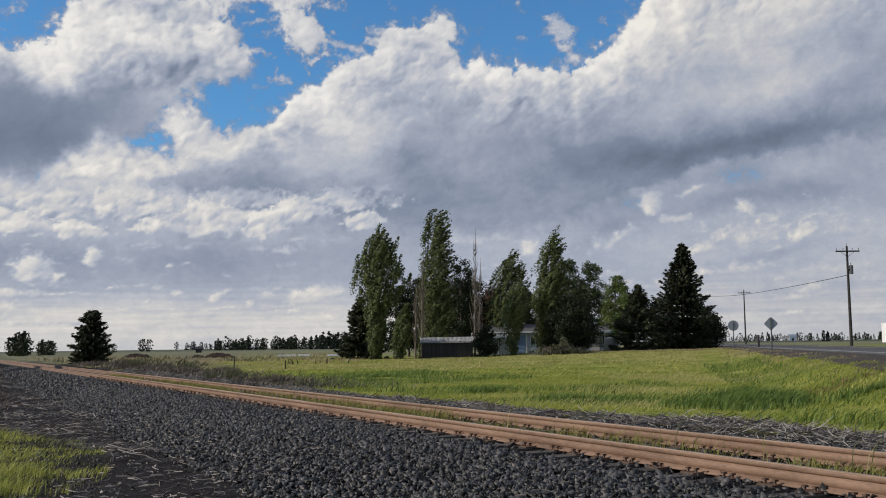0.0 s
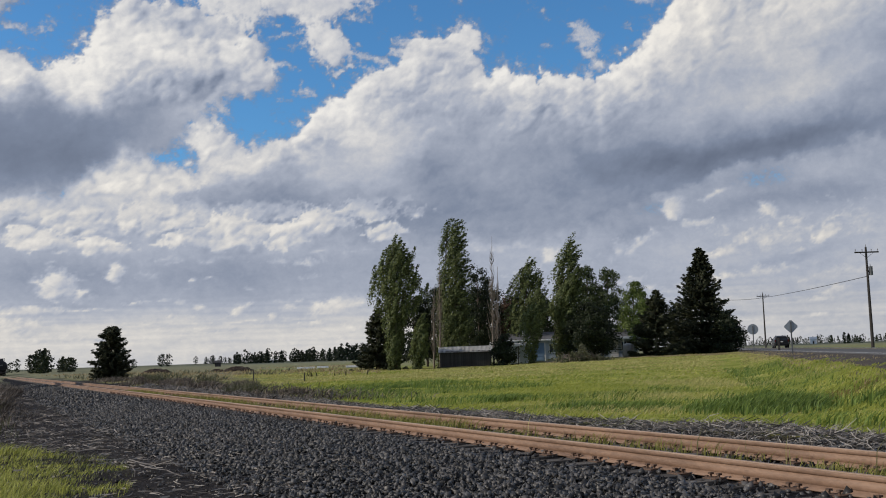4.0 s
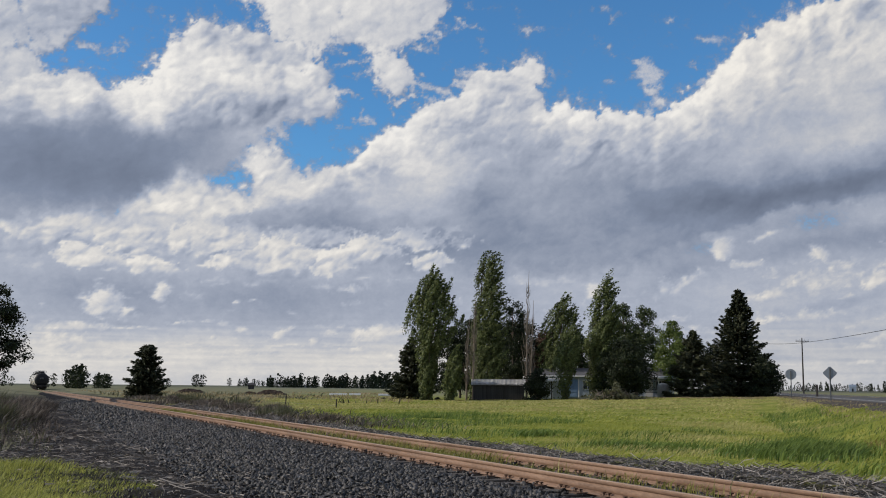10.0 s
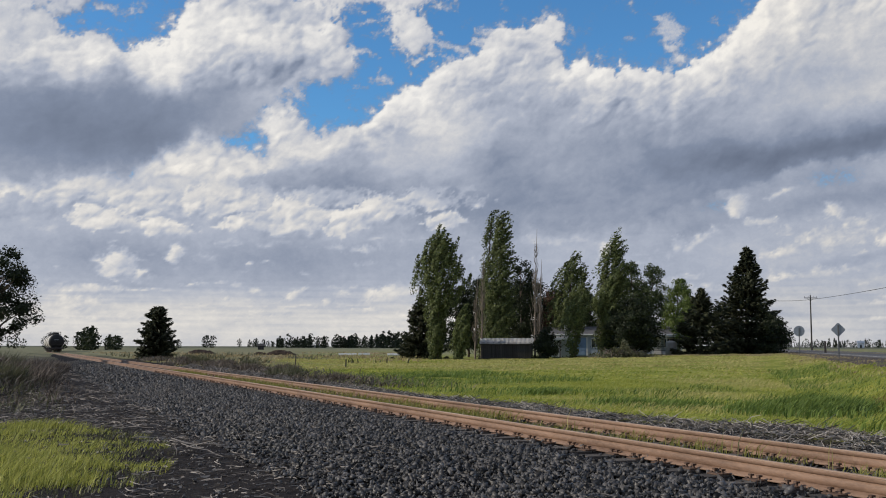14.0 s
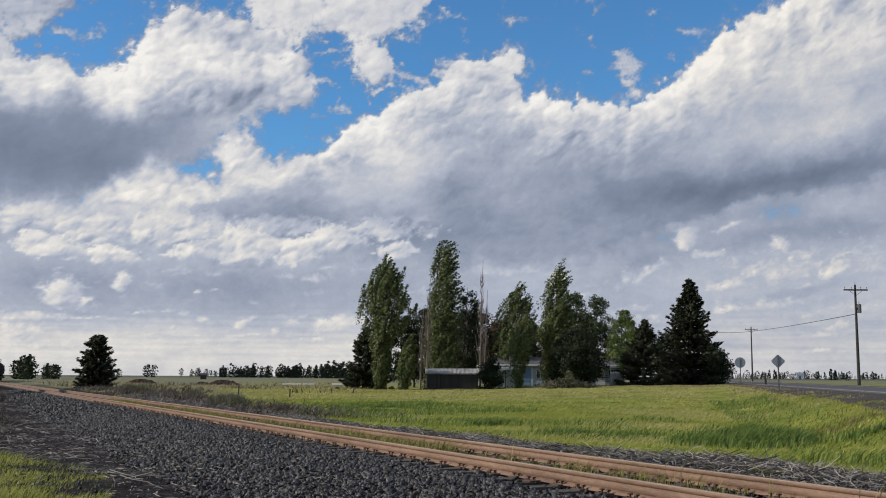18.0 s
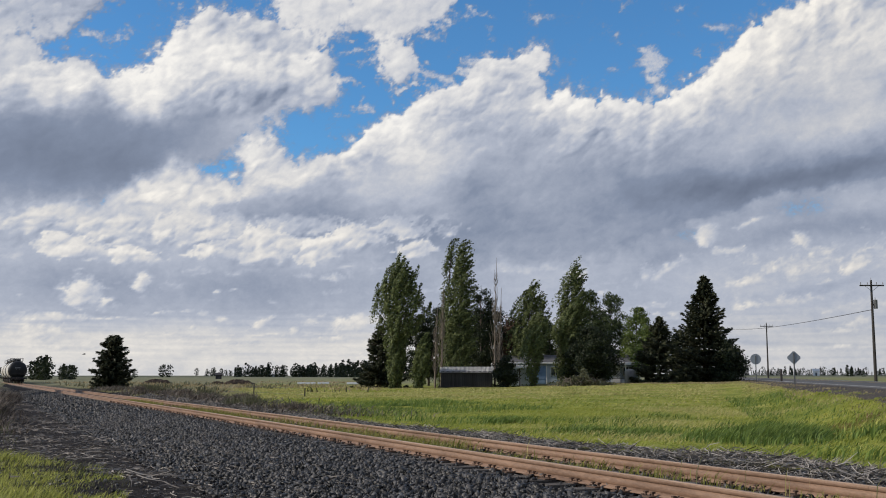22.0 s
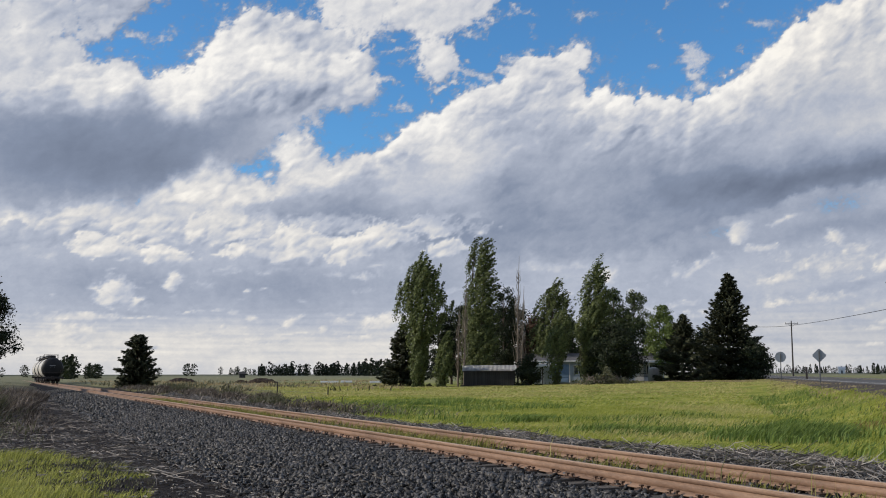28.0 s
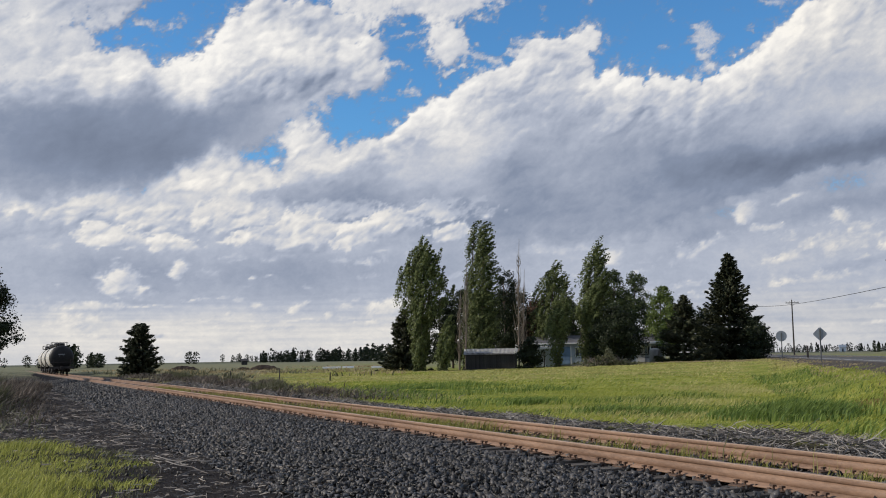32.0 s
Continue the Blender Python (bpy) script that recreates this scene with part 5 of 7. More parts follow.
# ---- sheds and house ----
M_boards = surface("weathered_dark_boards", (0.02, 0.02, 0.023), (0.07, 0.066, 0.066), scale=2, fine=20, rough=0.9, bump=0.4, stretch=(3, 3, 0.3), random_tint=0.25)
M_tin = surface("pale_corrugated_roofing", (0.5, 0.49, 0.48), (0.7, 0.69, 0.67), scale=1.5, fine=16, rough=0.6, bump=0.1)
M_siding = surface("pale_blue_grey_siding", (0.32, 0.37, 0.43), (0.46, 0.52, 0.59), scale=1.5, fine=18, rough=0.6, bump=0.08)
M_trimwhite = surface("white_painted_trim", (0.62, 0.62, 0.6), (0.8, 0.8, 0.78), scale=3, fine=20, rough=0.6, bump=0.05)
M_door = surface("blue_painted_garage_door", (0.14, 0.22, 0.35), (0.22, 0.32, 0.47), scale=2, fine=20, rough=0.6, bump=0.08)
M_houseroof = surface("weathered_grey_roofing", (0.06, 0.06, 0.065), (0.13, 0.13, 0.138), scale=1.2, fine=14, rough=0.8, bump=0.2)
M_concrete = surface("grey_concrete", (0.25, 0.25, 0.24), (0.42, 0.41, 0.39), scale=3, rough=0.9, bump=0.3)


def glass_material():
    m, ns, ln, b = new_mat("window_glass")
    b.inputs["Base Color"].default_value = (0.04, 0.05, 0.06, 1)
    b.inputs["Roughness"].default_value = 0.06
    b.inputs["IOR"].default_value = 1.5
    b.inputs["Specular IOR Level"].default_value = 0.6
    n = node(ns, "ShaderNodeTexNoise", Scale=2.0)
    bp = node(ns, "ShaderNodeBump", Strength=0.04, Distance=0.02)
    ln.new(n.outputs["Fac"], bp.inputs["Height"])
    ln.new(bp.outputs[0], b.inputs["Normal"])
    return m


M_glass = glass_material()


def corrugated(w, d, step=0.14, h=0.02):
    """A wavy sheet w wide (x) and d deep (y)."""
    bm = bmesh.new()
    n = int(w / step) * 2
    rows = [[bm.verts.new((-w / 2 + w * i / n, y, h * (1 if i % 2 else -1))) for i in range(n + 1)] for y in (0, d)]
    for i in range(n):
        bm.faces.new((rows[0][i], rows[0][i + 1], rows[1][i + 1], rows[1][i]))
    bmesh.ops.solidify(bm, geom=bm.faces[:], thickness=0.012)
    return bm


def farm_shed():
    q = polar(25.67, 112)
    ob = thing("farm_shed", pose(q.x, q.y, ground_z(q.x, q.y) - 0.02, 0, 0, -25.67), "dark weathered wooden shed with a pale metal roof", "shed")
    W, D, H = 5.5, 4.2, 1.68
    walls = part("wall_frame", box(-W / 2, W / 2, 0.03, D, 0.12, H, 0.0), M_boards, ob)
    n = 27
    board = None
    for i in range(n):
        x = -W / 2 + W * (i + 0.5) / n
        lift = 0.02 * math.sin(i * 2.3)
        m = pose(x, 0.0, 0.1 + lift)
        if board is None:
            board = part("board", box(-W / n / 2 + 0.006, W / n / 2 - 0.006, -0.02, 0.028, 0, H - 0.02, 0.004), M_boards, walls, m=m)
        else:
            b = new("board", board.data)
            b.parent = walls
            b.matrix_basis = m
    part("skid", box(-W / 2 - 0.35, W / 2 - 0.1, -0.06, 0.1, 0.0, 0.16, 0.02), M_pole, ob)
    part("skid", box(-W / 2 - 0.35, W / 2 - 0.1, D - 0.2, D - 0.04, 0.0, 0.16, 0.02), M_pole, ob)
    run = math.hypot(D / 2 + 0.2, 0.62)
    tilt = math.degrees(math.atan2(0.62, D / 2 + 0.2))
    part("roof_sheet", corrugated(W + 0.3, run), M_tin, ob, m=pose(0, -0.2, H - 0.03, tilt))
    part("roof_sheet", corrugated(W + 0.3, run), M_tin, ob, m=pose(0, D + 0.2, H - 0.03, tilt, 0, 180))
    part("fascia", box(-W / 2 - 0.14, W / 2 + 0.14, -0.19, -0.15, H - 0.13, H - 0.045, 0.008), M_pole, ob)
    for x in (-W / 2, W / 2):
        bm = bmesh.new()
        vs = [bm.verts.new(c) for c in ((x, 0, H - 0.01), (x, D, H - 0.01), (x, D / 2, H + 0.5))]
        bm.faces.new(vs)
        bmesh.ops.solidify(bm, geom=bm.faces[:], thickness=0.03)
        part("gable_board", bm, M_boards, ob)
    return ob


def window(parent, x, z, w, h, y=-0.05):
    fr = bmesh.new()
    for x0, x1, z0, z1 in ((x - w / 2, x + w / 2, z, z + 0.07), (x - w / 2, x + w / 2, z + h - 0.07, z + h), (x - w / 2, x - w / 2 + 0.07, z + 0.07, z + h - 0.07), (x + w / 2 - 0.07, x + w / 2, z + 0.07, z + h - 0.07), (x - 0.025, x + 0.025, z + 0.07, z + h - 0.07)):
        box(x0, x1, y - 0.05, y + 0.06, z0, z1, 0.006, fr)
    win = part("window", fr, M_trimwhite, parent)
    part("pane", box(x - w / 2 + 0.05, x + w / 2 - 0.05, y - 0.006, y + 0.006, z + 0.05, z + h - 0.05), M_glass, win)


def farmhouse():
    az, d = 31.5, 123
    q = polar(az, d)
    ob = thing("farmhouse", pose(q.x, q.y, ground_z(q.x, q.y) - 0.1, 0, 0, -az + 3), "low pale blue farmhouse with white trim behind trees", "house")
    W, D, H = 14.6, 5.2, 2.55
    wall = part("wall", box(-W / 2, W / 2, 0, D, 0.3, H), M_siding, ob)
    part("foundation", box(-W / 2 + 0.06, W / 2 - 0.06, 0.06, D - 0.06, 0, 0.3), M_concrete, ob)
    first = None
    for i in range(11):
        z = 0.32 + i * 0.2
        if first is None:
            first = part("siding_board", box(-W / 2 - 0.01, W / 2 + 0.01, -0.028, 0.01, 0, 0.185, 0.004), M_siding, wall, m=pose(0, 0, z, 3))
        else:
            b = new("siding_board", first.data)
            b.parent = wall
            b.matrix_basis = pose(0, 0, z, 3)
    roof = bmesh.new()
    prof = [(-0.45, H - 0.02), (D / 2, H + 0.85), (D + 0.45, H - 0.02), (D + 0.45, H + 0.1), (D / 2, H + 1.0), (-0.45, H + 0.1)]
    loft([[(x, y, z) for y, z in prof] for x in (-W / 2 - 0.35, W / 2 + 0.35)], roof)
    rf = part("roof", roof, M_houseroof, ob, "weathered grey low-pitched roof")
    part("gutter", box(-W / 2 - 0.35, W / 2 + 0.35, -0.53, -0.45, H - 0.06, H + 0.1, 0.015), M_trimwhite, rf)
    for x in (-5.6, -1.5):
        bm = box(x - 0.2, x + 0.2, 1.2, 1.6, H + 0.4, H + 1.15, 0.02)
        part("roof_vent", bm, M_trimwhite, rf)
    # garage door, window, front door
    gd = part("garage_door", box(-5.6, -3.3, -0.07, -0.03, 0.12, 2.2, 0.01), M_door, ob)
    for i in range(4):
        part("door_panel", box(-5.5, -3.4, -0.095, -0.07, 0.2 + i * 0.5, 0.62 + i * 0.5, 0.015), M_door, gd)
    part("door_frame", box(-3.28, -3.16, -0.09, 0.0, 0.12, 2.3, 0.01), M_trimwhite, ob)
    part("door_frame", box(-5.74, -5.62, -0.09, 0.0, 0.12, 2.3, 0.01), M_trimwhite, ob)
    for x, w in ((-2.2, 1.1), (0.6, 1.4), (3.3, 1.2), (6.2, 1.3)):
        window(ob, x, 1.05, w, 1.1)
    dr = part("front_door", box(4.35, 5.25, -0.06, -0.02, 0.32, 2.32, 0.01), M_trimwhite, ob)
    part("handle", tube((4.45, -0.1, 1.25), (4.45, -0.06, 1.25), 0.03, None, 8), M_iron, dr)
    # porch
    porch = part("porch_deck", box(2.4, 7.4, -1.9, -0.04, 0.0, 0.3, 0.02), M_pole, ob)
    for x in (2.5, 4.1, 5.7, 7.3):
        part("porch_post", box(x - 0.06, x + 0.06, -1.85, -1.73, 0.3, 2.32, 0.01), M_trimwhite, ob)
    for z in (0.75, 1.15):
        part("porch_rail", box(2.5, 7.3, -1.82, -1.76, z, z + 0.06, 0.01), M_pole, ob)
    part("porch_roof", box(2.2, 7.6, -2.05, -0.5, 2.32, 2.44, 0.02), M_tin, ob)
    return ob


farm_shed()
farmhouse()


def carport():
    az, d = 28.55, 119
    q = polar(az, d)
    ob = thing("lean_to", pose(q.x, q.y, ground_z(q.x, q.y), 0, 0, -az), "low open lean-to with a white roof edge", "shed")
    for x in (-1.3, 0.0, 1.3):
        part("post", box(x - 0.06, x + 0.06, -0.06, 0.06, -0.1, 2.1, 0.01), M_pole, ob)
        part("post", box(x - 0.06, x + 0.06, 2.4, 2.52, -0.1, 2.35, 0.01), M_pole, ob)
    part("back_wall", box(-1.4, 1.4, 2.55, 2.62, 0.0, 2.35, 0.01), M_siding, ob)
    part("roof_sheet", corrugated(3.1, 3.0), M_tin, ob, m=pose(0, -0.3, 2.12, 5))
    part("fascia", box(-1.55, 1.55, -0.36, -0.31, 1.98, 2.16, 0.01), M_trimwhite, ob)


carport()


def barrel(az, d):
    q = polar(az, d)
    ob = thing("storage_tank", pose(q.x, q.y, ground_z(q.x, q.y)), "pale upright storage tank beside the porch", "tank")
    prof = [(0.0, 0.0), (0.55, 0.0), (0.58, 0.05), (0.58, 1.25), (0.5, 1.4), (0.2, 1.5), (0.0, 1.52)]
    bm = bmesh.new()
    loft([[(max(r, 0.01) * math.cos(a), max(r, 0.01) * math.sin(a), z) for a in np.linspace(0, 2 * math.pi, 20, endpoint=False)] for r, z in prof], bm)
    part("shell", bm, M_concrete, ob, shade=True)
    part("cap", tube((0, 0, 1.5), (0, 0, 1.6), 0.12, None, 12), M_iron, ob)


barrel(34.45, 114)


# ---- grass and litter ----
WIND = np.array([0.93, -0.36, 0.0])


def blades(name, X, Y, hmin, hmax, width, material, label, seed, bend=0.5, zfun=None, category="grass", stray=0.22):
    """Bent blades of two quads each."""
    rng = np.random.default_rng(seed)
    n = len(X)
    Z = (zfun or land)(X, Y)
    h = (rng.uniform(hmin, hmax, n) * (0.45 + 1.1 * patchy(X, Y, 0.55, seed + 3)))[:, None]
    a = rng.uniform(0, 2 * math.pi, n)
    w = np.stack([np.cos(a), np.sin(a), 0 * a], -1) * (width * rng.uniform(0.6, 1.4, n) / 2)[:, None]
    P = np.stack([X, Y, Z - 0.02], -1)
    way = WIND * (bend * rng.uniform(0.3, 1.3, (n, 1))) + rng.normal(0, stray, (n, 3)) * [1, 1, 0]
    mid = P + h * 0.55 * np.array([0, 0, 1.0]) + way * h * 0.25
    tip = P + h * np.array([0, 0, 1.0]) * rng.uniform(0.75, 1.0, (n, 1)) + way * h
    V = np.stack([P - w, P + w, mid + w * 0.7, mid - w * 0.7, tip + w * 0.12, tip - w * 0.12], 1).reshape(-1, 3)
    b = 6 * np.arange(n)[:, None]
    F = np.concatenate([b + [0, 1, 2, 3], b + [3, 2, 4, 5]])
    ob = new(name, mesh_np(name, V, F, material))
    return tagged(ob, label, category, kind="stuff")


def wedge(rng, n, az0, az1, r0, r1, power=1.0):
    r = np.sqrt(rng.uniform(0, 1, n) ** power * (r1 * r1 - r0 * r0) + r0 * r0)
    a = np.radians(rng.uniform(az0, az1, n))
    return r * np.sin(a), r * np.cos(a)


def road_side(X, Y):
    return RC * X - RS * Y


def patchy(X, Y, scale, seed):
    """Smooth value noise from a few waves, 0 to 1."""
    rng = np.random.default_rng(seed)
    v = np.zeros_like(X)
    for i in range(9):
        k = rng.normal(0, 1, 2) * scale * (1 + 0.5 * i)
        v += np.sin(X * k[0] + Y * k[1] + rng.uniform(0, 6.28)) / (1 + 0.4 * i)
    return 0.5 + 0.5 * np.clip(v / 2.2, -1, 1)


def meadow():
    rng = np.random.default_rng(31)
    X, Y = wedge(rng, 130000, 8, 52, 14, 48, 1.3)
    k = (X > 11.2 + 1.2 * patchy(X, Y, 0.6, 1)) & (road_side(X, Y) < 5.7 + 1.2 * patchy(X, Y, 0.7, 2))
    X, Y = X[k], Y[k]
    dry = patchy(X, Y, 0.12, 3) + rng.normal(0, 0.15, len(X)) > 0.62
    blades("meadow_grass", X[~dry], Y[~dry], 0.04, 0.11, 0.024, M_grass, "fresh green meadow grass bent by the wind", 32, 0.9)
    blades("seeding_grass", X[dry], Y[dry], 0.05, 0.13, 0.02, M_grass_dry, "pale ripening grass heads among the green", 33, 0.9)
    X, Y = wedge(rng, 105000, 4, 50, 46, 112)
    k = (X > 12.5 + 3 * patchy(X, Y, 0.2, 4)) & (X + rng.normal(0, 1.5, len(X)) + 6 * patchy(X, Y, 0.15, 23) - 3 > 0.25 * Y) & (road_side(X, Y) < 5.2 + 1.3 * patchy(X, Y, 0.5, 22))
    X, Y = X[k], Y[k]
    dry = patchy(X, Y, 0.08, 5) + 0.5 * smooth(52, 95, np.hypot(X, Y)) + rng.normal(0, 0.14, len(X)) + 0.35 * smooth(19, 13, np.degrees(np.arctan2(X, Y))) > 0.58
    blades("meadow_grass", X[~dry], Y[~dry], 0.035, 0.1, 0.09, M_grass, "green meadow grass before the grove", 34, 1.0)
    blades("seeding_grass", X[dry], Y[dry], 0.04, 0.11, 0.08, M_grass_dry, "pale dry grass before the grove", 35, 1.0)
    # lush growth in the ditch beside the road bank
    X, Y = wedge(rng, 36000, 13, 52, 17, 60)
    p = road_side(X, Y)
    band = (patchy(X, Y, 0.25, 7) > 0.66) & (X < 24)
    k = (X > 13) & (p < 5.0) & (band | (np.abs(p - 3.6) < 1.3))
    blades("ditch_grass", X[k], Y[k], 0.1, 0.24, 0.03, M_grass_tall, "tall lush dark green grass in the ditch", 36, 0.7)
    # dry tufts on the bank of the road, mown strip before the grove
    s0, p = rng.uniform(24, 120, 9000), rng.uniform(4.6, 7.7, 9000)
    X, Y = s0 * RS + p * RC, s0 * RC - p * RS
    k = patchy(X, Y, 0.35, 15) + rng.normal(0, 0.1, len(X)) > 0.66
    blades("bank_tufts", X[k], Y[k], 0.03, 0.09, 0.035, M_brush, "dry brown tufts on the bank of the road", 37, 0.6, None, "weeds", 0.5)
    blades("bank_greens", X[~k][::2], Y[~k][::2], 0.04, 0.13, 0.05, M_tanstraw, "pale grass on the bank of the road", 38, 0.7)
    X, Y = wedge(rng, 8000, 30, 42, 96, 111)
    k = (road_side(X, Y) < 4.5) & (patchy(X, Y, 0.12, 16) > 0.4)
    blades("mown_strip", X[k], Y[k], 0.04, 0.14, 0.1, M_tanstraw, "tan mown grass before the grove", 39, 0.8)
    # dense dark clumps standing out of the meadow
    for i, (az0, az1, d0, d1, n, h) in enumerate(((37.2, 44.8, 23.5, 29, 8000, 0.27), (30.5, 36.5, 26, 30, 2600, 0.17), (18.6, 24.5, 43, 53, 4500, 0.22), (45.5, 51, 24, 27, 2500, 0.2), (25, 30, 33, 38, 2200, 0.16))):
        a = 0.5 * (az0 + az1) + (az1 - az0) * rng.normal(0, 0.24, n)
        r = d0 + (d1 - d0) * (0.5 + rng.normal(0, 0.2, n))
        X, Y = r * np.sin(np.radians(a)), r * np.cos(np.radians(a))
        k = (patchy(X, Y, 0.9, 120 + i) > 0.42) & (X > 11.8)
        blades("clump_grass", X[k], Y[k], 0.5 * h, 1.25 * h, 0.02 + 0.0006 * d0, M_grass_tall, "dense dark green clumps of coarse meadow grass", 130 + i, 0.5)


meadow()


M_trackweed = foliage("olive_track_weed", (0.11, 0.12, 0.022), (0.32, 0.3, 0.08), scale=1.0)
M_grass_verge = foliage("yellow_green_verge_grass", (0.12, 0.15, 0.028), (0.52, 0.52, 0.13), scale=0.9, island=0.55)


def verge():
    rng = np.random.default_rng(41)
    # tuft of grass on the dark soil
    n = 52000
    a, r = rng.uniform(0, 2 * math.pi, n), np.sqrt(rng.uniform(0, 1, n))
    X, Y = -1.3 + 3.6 * r * np.cos(a), 17.2 + 6.6 * r * np.sin(a)
    k = patchy(X, Y, 1.7, 8) + rng.normal(0, 0.12, n) > 0.12 + 0.6 * smooth(0.6, 1.0, r)
    blades("verge_grass", X[k], Y[k], 0.06, 0.24, 0.013, M_grass_verge, "bright green tuft of grass on dark soil", 42)
    k2 = ~k
    blades("verge_weeds", X[k2][::7], Y[k2][::7], 0.05, 0.14, 0.02, M_sage, "thin grey-green weeds on dark soil", 43)
    # weeds between the rails
    Y = 4 + 56 * rng.uniform(0, 1, 22000) ** 1.2
    X = rng.uniform(GAUGE_L + 0.12, GAUGE_R - 0.1, 22000)
    k = patchy(X, Y, 1.6, 9) > 0.44
    blades("track_weeds", X[k], Y[k], 0.06, 0.2, 0.014, M_trackweed, "short yellow-green weeds between the rails", 44, 0.3, lambda x, y: bed_z(x))
    Y = rng.uniform(5, 30, 70)
    blades("track_stalks", rng.uniform(GAUGE_L + 0.15, GAUGE_R - 0.15, 70), Y, 0.25, 0.48, 0.012, M_grass_dry, "single tall pale stalks between the rails", 45, 0.15, lambda x, y: bed_z(x))


verge()


def straw(name, X, Y, length, width, material, label, seed, zfun, lift=0.03, tilt=0.25):
    """Thin dead stalks lying about."""
    rng = np.random.default_rng(seed)
    n = len(X)
    a = rng.uniform(0, 2 * math.pi, n)
    t = np.stack([np.cos(a), np.sin(a), rng.normal(0, tilt, n)], -1) * (length * rng.uniform(0.25, 1.0, n) ** 1.5 * 1.9 / 2)[:, None]
    bend = np.stack([-np.sin(a), np.cos(a), np.abs(rng.normal(0, 0.6, n))], -1) * (length * rng.normal(0, 0.12, n))[:, None]
    w = np.stack([-np.sin(a) * 0.6, np.cos(a) * 0.6, 0.8 + 0 * a], -1) * width / 2
    P = np.stack([X, Y, zfun(X, Y) + lift + np.abs(t[:, 2])], -1)
    V = np.stack([P - t - w, P - t + w, P + bend + w, P + bend - w, P + t + w * 0.6, P + t - w * 0.6], 1).reshape(-1, 3)
    b = 6 * np.arange(n)[:, None]
    F = np.concatenate([b + [0, 1, 2, 3], b + [3, 2, 4, 5]])
    return tagged(new(name, mesh_np(name, V, F, material)), label, "straw", kind="stuff")


M_straw_pale = foliage("pale_dead_straw", (0.07, 0.06, 0.055), (0.36, 0.32, 0.28), through=0.1)


def bank_top(x, y):
    """The ridge of litter along the far side of the track."""
    return np.maximum(land(x, y), np.where(x < 10.8, bed_z(x), 0)) + 0.16 * np.exp(-((x - 10.9) / 0.55) ** 2) * (0.4 + 0.6 * patchy(x, y, 0.5, 13))


def litter():
    rng = np.random.default_rng(51)
    Y = 6 + 66 * rng.uniform(0, 1, 36000) ** 1.4
    X = 9.9 + 2.1 * rng.uniform(0, 1, 36000)
    k = patchy(X, Y, 0.8, 10) + 0.35 * np.exp(-((X - 10.9) / 0.6) ** 2) > 0.42
    straw("straw_windrow", X[k], Y[k], 0.17, 0.012, M_straw, "grey dead straw piled along the track bank", 52, lambda x, y: bank_top(x, y) - 0.1 * rng.uniform(0, 1, len(x)), 0.02, 0.22)
    blades("dead_weeds", X[k][::6], Y[k][::6], 0.04, 0.16, 0.014, M_straw, "dead grey weeds along the track bank", 53, 0.7, bank_top, "weeds")
    Y = 8 + 34 * rng.uniform(0, 1, 17000) ** 1.1
    X = rng.uniform(-3.5, 5.2, 17000)
    k = (patchy(X, Y, 0.9, 11) + 0.25 * smooth(4.5, 1.5, X) > 0.5) & (((X + 1.3) / 3.3) ** 2 + ((Y - 17.2) / 6.2) ** 2 > 1)
    straw("scattered_straw", X[k], Y[k], 0.11, 0.011, M_straw_pale, "pale dead stalks scattered on dark soil", 54, lambda x, y: np.maximum(land(x, y), bed_z(x) * (x > 3.4)), 0.03, 0.1)
    # longer stalks blown together on the soil farther along
    Y = rng.uniform(15, 72, 5200)
    X = rng.uniform(-1.6, 3.6, 5200)
    k = (patchy(X, Y, 0.7, 14) > 0.5) & (((X + 1.3) / 3.4) ** 2 + ((Y - 17.2) / 6.4) ** 2 > 1)
    straw("blown_straw", X[k], Y[k], 0.26, 0.016, M_straw_pale, "pale dead stalks blown together on dark soil", 55, land, 0.03, 0.12)
    # short flat chips of bleached wood
    X, Y = rng.uniform(-2.5, 4.5, 260), rng.uniform(11, 30, 260)
    straw("wood_chips", X, Y, 0.09, 0.03, M_straw_pale, "bleached chips of wood lying on dark soil", 56, lambda x, y: np.maximum(land(x, y), bed_z(x) * (x > 3.4)), 0.04, 0.05)


litter()


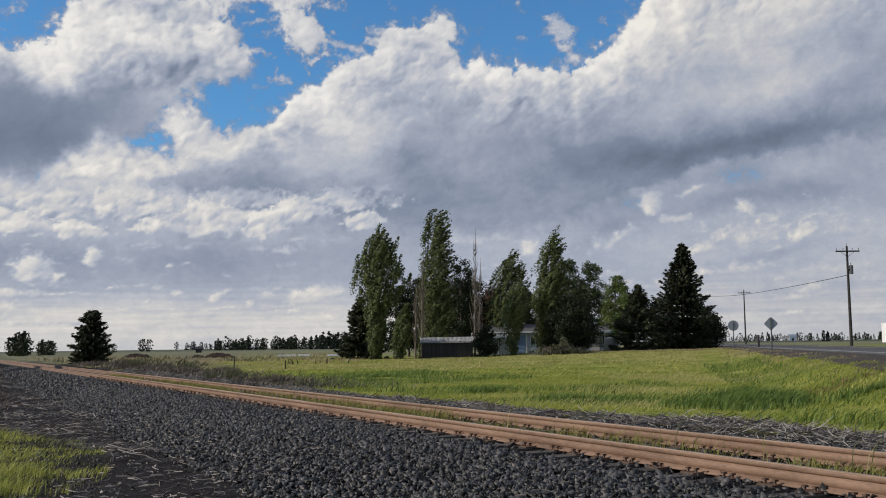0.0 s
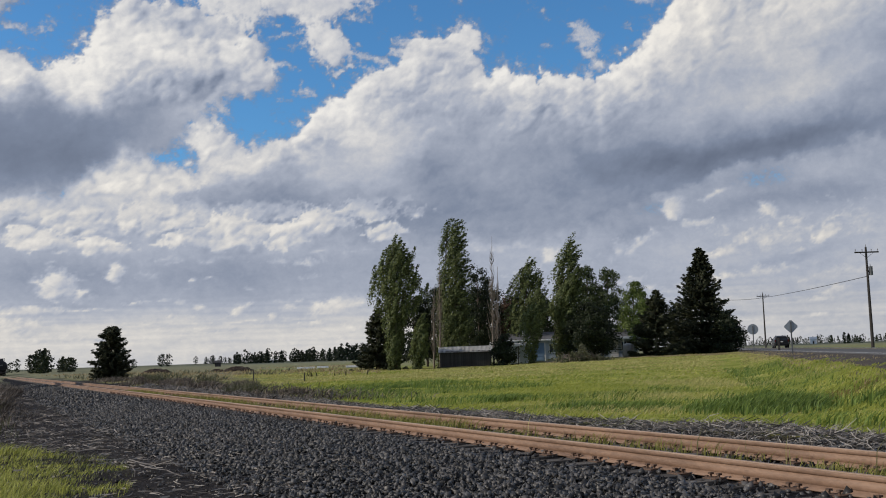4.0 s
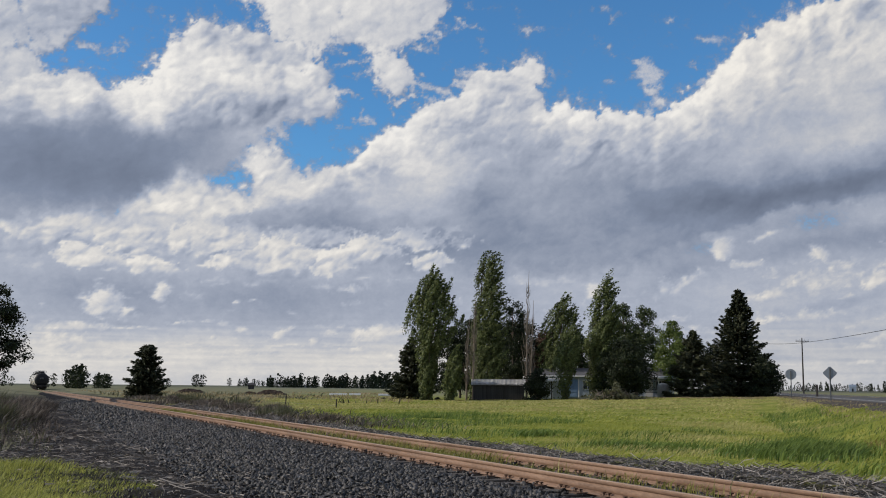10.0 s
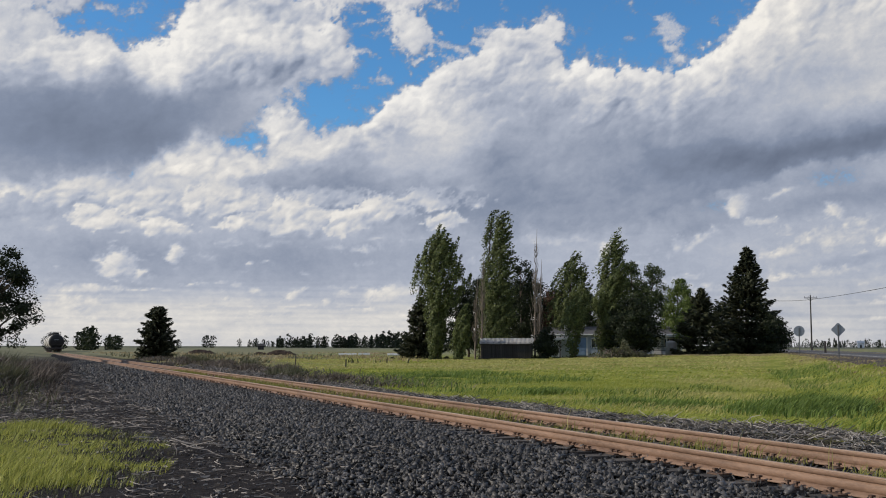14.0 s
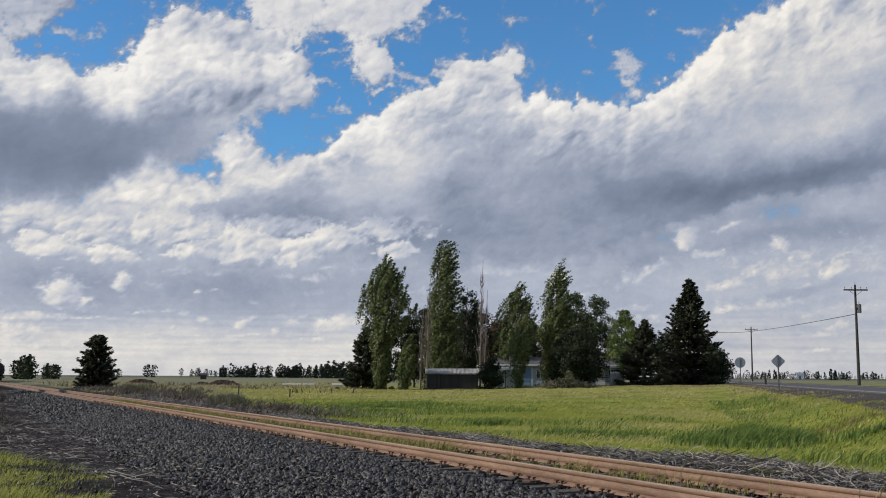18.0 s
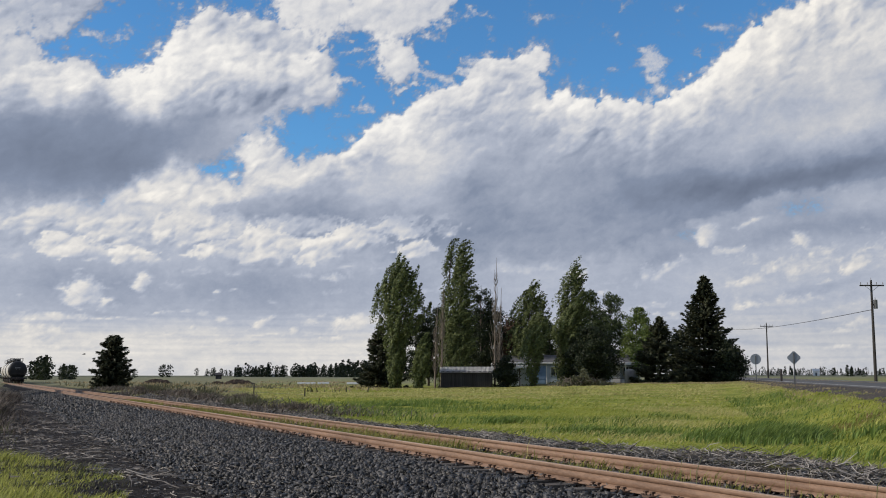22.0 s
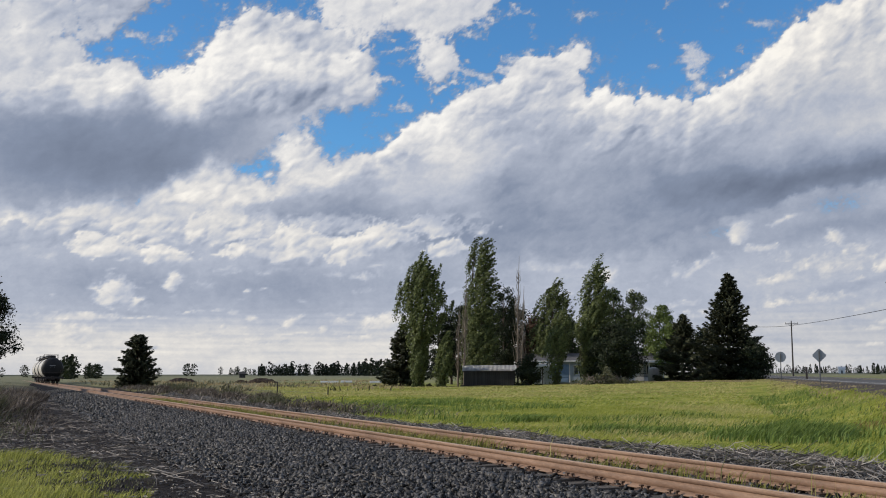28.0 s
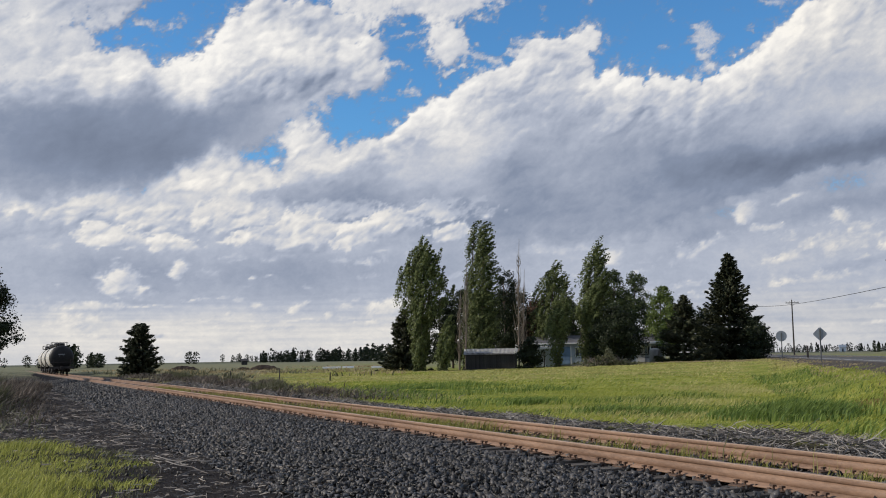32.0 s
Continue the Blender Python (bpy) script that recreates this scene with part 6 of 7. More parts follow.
def brush():
    rng = np.random.default_rng(61)
    # dry brush on the bank beside the track
    Y = rng.uniform(30, 85, 15000)
    X = rng.normal(-1.8, 2.2, 15000)
    k = X < 1.4 + 0.03 * (Y - 30) + 0.5 * patchy(X, Y, 0.5, 20)
    blades("bank_brush", X[k], Y[k], 0.1, 0.5, 0.035, M_brush, "tangled dry brown brush on the bank", 62, 0.3, None, "brush", 0.9)
    X2, Y2 = rng.normal(-2.2, 1.8, 7000), rng.uniform(27, 62, 7000)
    k = X2 < 1.2
    blades("bank_weeds", X2[k], Y2[k], 0.12, 0.42, 0.035, M_sage, "grey-green weeds on the brushy bank", 63, 0.3, None, "weeds", 0.8)
    X3, Y3 = rng.normal(-4.2, 1.3, 7000), rng.uniform(26, 66, 7000)
    blades("bank_grass", X3, Y3, 0.12, 0.4, 0.03, M_grass_verge, "yellow-green grass on the brushy bank", 69, 0.5, None, "grass", 0.5)
    # scattered tufts in the rough field
    X4, Y4 = wedge(rng, 9000, 1.5, 21, 84, 200)
    k = (X4 > 12) & (patchy(X4, Y4, 0.12, 24) > 0.5)
    blades("field_tufts", X4[k], Y4[k], 0.08, 0.34, 0.13, M_tanstraw, "tan tufts of dry grass in the rough field", 70, 0.5, None, "grass", 0.5)
    k = (X4 > 11.5) & (patchy(X4, Y4, 0.2, 25) > 0.72) & (Y4 < 150)
    blades("field_weeds", X4[k], Y4[k], 0.2, 0.6, 0.12, M_sage, "grey-green weeds in the rough field", 74, 0.3, None, "weeds", 0.8)
    # grey weeds beyond the rails
    Y = 36 + 70 * rng.uniform(0, 1, 9000)
    X = rng.normal(12.2, 1.3, 9000) + 0.02 * (Y - 40)
    k = (X > 10.2) & (patchy(X, Y, 0.3, 12) > 0.48)
    blades("trackside_weeds", X[k], Y[k], 0.1, 0.42, 0.06, M_brush, "grey dry weeds along the far side of the track", 64, 0.25, None, "weeds", 0.9)
    blades("trackside_greens", X[k][::2] + 0.8, Y[k][::2], 0.08, 0.34, 0.06, M_sage, "grey-green weeds along the meadow's edge", 65, 0.25, None, "weeds", 0.9)


brush()


def rusty_patch():
    rng = np.random.default_rng(66)
    X, Y = polar(45.2, 29).x + rng.normal(0, 1.1, 420), polar(45.2, 29).y + rng.normal(0, 0.7, 420)
    blades("rusty_weeds", X, Y, 0.08, 0.2, 0.03, M_rustweed, "rust-brown weeds among the ditch grass", 67, 0.5, None, "weeds")
    X, Y = polar(48.3, 28).x + rng.normal(0, 0.8, 900), polar(48.3, 28).y + rng.normal(0, 0.5, 900)
    blades("yellow_weeds", X, Y, 0.12, 0.34, 0.03, M_grass_verge, "yellow-green weeds among the ditch grass", 68, 0.5, None, "weeds")


M_rustweed = foliage("rust_brown_weed", (0.1, 0.08, 0.025), (0.27, 0.19, 0.07), scale=0.5)
rusty_patch()


def twig_bush(az, d, H, R, seed, material, label):
    """A dry bush of thin crossing stems."""
    rng = np.random.default_rng(seed)
    q = polar(az, d)
    root = thing("dry_bush", pose(q.x, q.y, ground_z(q.x, q.y) - 0.05), label, "bush")
    n = 900
    a, r = rng.uniform(0, 2 * math.pi, n), R * 0.75 * np.sqrt(rng.uniform(0, 1, n))
    base = np.stack([r * np.cos(a), r * np.sin(a), 0 * a], -1)
    h = (H * rng.uniform(0.35, 1.0, n) * (1.1 - 0.55 * r / R))[:, None]
    way = base * 0.35 / R + WIND * rng.uniform(0, 0.45, (n, 1)) + rng.normal(0, 0.35, (n, 3)) * [1, 1, 0]
    side = rng.normal(size=(n, 3)) * [1, 1, 0]
    w = side / np.linalg.norm(side, axis=1, keepdims=True) * 0.014
    mid = base + h * (np.array([0, 0, 0.55]) + way * 0.4)
    tip = base + h * (np.array([0, 0, 1.0]) + way * 0.9)
    V = np.stack([base - w, base + w, mid + w * 0.8, mid - w * 0.8, tip + w * 0.3, tip - w * 0.3], 1).reshape(-1, 3)
    b = 6 * np.arange(n)[:, None]
    part("brushwood", mesh_np("brushwood", V, np.concatenate([b + [0, 1, 2, 3], b + [3, 2, 4, 5]]), material), material, root)


def bank_shrubs():
    for i, (az, d, H, R) in enumerate(((-1.6, 40, 0.9, 1.0), (0.2, 46, 0.85, 1.1), (-0.6, 55, 1.0, 1.2), (1.4, 52, 0.8, 0.9), (0.9, 62, 1.0, 1.1), (-2.6, 36, 0.9, 0.9), (1.9, 66, 0.9, 1.0), (1.0, 42, 0.7, 0.9), (-0.6, 38, 0.8, 1.0))):
        twig_bush(az, d, H, R, 600 + i, M_sage if i % 3 == 2 else M_brush, "dry grey-green weed bush on the bank" if i % 3 == 2 else "dry brown twiggy bush on the bank")
    for i in range(14):
        y = 44 + 4.2 * i
        x = 12.0 + 0.03 * (y - 44) + (0.9, -0.4, 0.3, 1.4, 0.0)[i % 5]
        twig_bush(math.degrees(math.atan2(x, y)), math.hypot(x, y), (0.5, 0.75, 0.4, 0.6)[i % 4], (0.9, 1.2, 0.8)[i % 3], 640 + i, M_sage if i % 4 == 1 else M_brush, "dry scrubby bush beside the track")


bank_shrubs()


def brush_pile():
    q = polar(32.1, 97)
    rng = np.random.default_rng(71)
    ob = thing("brush_pile", pose(q.x, q.y, ground_z(q.x, q.y), 0, 0, -32.1), "heap of cut branches and dry weeds before the house", "brush pile")
    bm = bmesh.new()
    for i in range(150):
        x = rng.uniform(-2.2, 2.2)
        h = (1.0 - (abs(x + 0.5) / 2.8) ** 2) * 1.0
        a = rng.uniform(0, 2 * math.pi)
        s = np.array([x, rng.normal(0, 0.5), rng.uniform(0, 0.5) * h])
        e = s + np.array([math.cos(a) * 0.6, math.sin(a) * 0.5, rng.uniform(0.1, 0.9) * h])
        stem([s, (s + e) / 2 + rng.normal(0, 0.08, 3), e], 0.025, 0.01, bm, 4)
    part("cut_branch", bm, M_palebark, ob)
    X = rng.normal(0, 1.15, 2600)
    P = np.stack([X, rng.normal(0, 0.5, 2600), rng.uniform(0, 1, 2600) * np.maximum(0.3, 1.5 - 0.4 * np.abs(X + 0.4)) * (0.3 + 0.85 * patchy(X, 0 * X, 2.2, 72))], -1)
    V, F = leaf_quads(P, 0.22, rng)
    part("dry_growth", mesh_np("dry_growth", V, F, M_sage), M_sage, ob)


brush_pile()


# ---- distance ----
def far_wood(name, az0, az1, d, h0, h1, count, label, seed, leaf=None, conifer=0.4):
    rng = np.random.default_rng(seed)
    P, S = [], []
    for i in range(count):
        az = rng.uniform(az0, az1)
        dd = d * rng.uniform(0.94, 1.08)
        q = polar(az, dd)
        z = ground_z(q.x, q.y)
        H = rng.uniform(h0, h1) * (1.25 if rng.uniform() < 0.12 else 1)
        m = 90
        f = rng.uniform(0, 1, m)
        if rng.uniform() < conifer:
            R = 0.24 * H * (1 - f) + 0.04 * H
        else:
            R = 0.36 * H * np.sqrt(np.clip(1 - (2 * f - 1) ** 2, 0.05, 1))
        a = rng.uniform(0, 2 * math.pi, m)
        rr = R * np.sqrt(rng.uniform(0, 1, m))
        P.append(np.stack([q.x + rr * np.cos(a), q.y + rr * np.sin(a), z + f * H], -1))
        S.append(np.full(m, 0.155 * H))
    P, S = np.concatenate(P), np.concatenate(S)
    n = len(P)
    t = unit(rng.normal(size=(n, 3)))
    b = unit(np.cross(t, rng.normal(size=(n, 3))))
    s = (S * rng.uniform(0.6, 1.3, n))[:, None]
    V = np.stack([P - t * s * 0.5, P + b * s * 0.35, P + t * s * 0.5, P - b * s * 0.35], 1).reshape(-1, 3)
    lf = leaf or M_leaf_dark_shaded
    return tagged(new(name, mesh_np(name, V, np.arange(4 * n).reshape(-1, 4), lf)), label, "trees", kind="stuff")


far_wood("distant_trees", 13.2, 21.5, 600, 3.6, 6.5, 150, "dark line of distant trees across the fields", 81)
far_wood("distant_trees", 18.2, 25.0, 520, 5.0, 8.5, 70, "dark line of distant trees behind the grove", 82)
far_wood("distant_trees", 10.8, 15.0, 800, 3.0, 5.5, 36, "low line of distant trees on the horizon", 83)
far_wood("distant_trees", 38.5, 62.0, 760, 1.8, 5.2, 420, "row of distant trees beyond the road", 84, conifer=0.75)
far_wood("distant_trees", 45.3, 46.4, 420, 2.6, 4.2, 6, "dark clump of trees beyond the road", 85, conifer=1.0)
far_wood("distant_trees", 3.0, 3.9, 290, 4.0, 6.4, 16, "clump of leafy trees beside the distant track", 86, M_leaf_dark_shaded, 0.0)
far_wood("distant_trees", 4.3, 5.1, 310, 2.6, 4.0, 16, "clump of leafy trees beside the distant track", 87, M_leaf_dark_shaded, 0.0)
far_wood("distant_trees", 9.3, 9.9, 520, 4.5, 6.5, 4, "lone distant trees in the fields", 88, M_leaf_dark_shaded, 0.1)
far_wood("distant_trees", 7.9, 8.2, 420, 2.5, 3.0, 2, "lone distant tree in the fields", 89, M_leaf_dark_shaded, 0.1)
far_wood("distant_trees", -12, 2.4, 420, 2.5, 5.0, 40, "hazy trees along the distant track", 90, M_leaf_dark_shaded, 0.1)
far_wood("distant_trees", 62, 348, 900, 4, 9, 260, "ring of distant trees round the plain", 91)


def barn(az, d, w, h, material, label, roofing=None):
    q = polar(az, d)
    ob = thing("barn", pose(q.x, q.y, ground_z(q.x, q.y) - 0.1, 0, 0, -az), label, "barn")
    part("wall", box(-w / 2, w / 2, 0, w * 0.7, 0, h * 0.68), material, ob)
    prof = [(-0.3, h * 0.66), (w * 0.35, h), (w * 0.7 + 0.3, h * 0.66), (w * 0.35, h - 0.25)]
    part("roof", loft([[(x, y, z) for y, z in prof] for x in (-w / 2 - 0.3, w / 2 + 0.3)]), roofing or M_tin, ob)
    part("door", box(-w * 0.12, w * 0.12, -0.06, 0.02, 0, h * 0.45), M_boards, ob)


barn(17.3, 640, 3.9, 3.7, M_trimwhite, "small white barn far across the fields")
barn(15.4, 640, 6.2, 2.0, M_concrete, "low pale farm building far across the fields")
barn(43.9, 640, 3.6, 4.0, M_trimwhite, "pale farm building beyond the road")
barn(12.35, 330, 1.8, 2.0, M_boards, "small dark hut far in the fields", M_boards)


def storage_tank(az, d, r, h):
    """An upright tank with a low cone on top."""
    q = polar(az, d)
    ob = thing("storage_tank", pose(q.x, q.y, ground_z(q.x, q.y) - 0.1), "white round storage tank beyond the road", "tank")
    part("wall", tube((0, 0, 0), (0, 0, h * 0.86), r, None, 28), M_trimwhite, ob)
    part("roof", tube((0, 0, h * 0.86), (0, 0, h), r * 1.02, r * 0.25, 28), M_tin, ob)


storage_tank(48.9, 250, 3.2, 5.0)


def pipe_stack(az, d, L):
    q = polar(az, d)
    ob = thing("pipe_stack", pose(q.x, q.y, ground_z(q.x, q.y), 0, 0, -az + 4), "pale stack of irrigation pipes lying in the field", "pipe stack")
    for i, (y, z) in enumerate(((-0.18, 0.08), (0, 0.08), (0.18, 0.08), (-0.09, 0.22), (0.09, 0.22))):
        part("pipe", tube((-L / 2 + 0.15 * (i % 3), y, z), (L / 2 - 0.2 * (i % 2), y, z), 0.08, None, 8), M_trimwhite, ob)


for az, d, L in ((17.0, 152, 2.6), (17.9, 156, 1.7), (19.5, 150, 1.8)):
    pipe_stack(az, d, L)


def soil_mound(az, d, w, h):
    q = polar(az, d)
    n = 26
    rng = np.random.default_rng(95)
    bm = bmesh.new()
    bmesh.ops.create_grid(bm, x_segments=n, y_segments=12, size=1)
    for v in bm.verts:
        k = max(0, 1 - v.co.x ** 2) * max(0, 1 - v.co.y ** 2)
        v.co = Vector((v.co.x * w / 2, v.co.y * w * 0.2, h * k ** 0.7 * (0.75 + 0.35 * rng.uniform()) - 0.1))
    ob = part("soil_mound", bm, M_heap, None, m=pose(q.x, q.y, ground_z(q.x, q.y), 0, 0, -az))
    tagged(ob, "long heap of brown soil in the field", "soil mound")


M_heap = surface("brown_soil_mound", (0.025, 0.018, 0.014), (0.085, 0.058, 0.042), scale=1.5, fine=12, rough=0.95, bump=0.6, dist=0.1)
soil_mound(13.4, 150, 4.6, 0.8)
soil_mound(12.3, 152, 2.4, 0.55)
soil_mound(9.2, 170, 5.0, 0.8)


def field_fence():
    ob = thing("field_fence", pose(0, 0, 0), "weathered fence posts with wire at the meadow's edge", "fence")
    tops = []
    for i, az in enumerate((11.6, 14.2, 16.9)):
        q = polar(az, 84 - 7.0 * i)
        z = ground_z(q.x, q.y)
        part("fence_post", stem([(q.x, q.y, z - 0.3), (q.x + 0.03, q.y, z + 0.6 + 0.2 * (i % 2))], 0.05, 0.04, None, 7), M_pole, ob)
        tops.append(Vector((q.x, q.y, z + 0.55)))
    for dz in (0.0, -0.4):
        part("wire", stem([t + Vector((0, 0, dz)) for t in tops], 0.006, 0.006, None, 4), M_steelpost, ob)


field_fence()


# ---- train of tank cars ----
M_tankwhite = surface("cream_tank_paint", (0.4, 0.38, 0.34), (0.62, 0.59, 0.53), scale=0.8, fine=8, rough=0.5, bump=0.05)
M_tankblack = surface("grimy_black_tank_paint", (0.005, 0.005, 0.006), (0.018, 0.0175, 0.018), scale=1.2, fine=12, rough=0.5, bump=0.08)
M_wheel = surface("dark_bogie_steel", (0.02, 0.018, 0.017), (0.07, 0.06, 0.055), scale=4, fine=20, rough=0.7, bump=0.2)
CAR = 13.0


def ring(r, y, zc, n=36):
    return [(r * math.cos(a), y, zc + r * math.sin(a)) for a in np.linspace(0, 2 * math.pi, n, endpoint=False)]


def tank_car():
    """Length along y, front coupler face at y = 0; z = 0 at the rail head."""
    ob = thing("tank_car", pose(0, 0, 0), "railway tank car with cream shell and black domed end", "tank car", "tank cars of the train")
    zc, R = 2.12, 1.45
    L0, L1 = 0.95, CAR - 0.95
    part("shell", loft([ring(R, y, zc) for y in np.linspace(L0 + 0.9, L1 - 0.9, 9)], caps=False), M_tankwhite, ob, "cream painted tank shell", shade=True)
    for sgn, y in ((-1, L0 + 0.9), (1, L1 - 0.9)):
        rows = [(R, 0.0), (R + 0.006, 0.02), (R + 0.004, 0.35), (R * 0.97, 0.5), (R * 0.88, 0.64), (R * 0.7, 0.77), (R * 0.45, 0.86), (R * 0.18, 0.9), (0.02, 0.905)]
        head = part("tank_head", loft([ring(r, y + sgn * d, zc) for r, d in rows], caps=False), M_tankblack, ob, "black domed tank end", shade=True)
        for k, w in ((0.32, 0.75), (0.1, 0.5)):
            part("marking", box(-w / 2, w / 2, y + sgn * 0.87 - 0.03, y + sgn * 0.87 + 0.03, zc + k, zc + k + 0.1), M_marking, head)
    for y in (3.8, 6.5, 9.2):
        part("band", loft([ring(R + 0.012, y + e, zc) for e in (-0.07, 0.07)], caps=False), M_tankblack, ob)
    dome = part("manway", tube((0, CAR / 2, zc + R - 0.12), (0, CAR / 2, zc + R + 0.34), 0.7, 0.66, 20), M_tankblack, ob)
    part("manway_lid", tube((0, CAR / 2, zc + R + 0.34), (0, CAR / 2, zc + R + 0.42), 0.7, 0.5, 20), M_tankblack, dome)
    for x, y in ((-0.2, 5.2), (0.25, 7.9), (0.0, 5.5)):
        part("valve", tube((x, y, zc + R - 0.1), (x, y, zc + R + 0.3), 0.09, 0.07, 10), M_tankblack, ob)
    plat = part("platform", box(-0.95, 0.95, CAR / 2 - 1.6, CAR / 2 + 1.6, zc + R - 0.02, zc + R + 0.03), M_wheel, ob)
    for x in (-0.95, 0.95):
        for y in (-1.6, 0, 1.6):
            part("railing_post", tube((x, CAR / 2 + y, zc + R + 0.05), (x, CAR / 2 + y, zc + R + 0.5), 0.02, None, 6), M_wheel, plat)
        part("handrail", tube((x, CAR / 2 - 1.6, zc + R + 0.5), (x, CAR / 2 + 1.6, zc + R + 0.5), 0.02, None, 6), M_wheel, plat)
    for y in (-1.6, 1.6):
        part("handrail", tube((-0.95, CAR / 2 + y, zc + R + 0.5), (0.95, CAR / 2 + y, zc + R + 0.5), 0.02, None, 6), M_wheel, plat)
    part("sill", box(-0.3, 0.3, 0.35, CAR - 0.35, 0.52, 0.9, 0.03), M_wheel, ob)
    for sgn, y in ((1, 0.35), (-1, CAR - 0.35)):
        part("end_beam", box(-1.45, 1.45, min(y, y + sgn * 0.3), max(y, y + sgn * 0.3), 0.7, 0.92, 0.02), M_wheel, ob)
        part("end_platform", box(-1.4, 1.4, min(y + sgn * 0.05, y + sgn * 1.0), max(y + sgn * 0.05, y + sgn * 1.0), 0.92, 0.97), M_wheel, ob)
        for x in (-1.35, 1.35):
            bm = bmesh.new()
            for dx in (0, 0.35 if x < 0 else -0.35):
                tube((x + dx, y, 0.45), (x + dx, y, 1.9), 0.022, None, 6, bm)
            for z in (0.5, 0.82, 1.14, 1.46, 1.78):
                tube((x, y, z), (x + (0.35 if x < 0 else -0.35), y, z), 0.018, None, 6, bm)
            part("ladder", bm, M_wheel, ob)
        part("handrail", tube((-1.35, y, 1.5), (1.35, y, 1.5), 0.025, None, 6), M_wheel, ob)
        cp = box(-0.12, 0.12, min(y, y - sgn * 0.5), max(y, y - sgn * 0.5), 0.75, 1.0, 0.04)
        box(-0.2, 0.16, min(y - sgn * 0.5, y - sgn * 0.3), max(y - sgn * 0.5, y - sgn * 0.3), 0.68, 1.05, 0.05, cp)
        part("coupler", cp, M_wheel, ob)
    for y in (2.6, CAR - 2.6):
        for x in (-0.98, 0.98):
            fr = box(x - 0.09, x + 0.09, y - 1.25, y + 1.25, 0.42, 0.62, 0.03)
            box(x - 0.1, x + 0.1, y - 0.45, y + 0.45, 0.25, 0.78, 0.04, fr)
            part("bogie_frame", fr, M_wheel, ob)
            for k in (-0.14, 0.0, 0.14):
                part("spring", tube((x, y + k, 0.36), (x, y + k, 0.62), 0.06, None, 8), M_iron, ob)
        part("bolster", box(-1.0, 1.0, y - 0.2, y + 0.2, 0.55, 0.85, 0.03), M_wheel, ob)
        for dy in (-0.89, 0.89):
            part("axle", tube((-1.05, y + dy, 0.46), (1.05, y + dy, 0.46), 0.08, None, 10), M_wheel, ob)
            for x in (-0.75, 0.75):
                bm = tube((x - 0.065, y + dy, 0.46), (x + 0.065, y + dy, 0.46), 0.46, 0.45, 24)
                ins = 0.075 if x < 0 else -0.075
                tube((x + ins - 0.015, y + dy, 0.46), (x + ins + 0.015, y + dy, 0.46), 0.49, 0.49, 24, bm)
                part("wheel", bm, M_wheel, ob)
    return ob


M_marking = surface("faded_grey_stencil", (0.2, 0.2, 0.2), (0.3, 0.3, 0.3), scale=6, rough=0.7, bump=0.0)
tank_first = tank_car()
TRAIN = [tank_first] + [copy_thing(tank_first, pose(0, 0, 0)) for _ in range(2)]

# ---- dark car on the road ----
M_carpaint = surface("black_car_paint", (0.004, 0.0045, 0.0055), (0.009, 0.0095, 0.011), scale=1, fine=10, rough=0.35, bump=0.0, spec=0.3)
M_tyre = surface("tyre_rubber", (0.012, 0.012, 0.012), (0.03, 0.03, 0.03), scale=10, rough=0.85, bump=0.2)
M_chrome = surface("alloy_metal", (0.35, 0.35, 0.36), (0.5, 0.5, 0.5), scale=6, rough=0.35, bump=0.0, metal=0.9)
M_taillight = surface("red_tail_lens", (0.06, 0.006, 0.006), (0.1, 0.01, 0.01), scale=8, rough=0.2, bump=0.0)
M_plate = surface("pale_number_plate", (0.5, 0.5, 0.5), (0.65, 0.65, 0.62), scale=6, rough=0.5, bump=0.0)


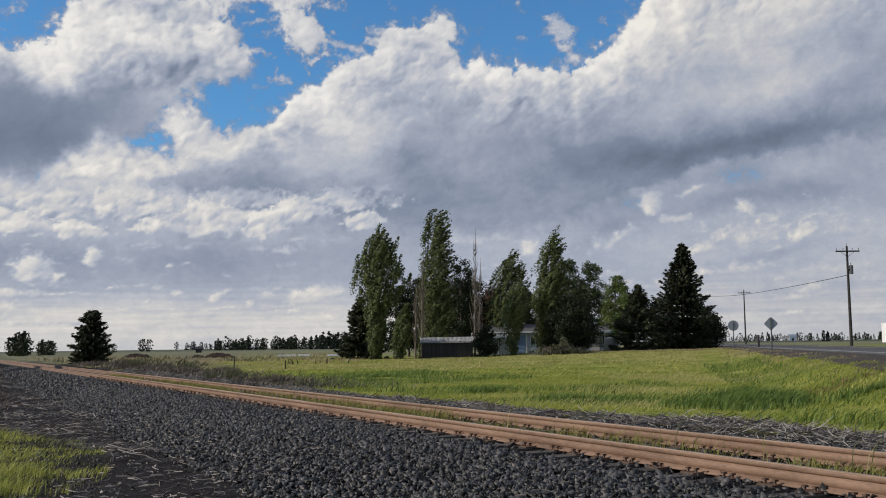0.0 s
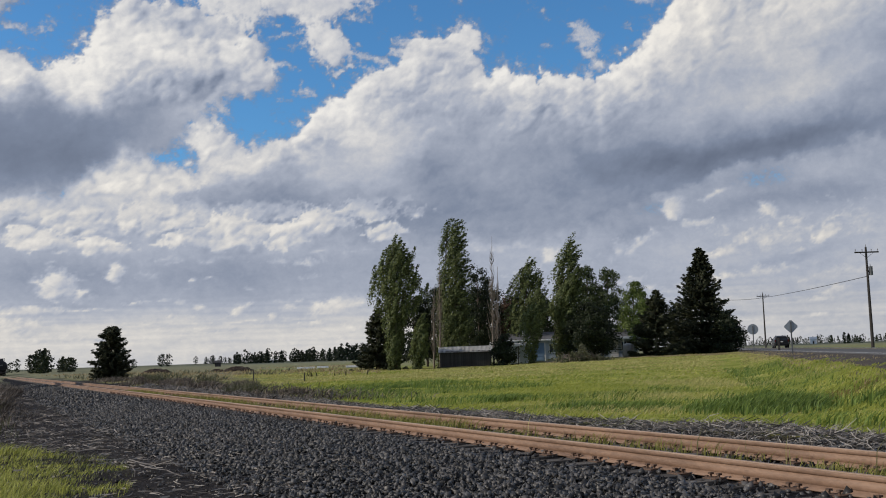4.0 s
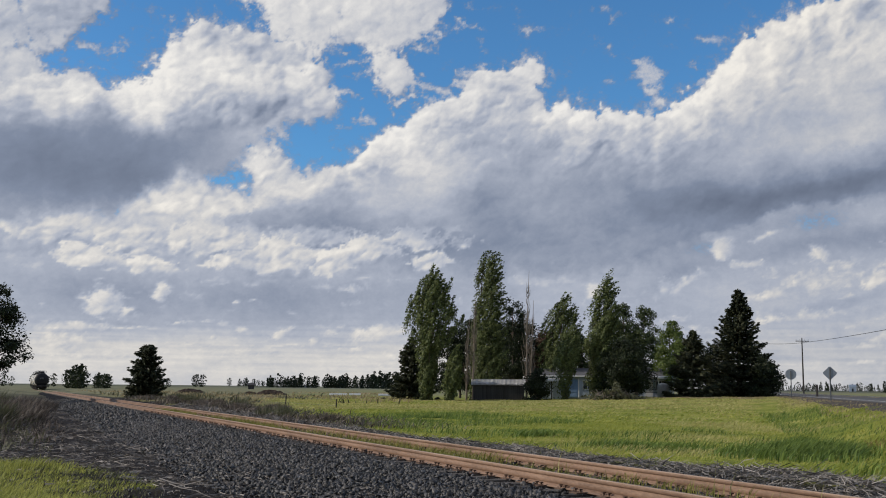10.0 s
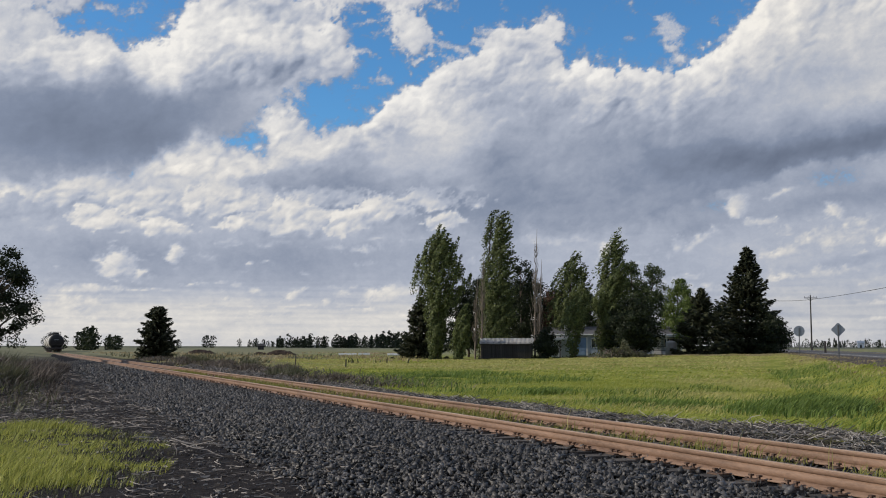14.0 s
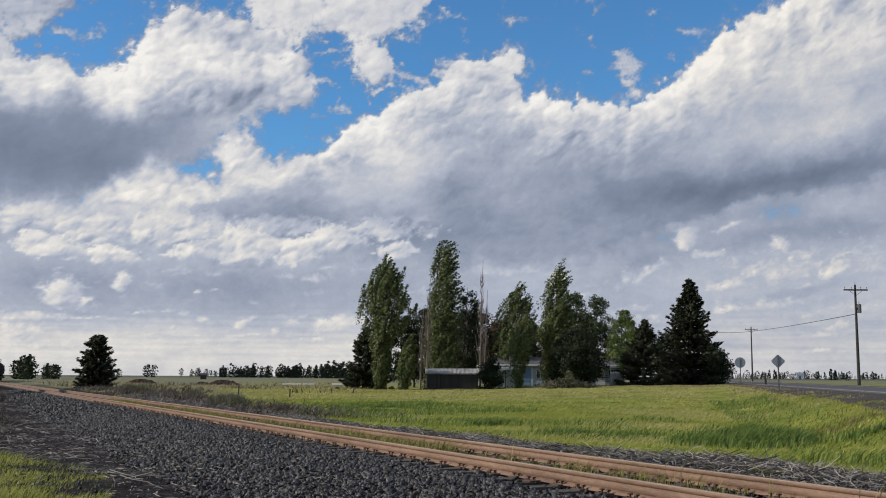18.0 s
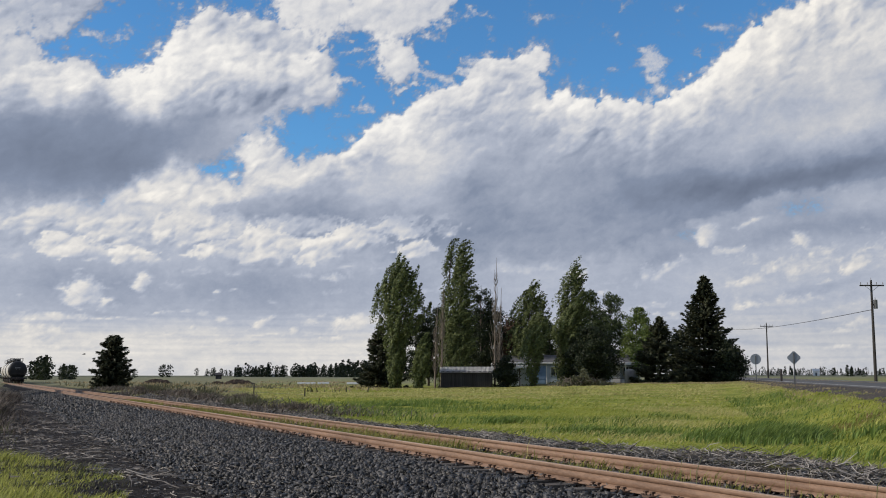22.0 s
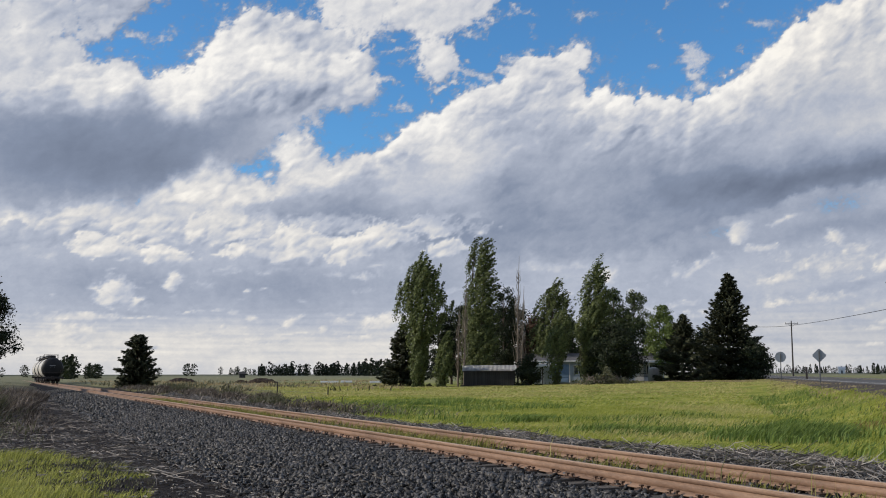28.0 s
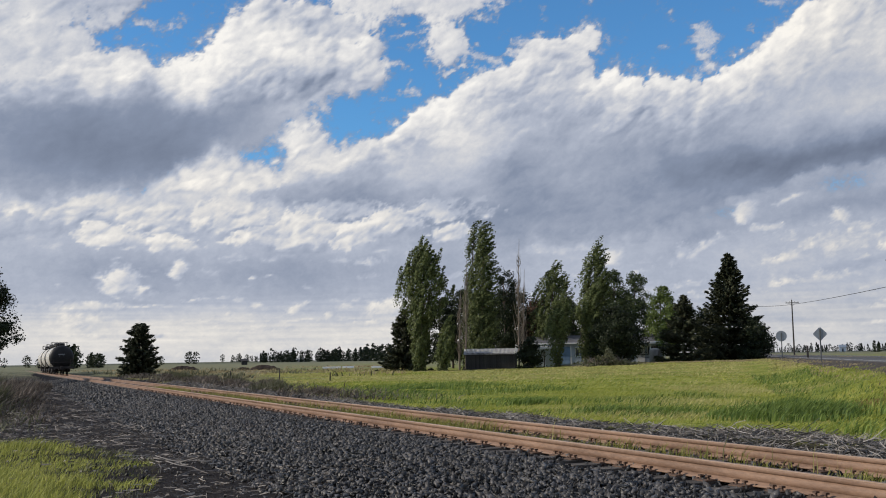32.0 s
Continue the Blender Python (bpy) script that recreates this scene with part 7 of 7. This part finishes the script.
def suv():
    """Facing +y; z = 0 on the road."""
    ob = thing("suv", pose(0, 0, 0), "black sport utility car driving away on the road", "car")

    def section(y, half, z0, z1, top_half, belt):
        k = [(-half * 0.9, z0), (half * 0.9, z0), (half, z0 + 0.2), (half, belt - 0.12), (half * 0.97, belt), (top_half, z1 - 0.1), (top_half * 0.88, z1), (-top_half * 0.88, z1), (-top_half, z1 - 0.1), (-half * 0.97, belt), (-half, belt - 0.12), (-half, z0 + 0.2)]
        return [(x, y, z) for x, z in k]

    rows = [section(-2.35, 0.8, 0.5, 0.98, 0.78, 0.9), section(-2.3, 0.88, 0.42, 1.1, 0.8, 1.0), section(-2.18, 0.9, 0.36, 1.55, 0.68, 1.08), section(-1.9, 0.91, 0.32, 1.66, 0.68, 1.06), section(-0.6, 0.92, 0.3, 1.7, 0.7, 1.06), section(0.35, 0.92, 0.3, 1.66, 0.69, 1.06),
            section(1.05, 0.94, 0.32, 1.18, 0.8, 1.06), section(1.95, 0.92, 0.34, 1.08, 0.8, 1.0), section(2.3, 0.84, 0.42, 0.95, 0.74, 0.88), section(2.38, 0.75, 0.5, 0.8, 0.68, 0.75)]
    part("body", loft(rows), M_carpaint, ob)
    bm = bmesh.new()
    vs = [bm.verts.new(c) for c in ((-0.74, -2.31, 1.14), (0.74, -2.31, 1.14), (0.6, -2.16, 1.5), (-0.6, -2.16, 1.5))]
    bm.faces.new(vs)
    bmesh.ops.solidify(bm, geom=bm.faces[:], thickness=0.02)
    part("rear_window", bm, M_glass, ob)
    for s in (-1, 1):
        for y0, y1, t0, t1 in ((-1.95, -1.15, -1.85, -1.15), (-1.05, -0.15, -1.05, -0.15), (-0.05, 0.75, -0.05, 0.3)):
            bm = bmesh.new()
            vs = [bm.verts.new(c) for c in ((s * 0.945, y0, 1.13), (s * 0.945, y1, 1.13), (s * 0.765, t1, 1.6), (s * 0.765, t0, 1.6))]
            bm.faces.new(vs)
            bmesh.ops.solidify(bm, geom=bm.faces[:], thickness=0.015)
            part("side_window", bm, M_glass, ob)
        part("tail_light", box(s * 0.86 - 0.07, s * 0.86 + 0.07, -2.36, -2.24, 0.85, 1.15, 0.02), M_taillight, ob)
        part("roof_rail", tube((s * 0.6, -1.8, 1.76), (s * 0.6, 0.3, 1.76), 0.022, None, 6), M_chrome, ob)
        part("mirror", box(s * 0.95, s * 0.95 + s * 0.2, 0.55, 0.68, 1.08, 1.24, 0.03) if s > 0 else box(-1.15, -0.95, 0.55, 0.68, 1.08, 1.24, 0.03), M_carpaint, ob)
        for y in (-1.4, 1.45):
            w = part("wheel", tube((s * 0.98, y, 0.37), (s * 0.74, y, 0.37), 0.37, None, 22), M_tyre, ob)
            part("rim", tube((s * 0.985, y, 0.37), (s * 0.97, y, 0.37), 0.24, 0.22, 16), M_chrome, w)
    part("bumper", box(-0.9, 0.9, -2.46, -2.3, 0.4, 0.66, 0.05), M_carpaint, ob)
    part("number_plate", box(-0.16, 0.16, -2.385, -2.36, 0.78, 0.93, 0.01), M_plate, ob)
    part("windscreen", loft([[(-0.72, 0.98, 1.2), (0.72, 0.98, 1.2), (0.6, 0.45, 1.68), (-0.6, 0.45, 1.68)], [(-0.72, 1.0, 1.22), (0.72, 1.0, 1.22), (0.6, 0.47, 1.7), (-0.6, 0.47, 1.7)]]), M_glass, ob)
    return ob


car = suv()


# ---- bird ----
def swallow():
    M_bird = surface("dark_plumage", (0.012, 0.012, 0.014), (0.04, 0.038, 0.036), scale=30, rough=0.8, bump=0.0)
    ob = thing("bird", pose(0, 0, 0), "small dark bird flying low over the field", "bird")
    rows = [(0.004, 0.0), (0.016, 0.03), (0.026, 0.09), (0.023, 0.15), (0.01, 0.21), (0.004, 0.26)]
    part("body", loft([[(r * math.cos(a), 0.12 - d, r * math.sin(a)) for a in np.linspace(0, 2 * math.pi, 10, endpoint=False)] for r, d in rows]), M_bird, ob, shade=True)
    for s in (-1, 1):
        top = [(s * 0.02, 0.06, 0.015), (s * 0.08, 0.07, 0.04), (s * 0.16, 0.03, 0.05), (s * 0.08, 0.01, 0.036), (s * 0.02, -0.02, 0.012)]
        part("wing", loft([top, [(x, y, z + 0.006) for x, y, z in top]]), M_bird, ob)
    part("tail", loft([[(-0.012, -0.1, 0), (0.012, -0.1, 0), (0.035, -0.19, 0.0), (-0.035, -0.19, 0.0)], [(-0.012, -0.1, 0.005), (0.012, -0.1, 0.005), (0.035, -0.19, 0.004), (-0.035, -0.19, 0.004)]]), M_bird, ob)
    return ob


bird = swallow()
second_bird = copy_thing(bird, pose(0, 0, 0))

# ---- the sleepers, repeated ----
sleeper = sleeper_master()
jitter = random.Random(8)
for i in range(1, 102):
    copy_thing(sleeper, pose(TRACK_X + jitter.uniform(-0.05, 0.05), 2.0 + 0.53 * i, TIE_TOP - 0.18, 0, 0, jitter.uniform(-0.8, 0.8)))


def motions():
    # clouds drift to the right over the plain
    drift = Vector((math.sin(radians(113)), math.cos(radians(113)), 0)) * (136.0 / 32.0)
    walk(clouds, [(t, pose(*(drift * (t - 15.5)))) for t in (0, 8, 16, 24, 32)])
    # slender trees rock in the gusts
    for ob, az, at, seed in SWAYING:
        rows = []
        for i in range(33):
            k = 0.35 * math.sin(1.9 * i + seed) + 0.25 * math.sin(0.83 * i + 2.3 * seed)
            rows.append((float(i), pose(at.x, at.y, at.z, k * math.sin(radians(az)), k * math.cos(radians(az)), 0)))
        walk(ob, rows)
    # the tank cars roll towards the crossing
    for n, ob in enumerate(TRAIN):
        rows = [(t, pose(TRACK_X, y + n * (CAR + 0.35), RAIL_TOP)) for t, y in ((0, 278), (4, 262.5), (8, 246), (12, 228), (16, 209.5), (20, 190.5), (24, 172), (28, 154.5), (32, 138))]
        walk(ob, rows)
    # the car drives away
    rows = []
    for t in (0, 4, 8, 12, 16, 20, 24, 28, 32):
        s = 58.4 + 23.77 * t
        q = road_place(s, 13.9)
        rows.append((t, pose(q.x, q.y, float(road_z(s)) + 0.035, 0, 0, -ROAD_H)))
    walk(car, rows)
    # a bird crosses low over the field
    way = [(0, -30, 140, 1.2), (21, -30, 140, 1.2), (22, 5.5, 64, 1.15), (22.4, 8.05, 62, 1.3), (23.0, 12.4, 62, 1.62), (23.4, 15.4, 64, 1.9), (23.8, 18.2, 75, 1.75), (24.6, 21.5, 115, 1.0), (25.2, 23.3, 135, 0.6), (32, 23.4, 136, 0.6)]
    # another leaves the grove and flies off to the west
    west = [(0, 25, 136, 1.5), (13.2, 25, 136, 1.5), (14.0, 22.6, 110, 6.2), (14.6, 14.67, 90, 9.12), (14.8, 14.06, 98, 9.05), (15.0, 13.37, 106, 9.01), (15.2, 12.47, 114, 9.15), (15.4, 11.62, 122, 9.25), (15.5, 11.23, 130, 9.22), (17.0, -9.0, 190, 9.5), (32, -60.0, 400, 6.0)]
    for ob, track, heading in ((bird, way, -80), (second_bird, west, 75)):
        rows = []
        for t, az, d, el in track:
            q = polar(az, d, EYE_Z + d * math.tan(radians(el)))
            rows.append((t, pose(q.x, q.y, q.z, 0, 0, heading)))
        walk(ob, rows)


motions()
